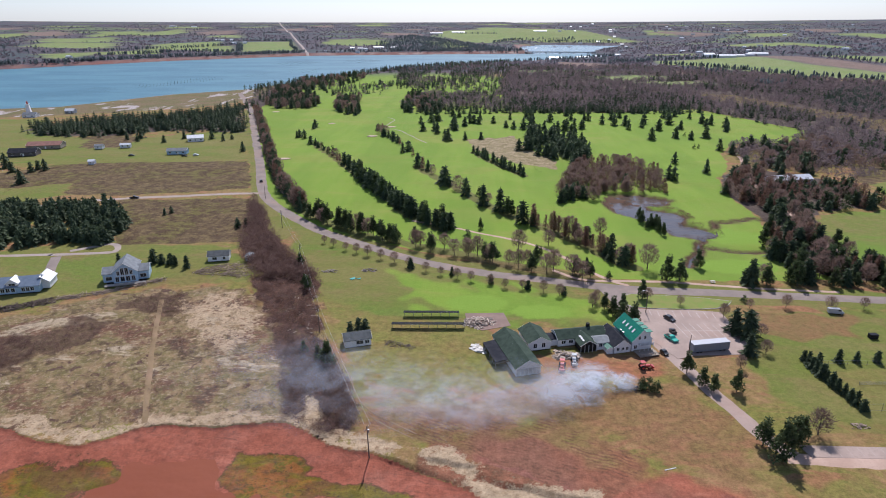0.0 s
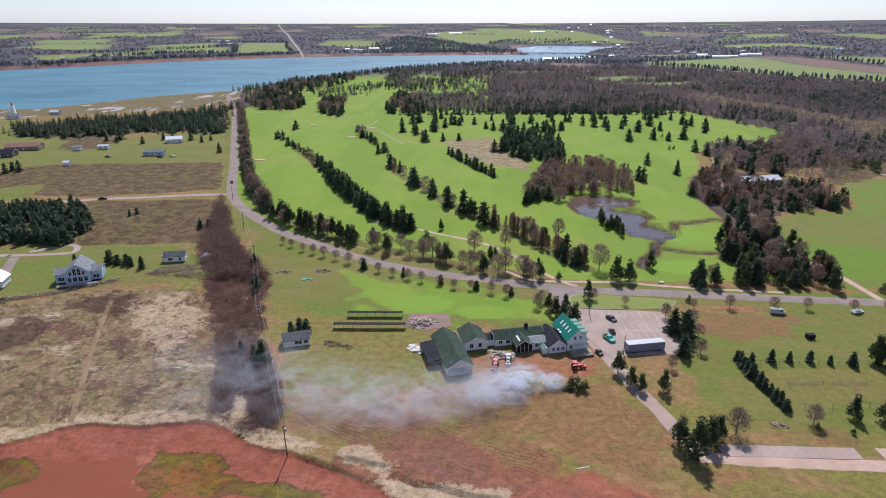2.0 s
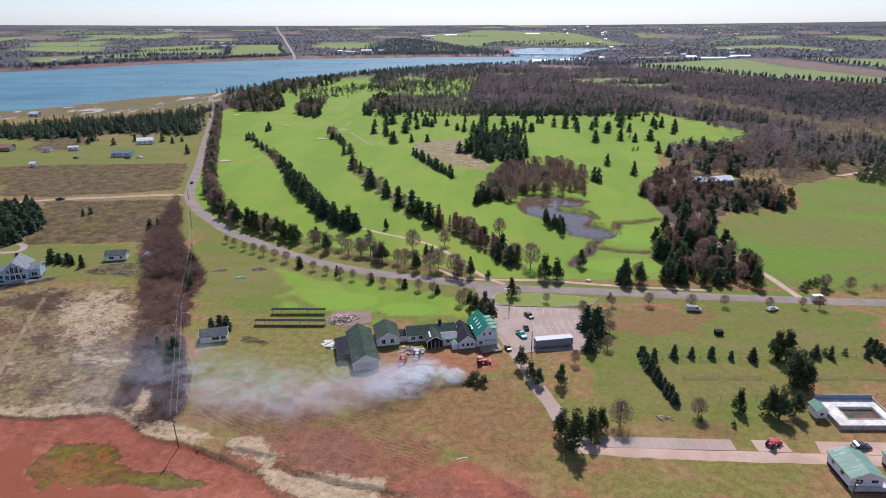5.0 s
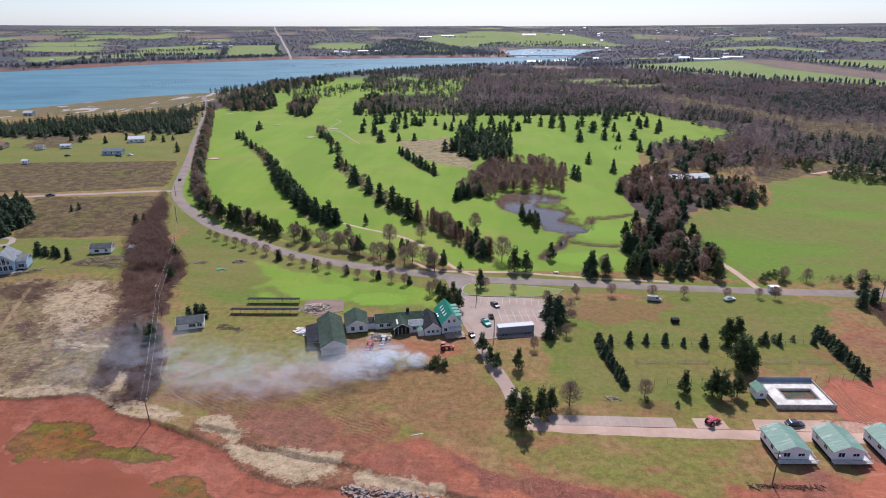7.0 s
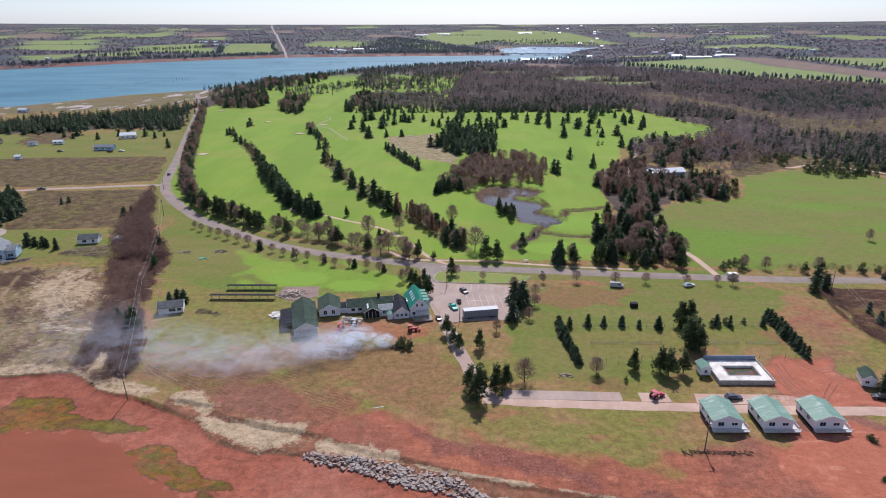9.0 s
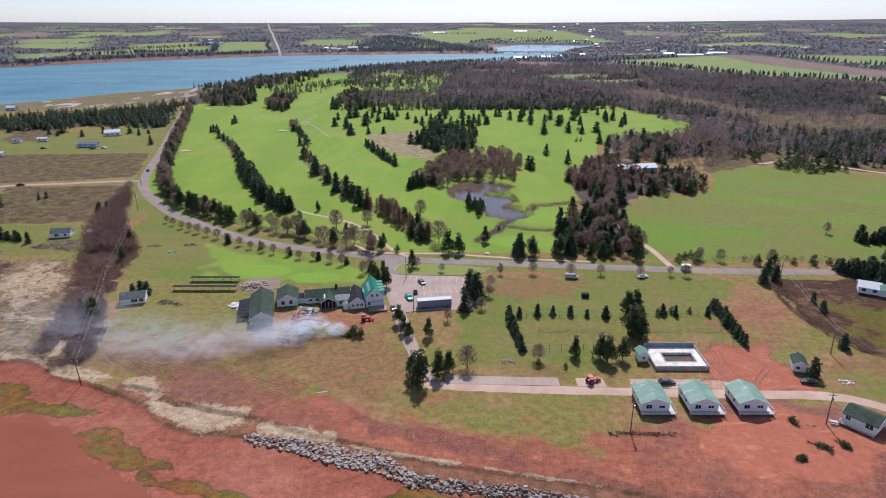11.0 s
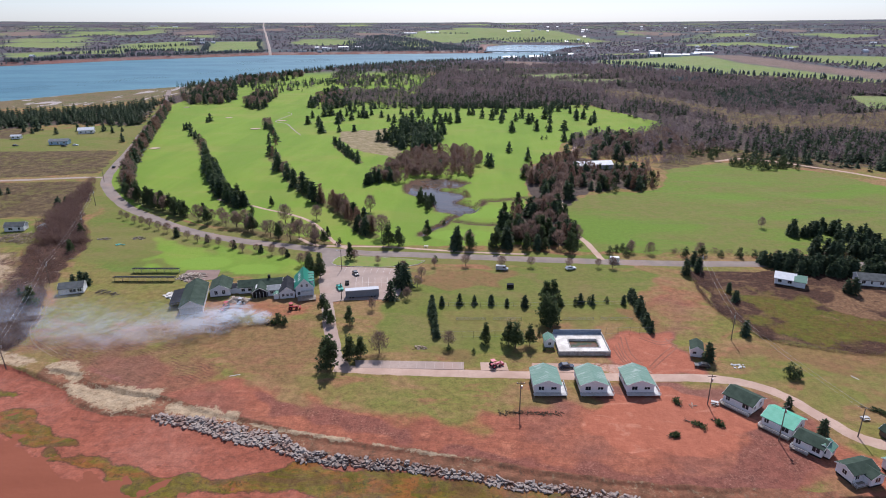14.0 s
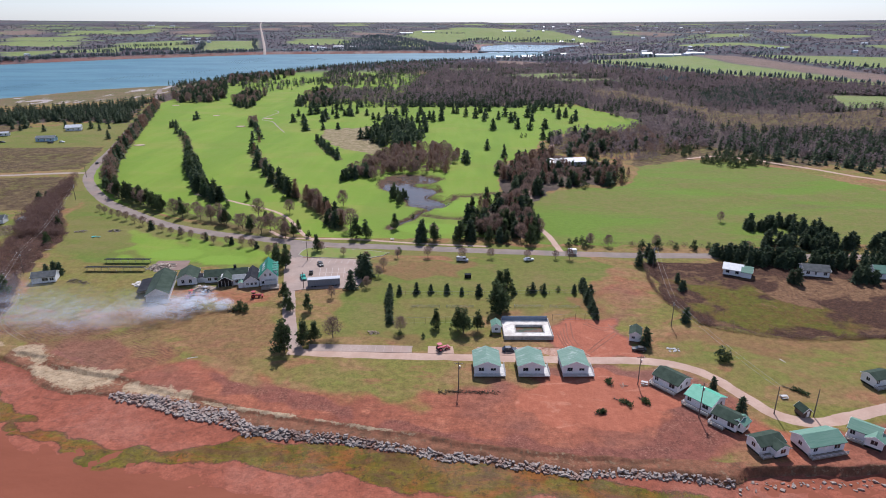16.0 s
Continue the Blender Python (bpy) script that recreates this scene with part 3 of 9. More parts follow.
def build_ground():
    X, Y = np.meshgrid(GX, GY)
    x, y = X.ravel(), Y.ravel()
    z = ground_z(x, y)
    nx, ny = len(GX), len(GY)
    i = np.arange(nx * ny).reshape(ny, nx)
    quads = np.stack([i[:-1, :-1], i[:-1, 1:], i[1:, 1:], i[1:, :-1]], -1).reshape(-1, 4)
    me = bpy.data.meshes.new("ground")
    me.vertices.add(len(x))
    me.vertices.foreach_set("co", np.stack([x, y, z], -1).ravel())
    me.loops.add(quads.size)
    me.loops.foreach_set("vertex_index", quads.ravel())
    me.polygons.add(len(quads))
    me.polygons.foreach_set("loop_start", np.arange(0, quads.size, 4))
    me.polygons.foreach_set("use_smooth", np.ones(len(quads), bool))
    me.update(calc_edges=True)

    def m(poly, soft, wob=0.0):
        return 1 - step(sdist(x, y, poly) + wob * waves(x, y, 14, 8) + wob * 0.6 * waves(x, y, 37, 2), -soft, soft)

    s = shore_dist(x, y)
    golf = np.maximum(m(GOLF, 3, 1.5) * (1 - m(PALE_ROUGH, 4, 3)), m(LIME, 15, 6) * 0.85)
    green = np.zeros(len(x))
    for (cx, cy), a, b in GREENS:
        green = np.maximum(green, 1 - step(np.hypot((x - cx) / a, (y - cy) / b), 0.93, 1.0))
    lawn = np.maximum.reduce([m(LAWN, 9, 4) * 1.15, m(BIGFIELD, 4, 2), m(LAWN_W, 5, 4) * 0.74, m(LAWN_W2, 6, 4) * 0.9, m(LAWN_W4, 12, 8) * 0.9, m(LAWN_W3, 6, 3) * 0.9, m(LAWN_W5, 10, 8) * 0.85, m(LAWN_POOL, 7, 5) * 0.78 * (1 - 0.35 * m(COURTS, 3, 1)), m(LAWN_E, 6, 4) * 0.48, m(LAWN_SLIP, 2, 1) * 1.2, m([(-133, 358), (-106, 274), (-86, 284), (-112, 345)], 2, 1), (1 - step(sdist(x, y, ROAD_LINE, False) + 1.5 * waves(x, y, 25, 3), 5, 11)) * 0.9 * step(200 - x, 0, 30)])
    sward = m(SWARD, 2.5, 1.5)
    red = (1 - 0.9 * sward) * np.maximum.reduce([m(RED, 6, 5), m(RED_POOL, 3, 2) * 1.5, m(RED_CLUB, 3, 2) * 0.7, m(RED_YARD, 5, 4) * 1.4, m(EARTH_E, 8, 6) * 0.6])
    fringe = step(s, -0.3, 0.6) * (1 - step(s + 3.5 * waves(x, y, 23, 4), 3, 9)) * (1 - step(x, -25, -5)) * 0.62
    straw = np.maximum.reduce([np.maximum.reduce([m(q, 4.0, 1.2) for q in STRAW_BANK]), m(STRAW_LINE, 0.5, 0.3) * (0.66 + 0.3 * waves(x, y, 13, 6)), fringe, m(BLEACHED, 8, 5) * 0.6, m(THICKET_GAP, 1.5, 1)])
    field = m(STRAW, 4, 4)
    shrubs = np.maximum.reduce([m(q, 3, 3) * (1.0 if i < 3 else 0.45) for i, q in enumerate(SHRUBS)])
    heath = np.maximum.reduce([m(HEATH_A, 2, 1), m(HEATH_B, 3, 2), m(MARSH, 2, 1.5), m(FALLOW, 8, 6) * 0.8, m(OPEN, 18, 14), m(HEATH_C, 4, 4), m([(200, 440), (262, 445), (335, 470), (310, 590), (272, 536), (228, 534), (205, 498)], 8, 5)])
    heath = heath * (1 - m(LAWN_W3, 4, 2))
    thick = m(THICKET, 3, 3) * (1 - m(THICKET_GAP, 1.5, 1))
    west = 1 - step(x, -20, -8)
    mud = 1 - step(s - 0.75 * west, -1.2, -0.4)
    algae = np.maximum.reduce([m(ALGAE, 2.2, 1.5), m(ALGAE_B, 2.0, 1.2), m(ALGAE_D, 2.0, 1.2), m(ALGAE_E, 2.0, 1.2), m(ALGAE_C, 4.5, 3) * 0.8]) * mud
    # past this range the ground takes the haze-painted far colours
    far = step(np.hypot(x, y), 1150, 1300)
    woods = np.maximum.reduce([m(WOOD_MAIN, 20, 14), m(WOOD_WEST, 12, 8), m(SPRUCE_WEST, 10, 8), m(TRACK_WOOD, 4, 3)]) * (1 - m(OPEN, 18, 14)) * (1 - golf) * (1 - far)
    ff = m(FARFIELD, 10)
    for fp in FAR_FIELDS + FAR_STRIPS + QUILT_GREEN + [FAR_HILL]:
        ff = np.maximum(ff, m(fp, 8, 0))
    for fp in GLADES:
        ff = np.maximum(ff, m(fp, 8, 5))
    soil = np.maximum.reduce([m(q, 8) for q in [FARSOIL] + TAN_FIELDS + QUILT_TAN])
    salt = m(SALT, 12, 10)
    bank = step(s, -0.6, 0.2) * (1 - step(y - np.interp(x, SCARP_X, SCARP_Y) + 0.7 * waves(x, y, 11, 7), 0.2, 1.6)) * step(x, -16, -8) * (1 - step(x, 190, 215))
    bank = np.maximum(bank, step(s, -1.0, -0.4) * (1 - step(s + 0.4 * waves(x, y, 9, 4), 0.1, 0.8)) * np.maximum(step(x, -16, -8), step(waves(x, y, 33, 3) + 0.4 * waves(x, y, 8, 1), -0.1, 0.3)))
    purple = (1 - sward) * np.maximum.reduce([m(q, 3, 2.5) for q in PURPLE])
    yard = np.maximum.reduce([m(RED_POOL, 3, 2) * 0.8, m(YARD, 3, 3), m(LIGHT_RED, 7, 3) * 0.45])
    tan = np.maximum.reduce([m(TAN_LAWN, 8, 6) * 0.95, m(LOG_SAND, 5, 4) * 0.5] + [m(q, 4, 5) * (1.25 if i < 2 else 0.8) for i, q in enumerate(EAST_BROWN)])
    leaf = np.maximum.reduce([m(q, 5, 4) * (0.62 if i == 1 else 1.0) for i, q in enumerate(GREEN_LAWN)])
    core = m(MARSH_CORE, 15, 8)
    lanes = 1 - step(np.minimum.reduce([sdist(x, y, q, False) for q in TREE_LINES]) + 1.5 * waves(x, y, 19, 4), 1.5, 6.5)
    pool_mud = np.zeros(len(x))
    ok = (x > 60) & (x < 170) & (y > 235) & (y < 380)
    pool_mud[ok] = 1 - step(np.minimum.reduce([sdist(x[ok], y[ok], POND), sdist(x[ok], y[ok], CREEK, False) - 1.3, sdist(x[ok], y[ok], CREEK_B, False) - 0.8, sdist(x[ok], y[ok], CREEK_C, False) - 0.9]) + 1.0 * waves(x[ok], y[ok], 7, 3), 0.2, 2.4)
    bay = sdist(x, y, BAY)
    mud = np.maximum(mud, step(bay, -14, -2) * (1 - step(bay, 10, 24)) * step(y - 0.35 * x, 1150, 1250) * (1 - step(x, 180, 260)))
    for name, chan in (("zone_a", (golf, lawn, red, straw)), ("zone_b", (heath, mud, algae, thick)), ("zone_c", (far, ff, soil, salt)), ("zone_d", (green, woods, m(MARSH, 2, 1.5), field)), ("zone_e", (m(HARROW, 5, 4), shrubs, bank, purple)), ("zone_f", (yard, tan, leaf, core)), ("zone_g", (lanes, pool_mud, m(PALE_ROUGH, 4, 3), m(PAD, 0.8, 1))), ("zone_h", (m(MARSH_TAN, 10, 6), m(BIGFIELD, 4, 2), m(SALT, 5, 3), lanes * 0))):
        at = me.attributes.new(name, "FLOAT_COLOR", "POINT")
        at.data.foreach_set("color", np.stack(chan, -1).ravel())
    ob = new("ground", me)
    me.materials.append(ground_material())
    return tagged(ob, "grass, red clay shore and distant farmland in one sheet", "ground", kind="structure")


def ground_material():
    n = Nodes("land", 0.95, 0.15)
    at = n.where("World")

    def zone(name):
        a = n.t.nodes.new("ShaderNodeAttribute")
        a.attribute_name = name
        s = n.node("ShaderNodeSeparateColor", Color=a.outputs["Color"])
        return [s.outputs[0], s.outputs[1], s.outputs[2], a.outputs["Alpha"]]

    golf, lawn, red, straw = zone("zone_a")
    heath, mud, algae, thick = zone("zone_b")
    far, ff, soil, salt = zone("zone_c")
    green, woods, marsh, field = zone("zone_d")
    harrow, shrubs, bank, purple = zone("zone_e")
    yard, tan, leaf, core = zone("zone_f")
    lanes, pool_mud, pale, pad = zone("zone_g")
    reed_tan, big_field, flats, _ = zone("zone_h")
    n1, n2, n3, n4 = n.noise(at, 0.035, 6.0, 0.7), n.noise(at, 0.16, 7.0, 0.75), n.noise(at, 0.7, 6.0, 0.8), n.noise(at, 0.012, 4.0, 0.6)
    n7 = n.noise(at, 1.6, 5.0, 0.75)
    streak = n.noise(at, 0.12, 4.0, 0.7, (1.0, 6.0, 1.0), 0.6)

    def soft(mask, amount=0.6, noise=None, lo=0.35, hi=0.65):
        k = n.math("ADD", mask, n.math("MULTIPLY", n.math("SUBTRACT", noise or n2, 0.5), amount))
        return n.ramp(k, lo, hi)

    edge = n.math("ADD", n.math("MULTIPLY", n2, 0.55), n.math("MULTIPLY", n3, 0.45))
    rag = n.math("ADD", n.math("MULTIPLY", n2, 0.4), n.math("ADD", n.math("MULTIPLY", n3, 0.35), n.math("MULTIPLY", n7, 0.25)))
    # rough mown grass, patchy between green and tan
    n5 = n.noise(at, 0.055, 6.0, 0.72, (0.7, 1.25, 1.0), 0.7)
    n6 = n.noise(n.node("ShaderNodeMapping", Vector=at, Location=(310.0, 120.0, 0.0)).outputs[0], 0.045, 6.0, 0.7, (0.6, 1.4, 1.0), 0.5)
    c = n.mix(n.ramp(n6, 0.42, 0.58), (0.34, 0.212, 0.1), (0.225, 0.22, 0.055))
    c = n.mix(n.math("MULTIPLY", n.ramp(n2, 0.45, 0.65), 0.5), c, (0.235, 0.175, 0.06))
    c = n.mix(n.math("MULTIPLY", n.ramp(n5, 0.5, 0.6), 0.75), c, (0.36, 0.165, 0.095))
    c = n.mix(n.math("MULTIPLY", n.ramp(streak, 0.52, 0.7), 0.4), c, (0.28, 0.15, 0.08))
    c = n.mix(n.math("MULTIPLY", n.ramp(n3, 0.45, 0.75), 0.4), c, (0.15, 0.115, 0.04))
    c = n.mix(n.math("MULTIPLY", n.ramp(n.noise(at, 0.33, 6.0, 0.75, None, 0.8), 0.55, 0.72), 0.5), c, (0.14, 0.13, 0.04))
    c = n.mix(n.math("MULTIPLY", soft(leaf, 1.0, n1), 0.75), c, n.mix(n.ramp(n2, 0.4, 0.65), (0.2, 0.215, 0.05), (0.25, 0.205, 0.07)))
    # lawns
    g = n.mix(n.ramp(n1, 0.35, 0.65), (0.165, 0.212, 0.04), (0.2, 0.2, 0.054))
    g = n.mix(n.math("MULTIPLY", n.ramp(n2, 0.45, 0.7), 0.5), g, (0.215, 0.2, 0.066))
    g = n.mix(n.math("MULTIPLY", n.ramp(n5, 0.52, 0.66), 0.5), g, (0.27, 0.18, 0.09))
    drift = n.noise(at, 0.016, 6.0, 0.65, (0.55, 1.8, 1.0), 0.6)
    g = n.mix(n.math("MULTIPLY", n.ramp(drift, 0.44, 0.6), 0.7), g, n.mix(n.ramp(n3, 0.4, 0.6), (0.27, 0.225, 0.085), (0.205, 0.2, 0.06)))
    g = n.mix(n.math("MULTIPLY", n.ramp(drift, 0.42, 0.3), 0.5), g, (0.135, 0.235, 0.035))
    c = n.mix(soft(lawn, 0.5, n1), c, g)
    bf = n.mix(n.ramp(drift, 0.36, 0.56), (0.164, 0.262, 0.038), n.mix(n.ramp(n2, 0.4, 0.65), (0.19, 0.217, 0.051), (0.234, 0.214, 0.072)))
    bf = n.mix(n.math("MULTIPLY", n.ramp(n.noise(at, 0.03, 5.0, 0.7, (0.25, 1.6, 1.0), 0.4), 0.55, 0.68), 0.55), bf, (0.19, 0.165, 0.07))
    bf = n.mix(n.math("MULTIPLY", n.ramp(n5, 0.52, 0.64), 0.4), bf, (0.17, 0.24, 0.042))
    c = n.mix(soft(big_field, 0.4), c, bf)
    tn = n.mix(n.ramp(n2, 0.35, 0.65), (0.33, 0.155, 0.088), (0.245, 0.155, 0.068))
    tn = n.mix(n.ramp(n3, 0.48, 0.72), tn, (0.145, 0.088, 0.046))
    c = n.mix(n.math("MULTIPLY", soft(tan, 1.4, edge, 0.2, 0.95), 0.75), c, tn)
    stripe = n.noise(at, 0.05, 2.0, 0.5, (3.5, 0.35, 1.0))
    v = n.mix(n.ramp(stripe, 0.4, 0.6), (0.215, 0.35, 0.044), (0.235, 0.36, 0.05))
    v = n.mix(n.math("MULTIPLY", n.ramp(n2, 0.4, 0.75), 0.4), v, (0.25, 0.305, 0.06))
    v = n.mix(n.math("MULTIPLY", n.ramp(n4, 0.5, 0.7), 0.5), v, (0.255, 0.29, 0.07))
    v = n.mix(n.math("MULTIPLY", n.ramp(drift, 0.5, 0.62), 0.6), v, (0.3, 0.335, 0.075))
    v = n.mix(n.math("MULTIPLY", n.ramp(n.noise(at, 0.011, 3.0, 0.5, (1.9, 0.5, 1.0)), 0.46, 0.56), 0.45), v, (0.165, 0.285, 0.038))
    c = n.mix(soft(golf, 0.3), c, v)
    c = n.mix(n.math("MULTIPLY", soft(lanes, 0.9, n2, 0.4, 0.7), 0.75), c, n.mix(n.ramp(n3, 0.4, 0.65), (0.17, 0.145, 0.06), (0.115, 0.08, 0.045)))
    c = n.mix(soft(pale, 0.6), c, n.mix(n.ramp(n2, 0.35, 0.65), (0.4, 0.32, 0.2), n.mix(n.ramp(n3, 0.4, 0.6), (0.26, 0.2, 0.11), (0.2, 0.19, 0.07))))
    c = n.mix(pool_mud, c, n.mix(n.ramp(n3, 0.4, 0.6), (0.15, 0.085, 0.055), (0.1, 0.065, 0.045)))
    c = n.mix(green, c, n.mix(n.ramp(n3, 0.3, 0.7), (0.22, 0.37, 0.05), (0.24, 0.38, 0.056)))
    # dry straw, heath and thicket floor
    st = n.mix(n.ramp(n3, 0.3, 0.7), (0.6, 0.47, 0.32), (0.4, 0.29, 0.18))
    st = n.mix(n.ramp(n2, 0.54, 0.66), st, (0.26, 0.155, 0.09))
    st = n.mix(n.ramp(n7, 0.55, 0.68), st, (0.2, 0.12, 0.07))
    fd = n.mix(n.ramp(n2, 0.38, 0.58), (0.33, 0.225, 0.125), (0.2, 0.165, 0.07))
    fd = n.mix(n.ramp(n1, 0.5, 0.58), fd, (0.17, 0.085, 0.055))
    fd = n.mix(n.ramp(n5, 0.55, 0.62), fd, (0.48, 0.39, 0.27))
    fd = n.mix(n.ramp(n3, 0.5, 0.66), fd, (0.46, 0.36, 0.24))
    fd = n.mix(n.ramp(n.noise(at, 0.24, 6.0, 0.75, None, 0.6), 0.53, 0.62), fd, n.mix(n.ramp(n1, 0.42, 0.58), (0.12, 0.07, 0.055), (0.16, 0.13, 0.058)))
    fd = n.mix(n.ramp(n.noise(at, 0.07, 6.0, 0.75), 0.55, 0.68), fd, (0.1, 0.075, 0.055))
    fd = n.mix(n.math("MULTIPLY", soft(shrubs, 2.0, n2), 0.75), fd, n.mix(n.ramp(n3, 0.4, 0.7), (0.09, 0.05, 0.04), (0.15, 0.1, 0.06)))
    fd = n.mix(n.math("MULTIPLY", n.ramp(n7, 0.52, 0.64), 0.65), fd, (0.1, 0.065, 0.045))
    c = n.mix(soft(field, 0.6), c, fd)
    h = n.mix(n.ramp(n2, 0.42, 0.57), (0.2, 0.145, 0.07), (0.1, 0.064, 0.038))
    h = n.mix(n.ramp(n3, 0.52, 0.68), h, (0.25, 0.19, 0.1))
    h = n.mix(n.ramp(n1, 0.48, 0.56), h, n.mix(n.ramp(n2, 0.44, 0.56), (0.18, 0.155, 0.052), (0.1, 0.064, 0.036)))
    h = n.mix(n.math("MULTIPLY", n.ramp(n7, 0.5, 0.64), 0.6), h, (0.085, 0.062, 0.034))
    c = n.mix(soft(heath, 0.3), c, h)
    mg = n.mix(n.ramp(n2, 0.42, 0.6), (0.128, 0.13, 0.02), (0.155, 0.106, 0.028))
    mg = n.mix(n.ramp(n1, 0.55, 0.66), mg, (0.16, 0.075, 0.035))
    mg = n.mix(n.ramp(n3, 0.52, 0.7), mg, (0.085, 0.062, 0.02))
    dry = n.mix(n.ramp(n3, 0.42, 0.62), (0.06, 0.03, 0.022), (0.115, 0.058, 0.036))
    dry = n.mix(n.ramp(n.math("ADD", n6, n.math("MULTIPLY", n.math("SUBTRACT", n2, 0.5), 0.5)), 0.55, 0.63), dry, (0.18, 0.105, 0.058))
    mg = n.mix(soft(core, 2.6, n.math("ADD", n.math("MULTIPLY", n1, 0.6), n.math("MULTIPLY", n2, 0.4)), 0.36, 0.66), dry, mg)
    mg = n.mix(soft(reed_tan, 2.2, n.math("ADD", n.math("MULTIPLY", n1, 0.5), n.math("MULTIPLY", n2, 0.5)), 0.4, 0.65), mg, n.mix(n.ramp(n3, 0.4, 0.6), (0.27, 0.16, 0.088), (0.16, 0.085, 0.048)))
    c = n.mix(soft(marsh, 0.3), c, mg)
    c = n.mix(soft(thick, 0.6), c, n.mix(n.ramp(n2, 0.55, 0.66), n.mix(n.ramp(n3, 0.4, 0.7), (0.085, 0.05, 0.04), (0.17, 0.085, 0.06)), n.mix(n.ramp(n3, 0.45, 0.6), (0.2, 0.15, 0.075), (0.115, 0.12, 0.045))))
    c = n.mix(soft(woods, 0.3), c, n.mix(n.ramp(n1, 0.4, 0.65), (0.08, 0.06, 0.055), (0.14, 0.108, 0.085)))
    # red clay
    rc = n.mix(n.ramp(n1, 0.35, 0.65), (0.42, 0.147, 0.086), (0.31, 0.106, 0.066))
    rc = n.mix(n.ramp(n2, 0.5, 0.72), rc, (0.52, 0.2, 0.12))
    rc = n.mix(n.math("MULTIPLY", n.ramp(streak, 0.45, 0.7), 0.5), rc, (0.24, 0.095, 0.065))
    rc = n.mix(n.math("MULTIPLY", n.ramp(n3, 0.5, 0.75), 0.4), rc, (0.17, 0.08, 0.055))
    rc = n.mix(n.math("MULTIPLY", n.ramp(n4, 0.45, 0.6), 0.7), rc, n.mix(n.ramp(n3, 0.3, 0.7), (0.2, 0.1, 0.085), (0.27, 0.14, 0.11)))
    c = n.mix(soft(red, 1.5, n.math("ADD", n.math("MULTIPLY", n1, 0.5), n.math("MULTIPLY", n2, 0.5)), 0.2, 0.95), c, rc)
    c = n.mix(n.math("MULTIPLY", soft(purple, 1.2, n1, 0.3, 0.75), 0.8), c, n.mix(n.ramp(n2, 0.4, 0.62), (0.26, 0.098, 0.074), n.mix(n.ramp(n7, 0.5, 0.62), (0.2, 0.078, 0.06), (0.33, 0.17, 0.125))))
    yc = n.mix(n.ramp(n2, 0.38, 0.62), (0.52, 0.178, 0.108), (0.45, 0.15, 0.09))
    yc = n.mix(n.ramp(n.noise(at, 0.09, 4.0, 0.6, (1.0, 2.2, 1.0), 1.2), 0.57, 0.66), yc, (0.58, 0.24, 0.155))
    c = n.mix(n.math("MULTIPLY", soft(yard, 1.0, n1, 0.3, 0.7), 0.85), c, yc)
    c = n.mix(n.math("MULTIPLY", soft(pad, 0.8, n2), 0.8), c, n.mix(n.ramp(n3, 0.4, 0.6), (0.62, 0.42, 0.35), (0.5, 0.28, 0.2)))
    be = n.mix(n.ramp(n2, 0.4, 0.6), (0.3, 0.13, 0.078), (0.2, 0.1, 0.06))
    be = n.mix(n.ramp(n3, 0.52, 0.66), be, n.mix(n.ramp(n1, 0.4, 0.6), (0.4, 0.3, 0.19), (0.13, 0.075, 0.05)))
    c = n.mix(n.ramp(bank, 0.35, 0.65), c, be)
    wv = n.node("ShaderNodeTexWave", Vector=n.node("ShaderNodeMapping", Vector=at, Rotation=(0.0, 0.0, 0.42)).outputs[0], Scale=0.25, Distortion=9.0, Detail=4.0)
    wv.inputs["Detail Scale"].default_value = 0.6
    wv.bands_direction = "Y"
    c = n.mix(n.math("MULTIPLY", soft(harrow, 1.0), 0.45), c, n.mix(n.ramp(n2, 0.4, 0.6), (0.28, 0.135, 0.08), (0.22, 0.12, 0.065)))
    lines_ = n.math("MULTIPLY", n.ramp(wv.outputs["Fac"], 0.35, 0.8), soft(harrow, 0.5))
    c = n.mix(n.math("MULTIPLY", n.math("MULTIPLY", lines_, n.ramp(n.noise(at, 0.1, 5.0, 0.7, (1.0, 1.0, 1.0), 1.5), 0.42, 0.6)), 0.7), c, (0.18, 0.088, 0.056))
    c = n.mix(soft(straw, 3.4, edge, 0.42, 0.6), c, st)
    m = n.mix(n.ramp(n2, 0.35, 0.65), (0.42, 0.138, 0.086), (0.33, 0.104, 0.064))
    m = n.mix(n.math("MULTIPLY", n.ramp(n3, 0.53, 0.68), 0.75), m, (0.2, 0.08, 0.055))
    m = n.mix(n.math("MULTIPLY", n.ramp(n1, 0.5, 0.7), 0.6), m, (0.43, 0.165, 0.105))
    m = n.mix(n.math("MULTIPLY", n.ramp(n.noise(at, 0.3, 6.0, 0.75, (0.5, 1.6, 1.0), 1.0), 0.56, 0.66), 0.55), m, (0.15, 0.065, 0.045))
    c = n.mix(n.ramp(mud, 0.4, 0.6), c, m)
    al = n.mix(n.ramp(n5, 0.44, 0.58), (0.19, 0.15, 0.02), (0.3, 0.115, 0.03))
    al = n.mix(n.ramp(n2, 0.48, 0.6), al, (0.14, 0.12, 0.016))
    al = n.mix(n.ramp(n3, 0.5, 0.66), al, (0.085, 0.06, 0.02))
    c = n.mix(n.math("MULTIPLY", soft(algae, 2.4, rag, 0.26, 0.4), 0.8), c, (0.1, 0.055, 0.028))
    c = n.mix(n.math("MULTIPLY", soft(algae, 2.4, rag, 0.38, 0.56), n.math("ADD", 0.35, n.math("MULTIPLY", n.ramp(n.noise(at, 0.09, 5.0, 0.7, (0.7, 1.6, 1.0), 0.8), 0.36, 0.54), 0.65))), c, al)
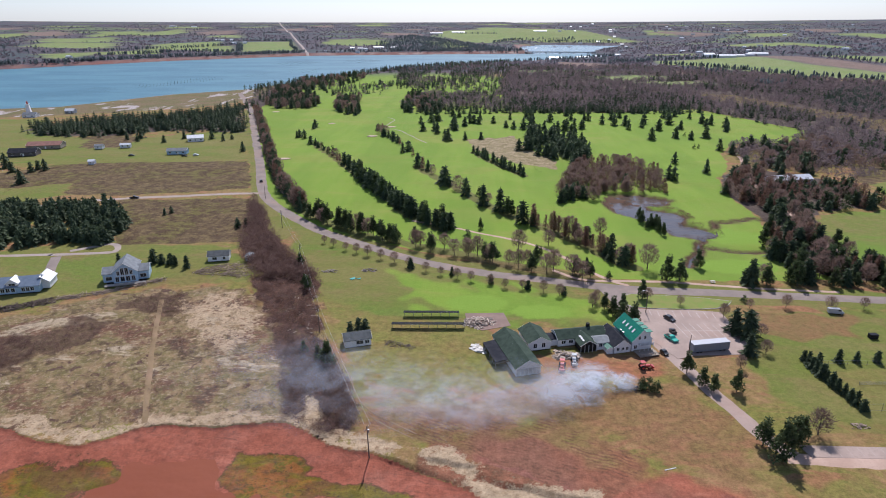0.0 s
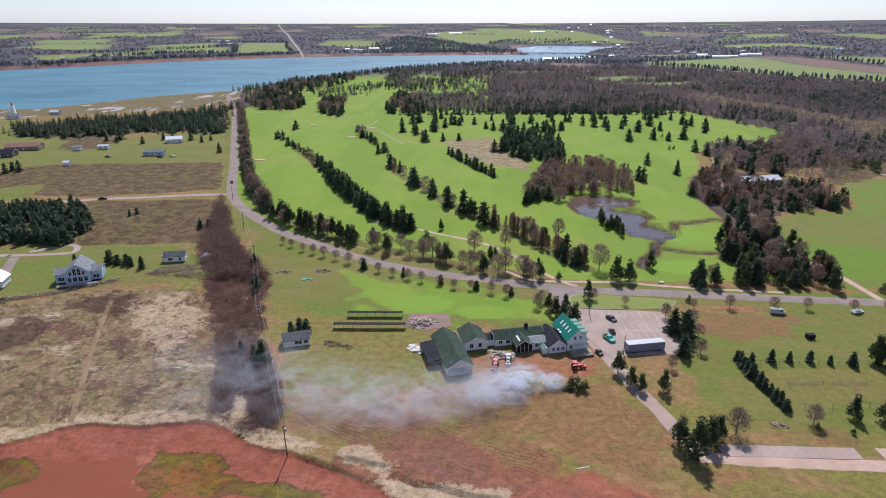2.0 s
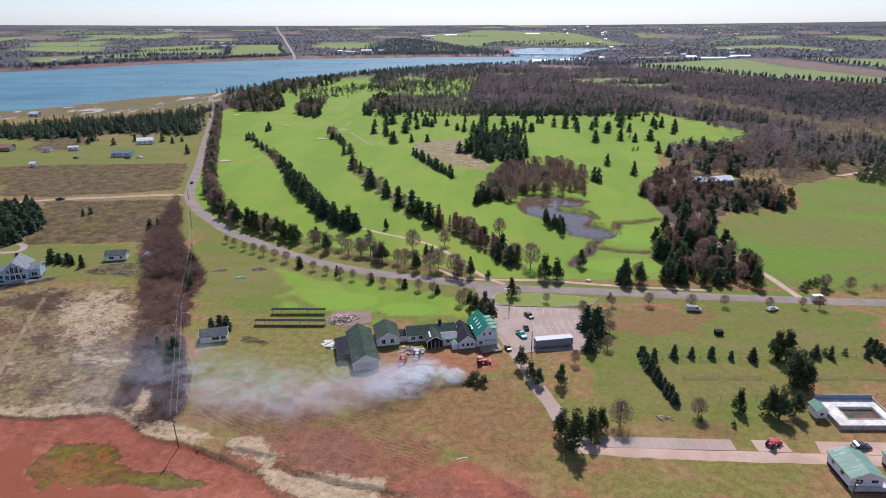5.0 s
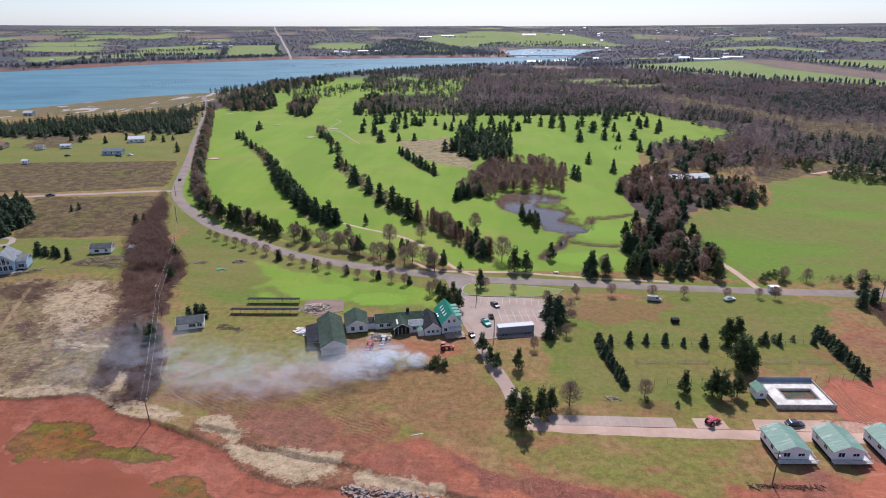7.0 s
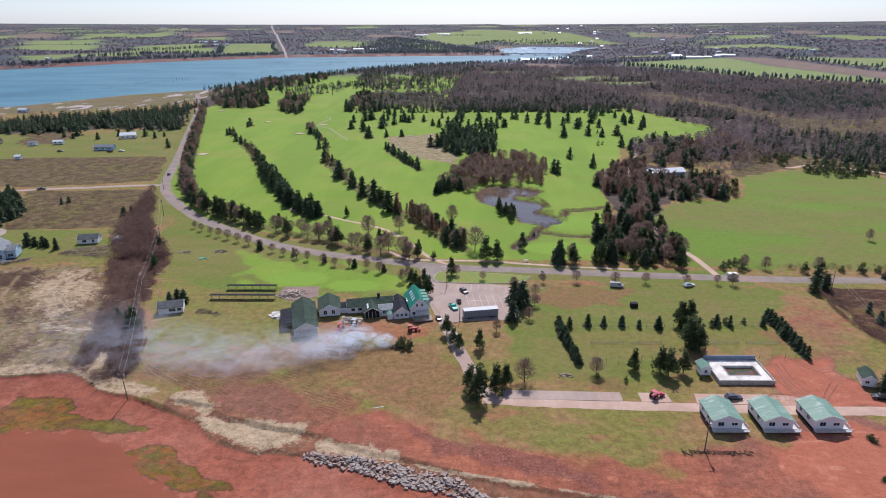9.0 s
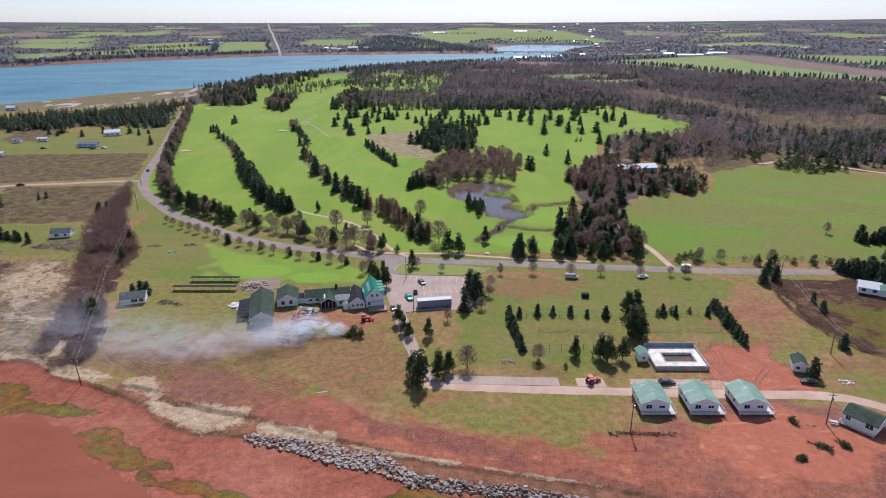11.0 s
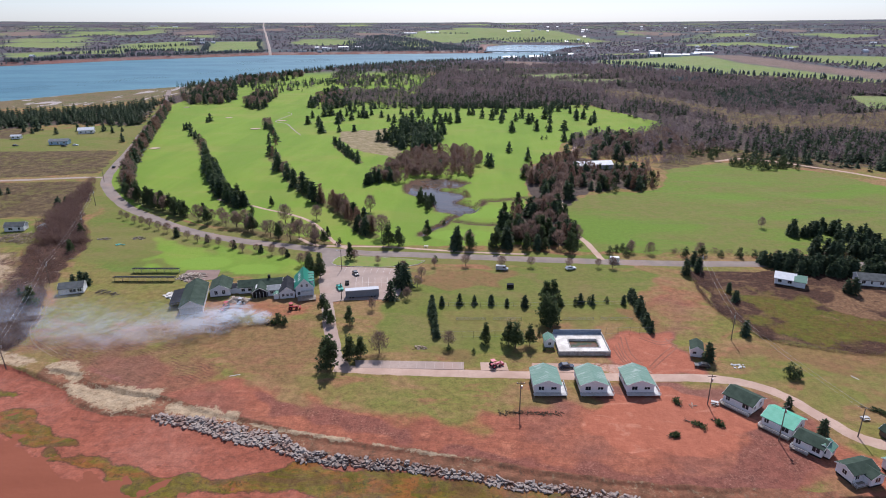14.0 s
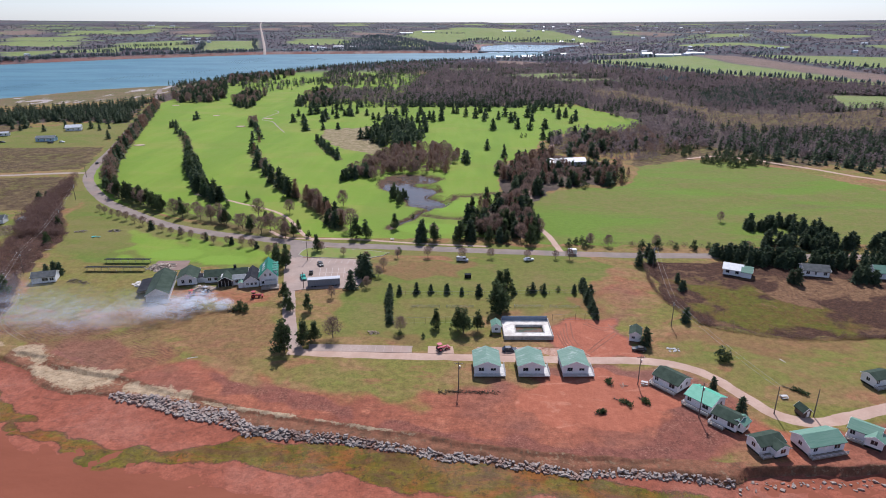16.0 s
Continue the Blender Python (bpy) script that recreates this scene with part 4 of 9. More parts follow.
    # distant farmland: blocks of field and wood
    map_ = n.node("ShaderNodeMapping", Vector=at)
    map_.inputs["Rotation"].default_value = (0, 0, 0.12)
    map_.inputs["Scale"].default_value = (1 / 240, 1 / 150, 0.0)
    vor = n.node("ShaderNodeTexVoronoi", Vector=map_.outputs[0], Scale=1.0, Randomness=0.75)
    vor.distance = "CHEBYCHEV"
    pick = n.node("ShaderNodeSeparateColor", Color=vor.outputs["Color"])
    # violet-blue because distance haze is painted into the wood tones
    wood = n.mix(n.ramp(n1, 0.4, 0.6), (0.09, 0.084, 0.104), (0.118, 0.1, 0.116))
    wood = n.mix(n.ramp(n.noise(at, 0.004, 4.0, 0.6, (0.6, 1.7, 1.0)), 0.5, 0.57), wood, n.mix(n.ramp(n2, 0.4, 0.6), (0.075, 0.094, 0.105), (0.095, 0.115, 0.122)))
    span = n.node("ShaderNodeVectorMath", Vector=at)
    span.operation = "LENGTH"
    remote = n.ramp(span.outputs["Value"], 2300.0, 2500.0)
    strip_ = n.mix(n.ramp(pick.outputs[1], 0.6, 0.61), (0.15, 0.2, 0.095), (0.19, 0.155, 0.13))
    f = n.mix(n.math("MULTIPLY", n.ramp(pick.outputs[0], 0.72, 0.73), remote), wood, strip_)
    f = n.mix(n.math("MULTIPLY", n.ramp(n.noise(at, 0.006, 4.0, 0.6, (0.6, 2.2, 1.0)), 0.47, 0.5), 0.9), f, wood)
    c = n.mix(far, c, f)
    c = n.mix(n.math("MULTIPLY", n.math("MULTIPLY", mud, far), 0.75), c, n.mix(n.ramp(n1, 0.4, 0.6), (0.33, 0.14, 0.105), (0.26, 0.12, 0.09)))
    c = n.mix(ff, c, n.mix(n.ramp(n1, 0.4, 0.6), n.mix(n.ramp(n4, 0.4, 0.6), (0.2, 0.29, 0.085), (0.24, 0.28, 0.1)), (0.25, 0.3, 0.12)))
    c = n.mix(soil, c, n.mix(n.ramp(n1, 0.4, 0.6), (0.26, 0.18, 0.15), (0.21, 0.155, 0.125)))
    c = n.mix(soft(salt, 0.5, n1), c, n.mix(n.ramp(n.noise(at, 0.02, 5.0, 0.6, (1.6, 0.6, 1.0), 0.8), 0.565, 0.6), n.mix(n.ramp(n1, 0.4, 0.6), (0.165, 0.15, 0.062), (0.21, 0.155, 0.088)), (0.47, 0.42, 0.41)))
    grain = n.math("ADD", n.math("MULTIPLY", n.ramp(n7, 0.3, 0.7), 0.32), n.math("MULTIPLY", n.ramp(n.noise(at, 0.45, 5.0, 0.75), 0.35, 0.65), 0.42))
    bri = n.math("ADD", 0.49, n.math("MULTIPLY", grain, 0.74))
    calm = n.mix(n.math("MAXIMUM", n.math("MAXIMUM", golf, green), n.math("MAXIMUM", n.math("MULTIPLY", mud, 0.25), n.math("MULTIPLY", n.math("MAXIMUM", lawn, yard), 0.6))), bri, (0.76, 0.76, 0.76))
    c = n.mix(1.0, c, calm, "MULTIPLY")
    n.colour(c)
    wet = n.math("MULTIPLY", mud, n.ramp(n1, 0.4, 0.6))
    n.rough(n.math("SUBTRACT", 0.95, n.math("MULTIPLY", wet, 0.35)))
    n.bump(n.math("ADD", n3, n.math("MULTIPLY", n2, 2.0)), 0.8, 0.25)
    return n.mat


ground = build_ground()


# ---------------------------------------------------------------- mesh helpers
def mesh_of(name, verts, faces, mat=None, smooth=False):
    me = bpy.data.meshes.new(name)
    me.from_pydata([tuple(map(float, v)) for v in verts], [], [tuple(map(int, f)) for f in faces])
    if mat:
        me.materials.append(mat)
    if smooth:
        me.polygons.foreach_set("use_smooth", np.ones(len(me.polygons), bool))
    me.update()
    return me


def add_box(bm, x0, y0, z0, x1, y1, z1, m=None):
    vs = [bm.verts.new((x, y, z)) for z in (z0, z1) for x, y in ((x0, y0), (x1, y0), (x1, y1), (x0, y1))]
    for f in ((3, 2, 1, 0), (4, 5, 6, 7), (0, 1, 5, 4), (1, 2, 6, 5), (2, 3, 7, 6), (3, 0, 4, 7)):
        bm.faces.new([vs[i] for i in f])
    if m is not None:
        bmesh.ops.transform(bm, matrix=m, verts=vs)
    return vs


def add_tube(bm, a, b, r0, r1, n=8):
    a, b = Vector(a), Vector(b)
    q = (b - a).to_track_quat("Z", "Y")
    rings = []
    for p, r in ((a, r0), (b, r1)):
        rings.append([bm.verts.new(p + q @ Vector((r * math.cos(2 * math.pi * k / n), r * math.sin(2 * math.pi * k / n), 0))) for k in range(n)])
    for k in range(n):
        bm.faces.new((rings[0][k], rings[0][(k + 1) % n], rings[1][(k + 1) % n], rings[1][k]))
    bm.faces.new(rings[0][::-1])
    bm.faces.new(rings[1])


def soften(bm, w):
    bmesh.ops.bevel(bm, geom=list(bm.edges), offset=w, segments=1, affect="EDGES")


def part(name, bm, mat, parent, label=""):
    me = bpy.data.meshes.new(name)
    bm.to_mesh(me)
    bm.free()
    me.materials.append(mat)
    ob = new(name, me)
    ob.parent = parent
    if label:
        tagged(ob, label)
    return ob


def thing(name, label, category, x, y, rz=0.0, z=None, group=""):
    ob = new(name)
    ob.matrix_basis = pose(x, y, gz(x, y) if z is None else z, 0, 0, rz)
    return tagged(ob, label, category, group)


def box_part(name, parent, mat, *b, bevel=0.0, label="", m=None):
    bm = bmesh.new()
    add_box(bm, *b, m)
    if bevel:
        soften(bm, bevel)
    return part(name, bm, mat, parent, label)


def smooth_line(pts, gap):
    """Points every gap metres along a smooth curve through pts."""
    p = [Vector((*a, 0)) for a in pts]
    p = [p[0] * 2 - p[1]] + p + [p[-1] * 2 - p[-2]]
    out = []
    for i in range(1, len(p) - 2):
        n = max(1, int((p[i + 1] - p[i]).length / gap))
        for k in range(n):
            t = k / n
            out.append(0.5 * ((2 * p[i]) + (p[i + 1] - p[i - 1]) * t + (2 * p[i - 1] - 5 * p[i] + 4 * p[i + 1] - p[i + 2]) * t * t + (3 * p[i] - p[i - 1] - 3 * p[i + 1] + p[i + 2]) * t ** 3))
    out.append(p[-2])
    return out


def ribbon(name, pts, width, mat, lift=0.07, gap=3.0, label="", category="road", ragged=0.0):
    line = smooth_line(pts, gap)
    verts, faces, cols = [], [], 5
    for i, p in enumerate(line):
        a, b = line[max(0, i - 1)], line[min(len(line) - 1, i + 1)]
        side = Vector((-(b - a).y, (b - a).x, 0)).normalized()
        for k in range(cols):
            o = (k / (cols - 1) - 0.5) * (width + ragged * random.uniform(-1, 1) * (k in (0, cols - 1)))
            q = p + side * o
            verts.append((q.x, q.y, q.z))
    v = np.array(verts)
    v[:, 2] = ground_z(v[:, 0], v[:, 1]) + lift
    edge = np.arange(len(v)) % cols
    v[(edge == 0) | (edge == cols - 1), 2] -= lift + 0.03
    for i in range(len(line) - 1):
        for k in range(cols - 1):
            a = i * cols + k
            faces.append((a, a + cols, a + cols + 1, a + 1))
    ob = new(name, mesh_of(name, v, faces, mat, True))
    return tagged(ob, label, category, kind="structure")


def slab(name, pts, mat, top=0.12, label="", category="pavement"):
    """A thin paved slab with this outline."""
    bm = bmesh.new()
    up = [bm.verts.new((x, y, top)) for x, y in pts]
    dn = [bm.verts.new((x, y, -0.2)) for x, y in pts]
    n = len(pts)
    f = bm.faces.new(up)
    for i in range(n):
        bm.faces.new((up[i], dn[i], dn[(i + 1) % n], up[(i + 1) % n]))
    bmesh.ops.recalc_face_normals(bm, faces=bm.faces)
    me = bpy.data.meshes.new(name)
    bm.to_mesh(me)
    bm.free()
    me.materials.append(mat)
    return tagged(new(name, me), label, category, kind="structure")


# ---------------------------------------------------------------- water
def water_mat(name, deep, pale, rough, wave, scale, spec=0.5):
    n = Nodes(name, rough, spec)
    at = n.where("World")
    c = n.mix(n.ramp(n.noise(at, 0.004, 6.0, 0.7, (1, 3.5, 1)), 0.38, 0.6), deep, pale)
    n.colour(c)
    n.bump(n.noise(at, scale, 3.0, 0.6), wave, 0.3)
    n.b.inputs["IOR"].default_value = 1.33
    return n.mat


def sheet(name, x0, y0, x1, y1, z, mat, label, category="water"):
    ob = new(name, mesh_of(name, [(x0, y0, z), (x1, y0, z), (x1, y1, z), (x0, y1, z)], [(0, 1, 2, 3)], mat))
    return tagged(ob, label, category, kind="structure")


sheet("water_bay", -4940, 480, 700, 2700, -2.5, water_mat("bay_water", (0.045, 0.14, 0.195), (0.08, 0.2, 0.25), 0.45, 1.0, 0.4, 0.24), "blue bay water ruffled by wind")
sheet("water_inlet", 110, 1960, 700, 2700, -2.42, water_mat("inlet_water", (0.1, 0.17, 0.21), (0.16, 0.23, 0.27), 0.2, 0.3, 0.4, 0.6), "pale calm water of the inlet beyond the bridge")
sheet("water_tide", -690, -590, 690, 150, -2.3, water_mat("tidal_water", (0.205, 0.068, 0.04), (0.25, 0.086, 0.052), 0.4, 0.2, 0.6, 0.06), "still muddy red tidal water", "water")
sheet("water_pond", 62, 236, 168, 378, -0.75, water_mat("pond_water", (0.07, 0.065, 0.06), (0.12, 0.085, 0.06), 0.08, 0.1, 0.8), "dark pond water with brown margins")

# ---------------------------------------------------------------- roads and paving
ribbon("road", [(-330, 900), (-257, 728), (-202, 577), (-154.5, 445.5), (-127, 367), (-106, 331), (-77.5, 297), (-51, 275), (-22, 254.5), (5, 242), (30, 235), (63, 227), (101, 224), (153, 220), (204, 217.5), (251, 218), (330, 219), (500, 224), (800, 250)],
       7.6, ROAD, label="worn grey country road with soft edges", ragged=0.5)
ribbon("road_lane", [(-129, 364), (-165, 358), (-212, 348), (-242, 336), (-262, 311), (-330, 280)], 5, GRAVEL, 0.06, label="narrow pale lane between heath fields", ragged=0.5)
ribbon("road_drive", [(54.8, 226), (56.2, 215), (57.8, 204), (59.6, 194), (64, 178), (69.6, 157), (73.6, 144), (76, 135), (80, 128)], 5.2, LOT, 0.08, label="grey-pink asphalt drive past the clubhouse", ragged=0.4)
ribbon("road_cottages", [(77.5, 127.2), (94, 126), (112, 125.6), (140, 125.2), (165, 125), (191, 125), (205, 119), (212, 107.5), (218, 98), (228, 95.5), (248, 102), (300, 118)], 4.8, PINK_GRAVEL, 0.07, label="pink gravel lane to the cottages", ragged=0.7)
ribbon("road_farm", [(177, 221), (174, 243), (168.6, 264), (168.5, 285), (172, 318), (178, 343), (180, 380), (188, 420), (203, 466), (206, 480)], 3.6, PINK_GRAVEL, 0.06, label="pink dirt track through the trees", category="track", ragged=0.5)
ribbon("path_golf", [(-30, 312), (-1, 297), (33, 274), (55, 239), (64, 230)], 2.4, PINK_GRAVEL, 0.06, label="narrow pale path across the fairways", category="path", ragged=0.3)
ribbon("road_field", [(300, 425), (330, 432), (370, 398), (420, 345), (500, 290)], 4, PINK_GRAVEL, 0.06, label="dirt track along the field's far edge", category="track", ragged=0.5)
ribbon("path_fairway", [(-89, 676), (-79, 655), (-83, 609), (-66, 590), (-52, 560), (-36, 527)], 1.3, GRAVEL, 0.06, label="faint cart path over the far fairways", category="path", ragged=0.5)
ribbon("path_east", [(35.9, 245.2), (47.0, 235.5), (63.6, 234.8), (80.0, 234.3), (96.5, 231.9), (118.0, 228.8), (144.3, 226.7)], 2.2, PINK_GRAVEL, 0.06, label="narrow pale path between road and greens", category="path", ragged=0.4)
ribbon("path_left", [(-300, 245), (-201.0, 255.4), (-188.1, 256.5), (-172.9, 258.8), (-163.2, 261.3), (-165.2, 268.1), (-170.7, 271.4), (-178.3, 266.1), (-184.1, 261.3)], 3.6, GRAVEL, 0.06, label="curving gravel drive to the houses", category="path", ragged=0.3)
ribbon("path_house", [(-185.9, 254.0), (-181.8, 244.9), (-177.0, 235.2)], 5.0, ROAD, 0.07, label="short grey asphalt drive beside the bungalow", category="path", ragged=0.3)
RUT = asphalt("churned_red_soil", (0.21, 0.085, 0.055), (0.29, 0.115, 0.073))
RUTS = [[(169, 150), (168.4, 139), (170.4, 131.5), (173.5, 127)], [(170.6, 150), (170, 139.4), (172, 132)], [(176, 151), (181, 147), (186, 149)], [(175, 149.5), (180.5, 145.3), (184, 146.5)], [(167.5, 146), (167.5, 136.6), (169.6, 130.3)], [(165, 142), (166.4, 133.3), (168.8, 129)], [(173.7, 129.3), (180.2, 137), (185.7, 143.3)], [(173.3, 130.8), (179.4, 138.6), (184.9, 144.6)], [(183.6, 150), (184.5, 146.8), (186.4, 144.7)], [(156, 129.8), (161.3, 133), (166.2, 132), (171, 131)], [(166.2, 144), (166.9, 135), (169.2, 129.6)]]
PATH_W = [(-117, 211), (-102, 173), (-85.5, 135)]
BUNKERS = [(-141.5, 463.5, 4.5), (-88, 559, 4.5), (-77, 612, 4.5), (-222, 712, 4), (-140, 630, 3.5)]
for rut in RUTS:
    ribbon("rut", rut, 0.55, RUT, 0.05, 1.0, "dark churned wheel rut in red soil", "rut", 0.25)
for dx in (0.0, 1.7):
    ribbon("path_wheel_track", [(-43.4 + dx, 171.9), (-36.5 + dx, 159.4), (-33.6 + dx, 150.5), (-28 + dx, 142.4), (-21 + dx * 0.6, 136.1 + dx), (-13.5 + dx * 0.4, 131.2 + dx)], 0.45, asphalt("worn_wheel_track", (0.2, 0.14, 0.08), (0.27, 0.19, 0.11)), 0.05, 3.0, "worn wheel track curving beside the thicket", "path", 0.3)
ribbon("path_field", PATH_W, 2.0, asphalt("trodden_earth", (0.2, 0.14, 0.075), (0.26, 0.18, 0.1)), 0.05, 3.0, "mown earth path through the dry field", "path", 0.5)
SAND = asphalt("bunker_sand", (0.42, 0.32, 0.24), (0.5, 0.4, 0.31))
for bx, by, br in BUNKERS:
    slab("bunker", [(bx + br * math.cos(a * 0.524) * (1 + 0.2 * math.sin(a * 2.1)), by + 0.7 * br * math.sin(a * 0.524)) for a in range(12)], SAND, gz(bx, by) + 0.35, "pale sand bunker beside the fairway", "bunker")
slab("pavement_junction", [(50, 231), (74, 228), (66, 219), (61, 209), (55, 209), (53, 220)], ROAD, 0.1, "asphalt apron where road and drive meet")
lot = slab("pavement_car_park", [(58.5, 209.5), (68, 208.6), (81.5, 208.4), (91.5, 207.2), (93, 190), (91, 177), (72, 175.6), (66, 173.2), (59, 190)], LOT, 0.13, "faded asphalt car park with white bay lines")
VERGE = plain("verge_grass", (0.16, 0.23, 0.045), (0.215, 0.215, 0.065), 0.25, 0.95)
ISLAND = [(58.9, 213), (59.2, 217), (60.4, 220.4), (63, 221.9), (74, 221), (90, 219), (99, 216.6), (96, 212.6), (91, 210.3), (81, 209.2), (68, 209.6), (61.4, 210.6)]
slab("pavement_kerb", [(x + (0.3 if x > 78 else -0.3), y + (0.25 if y > 214 else -0.25)) for x, y in ISLAND], CONCRETE, 0.16, "low worn concrete kerb round a grass island")
slab("verge_island", ISLAND, VERGE, 0.2, "green grass island between road and car park", "verge")
stalls_a = slab("pavement_bays", [(83, 132), (117, 131.9), (117, 127.5), (84, 127.5)], LOT, 0.11, "cracked asphalt parking bays beside the lane")
slab("pavement_pad", [(122, 131.9), (130, 132), (130.6, 127.4), (122.2, 127.4)], PINK_GRAVEL, 0.11, "small pink gravel parking pad")
slab("pavement_cottage_bays", [(138, 132), (156, 132.2), (158, 127.2), (137.3, 127.2)], PINK_GRAVEL, 0.11, "pink gravel bays in front of the cottages")
slab("pavement_base", [(-1, 203), (13, 204), (15, 194), (5, 190), (0, 194)], asphalt("bare_gravel_base", (0.2, 0.14, 0.12), (0.27, 0.19, 0.16)), 0.1, "bare brown gravel base behind the barn")


def bay_line(parent, x0, y0, x1, y1, z, mat=PAINT_LINE):
    m = Vector((x1 - x0, y1 - y0, 0))
    bm = bmesh.new()
    add_box(bm, -0.07, 0, z, 0.07, m.length, z + 0.012, pose(x0, y0, 0, 0, 0, math.degrees(math.atan2(-m.x, m.y))))
    part("bay_line", bm, mat, parent)


for i in range(9):
    bay_line(lot, 66 + 2.75 * i, 203.6 - i * 0.25, 66.2 + 2.75 * i, 208.2 - i * 0.2, 0.132)
for i in range(8):
    bay_line(lot, 73.6 + 2.55 * i, 187.5, 72.2 + 2.55 * i, 197.5, 0.132)
bay_line(lot, 72.6, 192.6, 91.5, 192.6, 0.132)
for i in range(12):
    bay_line(stalls_a, 86 + 2.75 * i, 128, 86 + 2.75 * i, 131.6, 0.112, FADED_LINE)


# ---------------------------------------------------------------- trees
def unit_dirs(n, rng):
    v = rng.normal(size=(n, 3))
    return v / np.linalg.norm(v, axis=1, keepdims=True)


def shards(base, way, length, width, rng):
    """Thin triangles from base points along given ways."""
    n = len(base)
    side = np.cross(way, rng.normal(size=(n, 3)))
    side /= np.linalg.norm(side, axis=1, keepdims=True) + 1e-9
    tip = base + way * length[:, None]
    v = np.stack([base - side * width[:, None], base + side * width[:, None], tip], 1).reshape(-1, 3)
    return v, np.arange(3 * n).reshape(-1, 3)


def join(*bits):
    vs, fs, o = [], [], 0
    for v, f in bits:
        vs.append(v)
        fs.append(np.asarray(f) + o)
        o += len(v)
    return np.concatenate(vs), np.concatenate(fs)


def spruce_crown(h, r, seed, tiers=11, seg=13, sprays=120):
    """Ragged drooping skirts, each a fan of separate boughs."""
    rng = np.random.default_rng(seed)
    bits = []
    for t in range(tiers):
        k = t / (tiers - 1)
        z = h * (0.1 + 0.84 * k)
        rr = r * (1 - k) ** 0.66 * rng.uniform(0.78, 1.16) + 0.2
        n = max(6, int(seg * (1 - 0.45 * k)))
        a = rng.uniform(0, 6.28) + np.arange(n) * 6.283 / n + rng.uniform(-0.2, 0.2, n)
        rad = rr * rng.uniform(0.5, 1.3, n)
        drop = h * 0.1 * rng.uniform(0.6, 1.3, n)
        half = 3.1 / n
        for sgn in (0,):
            top = np.stack([0.05 * np.cos(a), 0.05 * np.sin(a), np.full(n, z + h * 0.09)], -1)
            l = np.stack([rad * 0.72 * np.cos(a - half), rad * 0.72 * np.sin(a - half), z - drop * 0.35], -1)
            q = np.stack([rad * 0.72 * np.cos(a + half), rad * 0.72 * np.sin(a + half), z - drop * 0.35], -1)
            e = np.stack([rad * np.cos(a), rad * np.sin(a), z - drop], -1)
            v = np.stack([top, l, e, q], 1).reshape(-1, 3)
            i = np.arange(n)[:, None] * 4
            bits.append((v, np.concatenate([i + [0, 1, 2], i + [0, 2, 3]])))
    k, a = rng.uniform(0, 0.95, sprays), rng.uniform(0, 6.28, sprays)
    rad = r * (1 - k) ** 0.7 * rng.uniform(0.35, 0.8, sprays)
    p = np.stack([rad * np.cos(a), rad * np.sin(a), h * (0.06 + 0.9 * k)], -1)
    w = np.stack([np.cos(a), np.sin(a), rng.uniform(-0.5, 0.5, sprays)], -1)
    bits.append(shards(p, w, r * rng.uniform(0.25, 0.6, sprays), r * rng.uniform(0.08, 0.2, sprays), rng))
    return join(*bits)


def clump_crown(centres, radii, leaves, size, rng):
    """Clumps of many small leaf triangles."""
    bits = []
    for c, r in zip(centres, radii):
        d = unit_dirs(leaves, rng)
        p = c + d * r * (rng.uniform(0.35, 1.0, leaves)[:, None]) * np.array([1, 1, 0.75])
        w = unit_dirs(leaves, rng) * 0.6 + d
        w /= np.linalg.norm(w, axis=1, keepdims=True)
        bits.append(shards(p, w, rng.uniform(0.7, 1.4, leaves) * size, rng.uniform(0.35, 0.6, leaves) * size, rng))
    return join(*bits)


def pine_crown(h, r, seed, clumps=16, leaves=46, low=0.14):
    """Clumps that widen towards the ground, with a few stray boughs."""
    rng = np.random.default_rng(seed)
    k = rng.uniform(0, 1, clumps) ** 1.25
    a = np.arange(clumps) * 2.4 + rng.uniform(-0.5, 0.5, clumps)
    rad = r * (1.0 - 0.9 * k) * rng.uniform(0.35, 0.95, clumps)
    c = np.stack([rad * np.cos(a), rad * np.sin(a), h * (low + (0.86 - low) * k)], -1)
    c[0] = (0, 0, h * 0.92)
    return clump_crown(c, r * (0.45 - 0.18 * k) * rng.uniform(0.7, 1.2, clumps), leaves, r * 0.18, rng)


def limbs(h, r, seed, count=9, start=0.3):
    """Trunk and main limbs, tapered."""
    rng = np.random.default_rng(seed)
    bm = bmesh.new()
    t = h * 0.017 + 0.05
    add_tube(bm, (0, 0, -0.2), (rng.uniform(-0.02, 0.02) * h, rng.uniform(-0.02, 0.02) * h, h * 0.8), t, t * 0.3, 7)
    ends = []
    for i in range(count):
        z = h * rng.uniform(start, 0.72)
        a = rng.uniform(0, 6.28)
        e = (r * 0.62 * math.cos(a), r * 0.62 * math.sin(a), z + h * rng.uniform(0.1, 0.24))
        add_tube(bm, (0, 0, z), e, t * 0.4, t * 0.14, 5)
        ends.append((z, e))
    return bm, ends


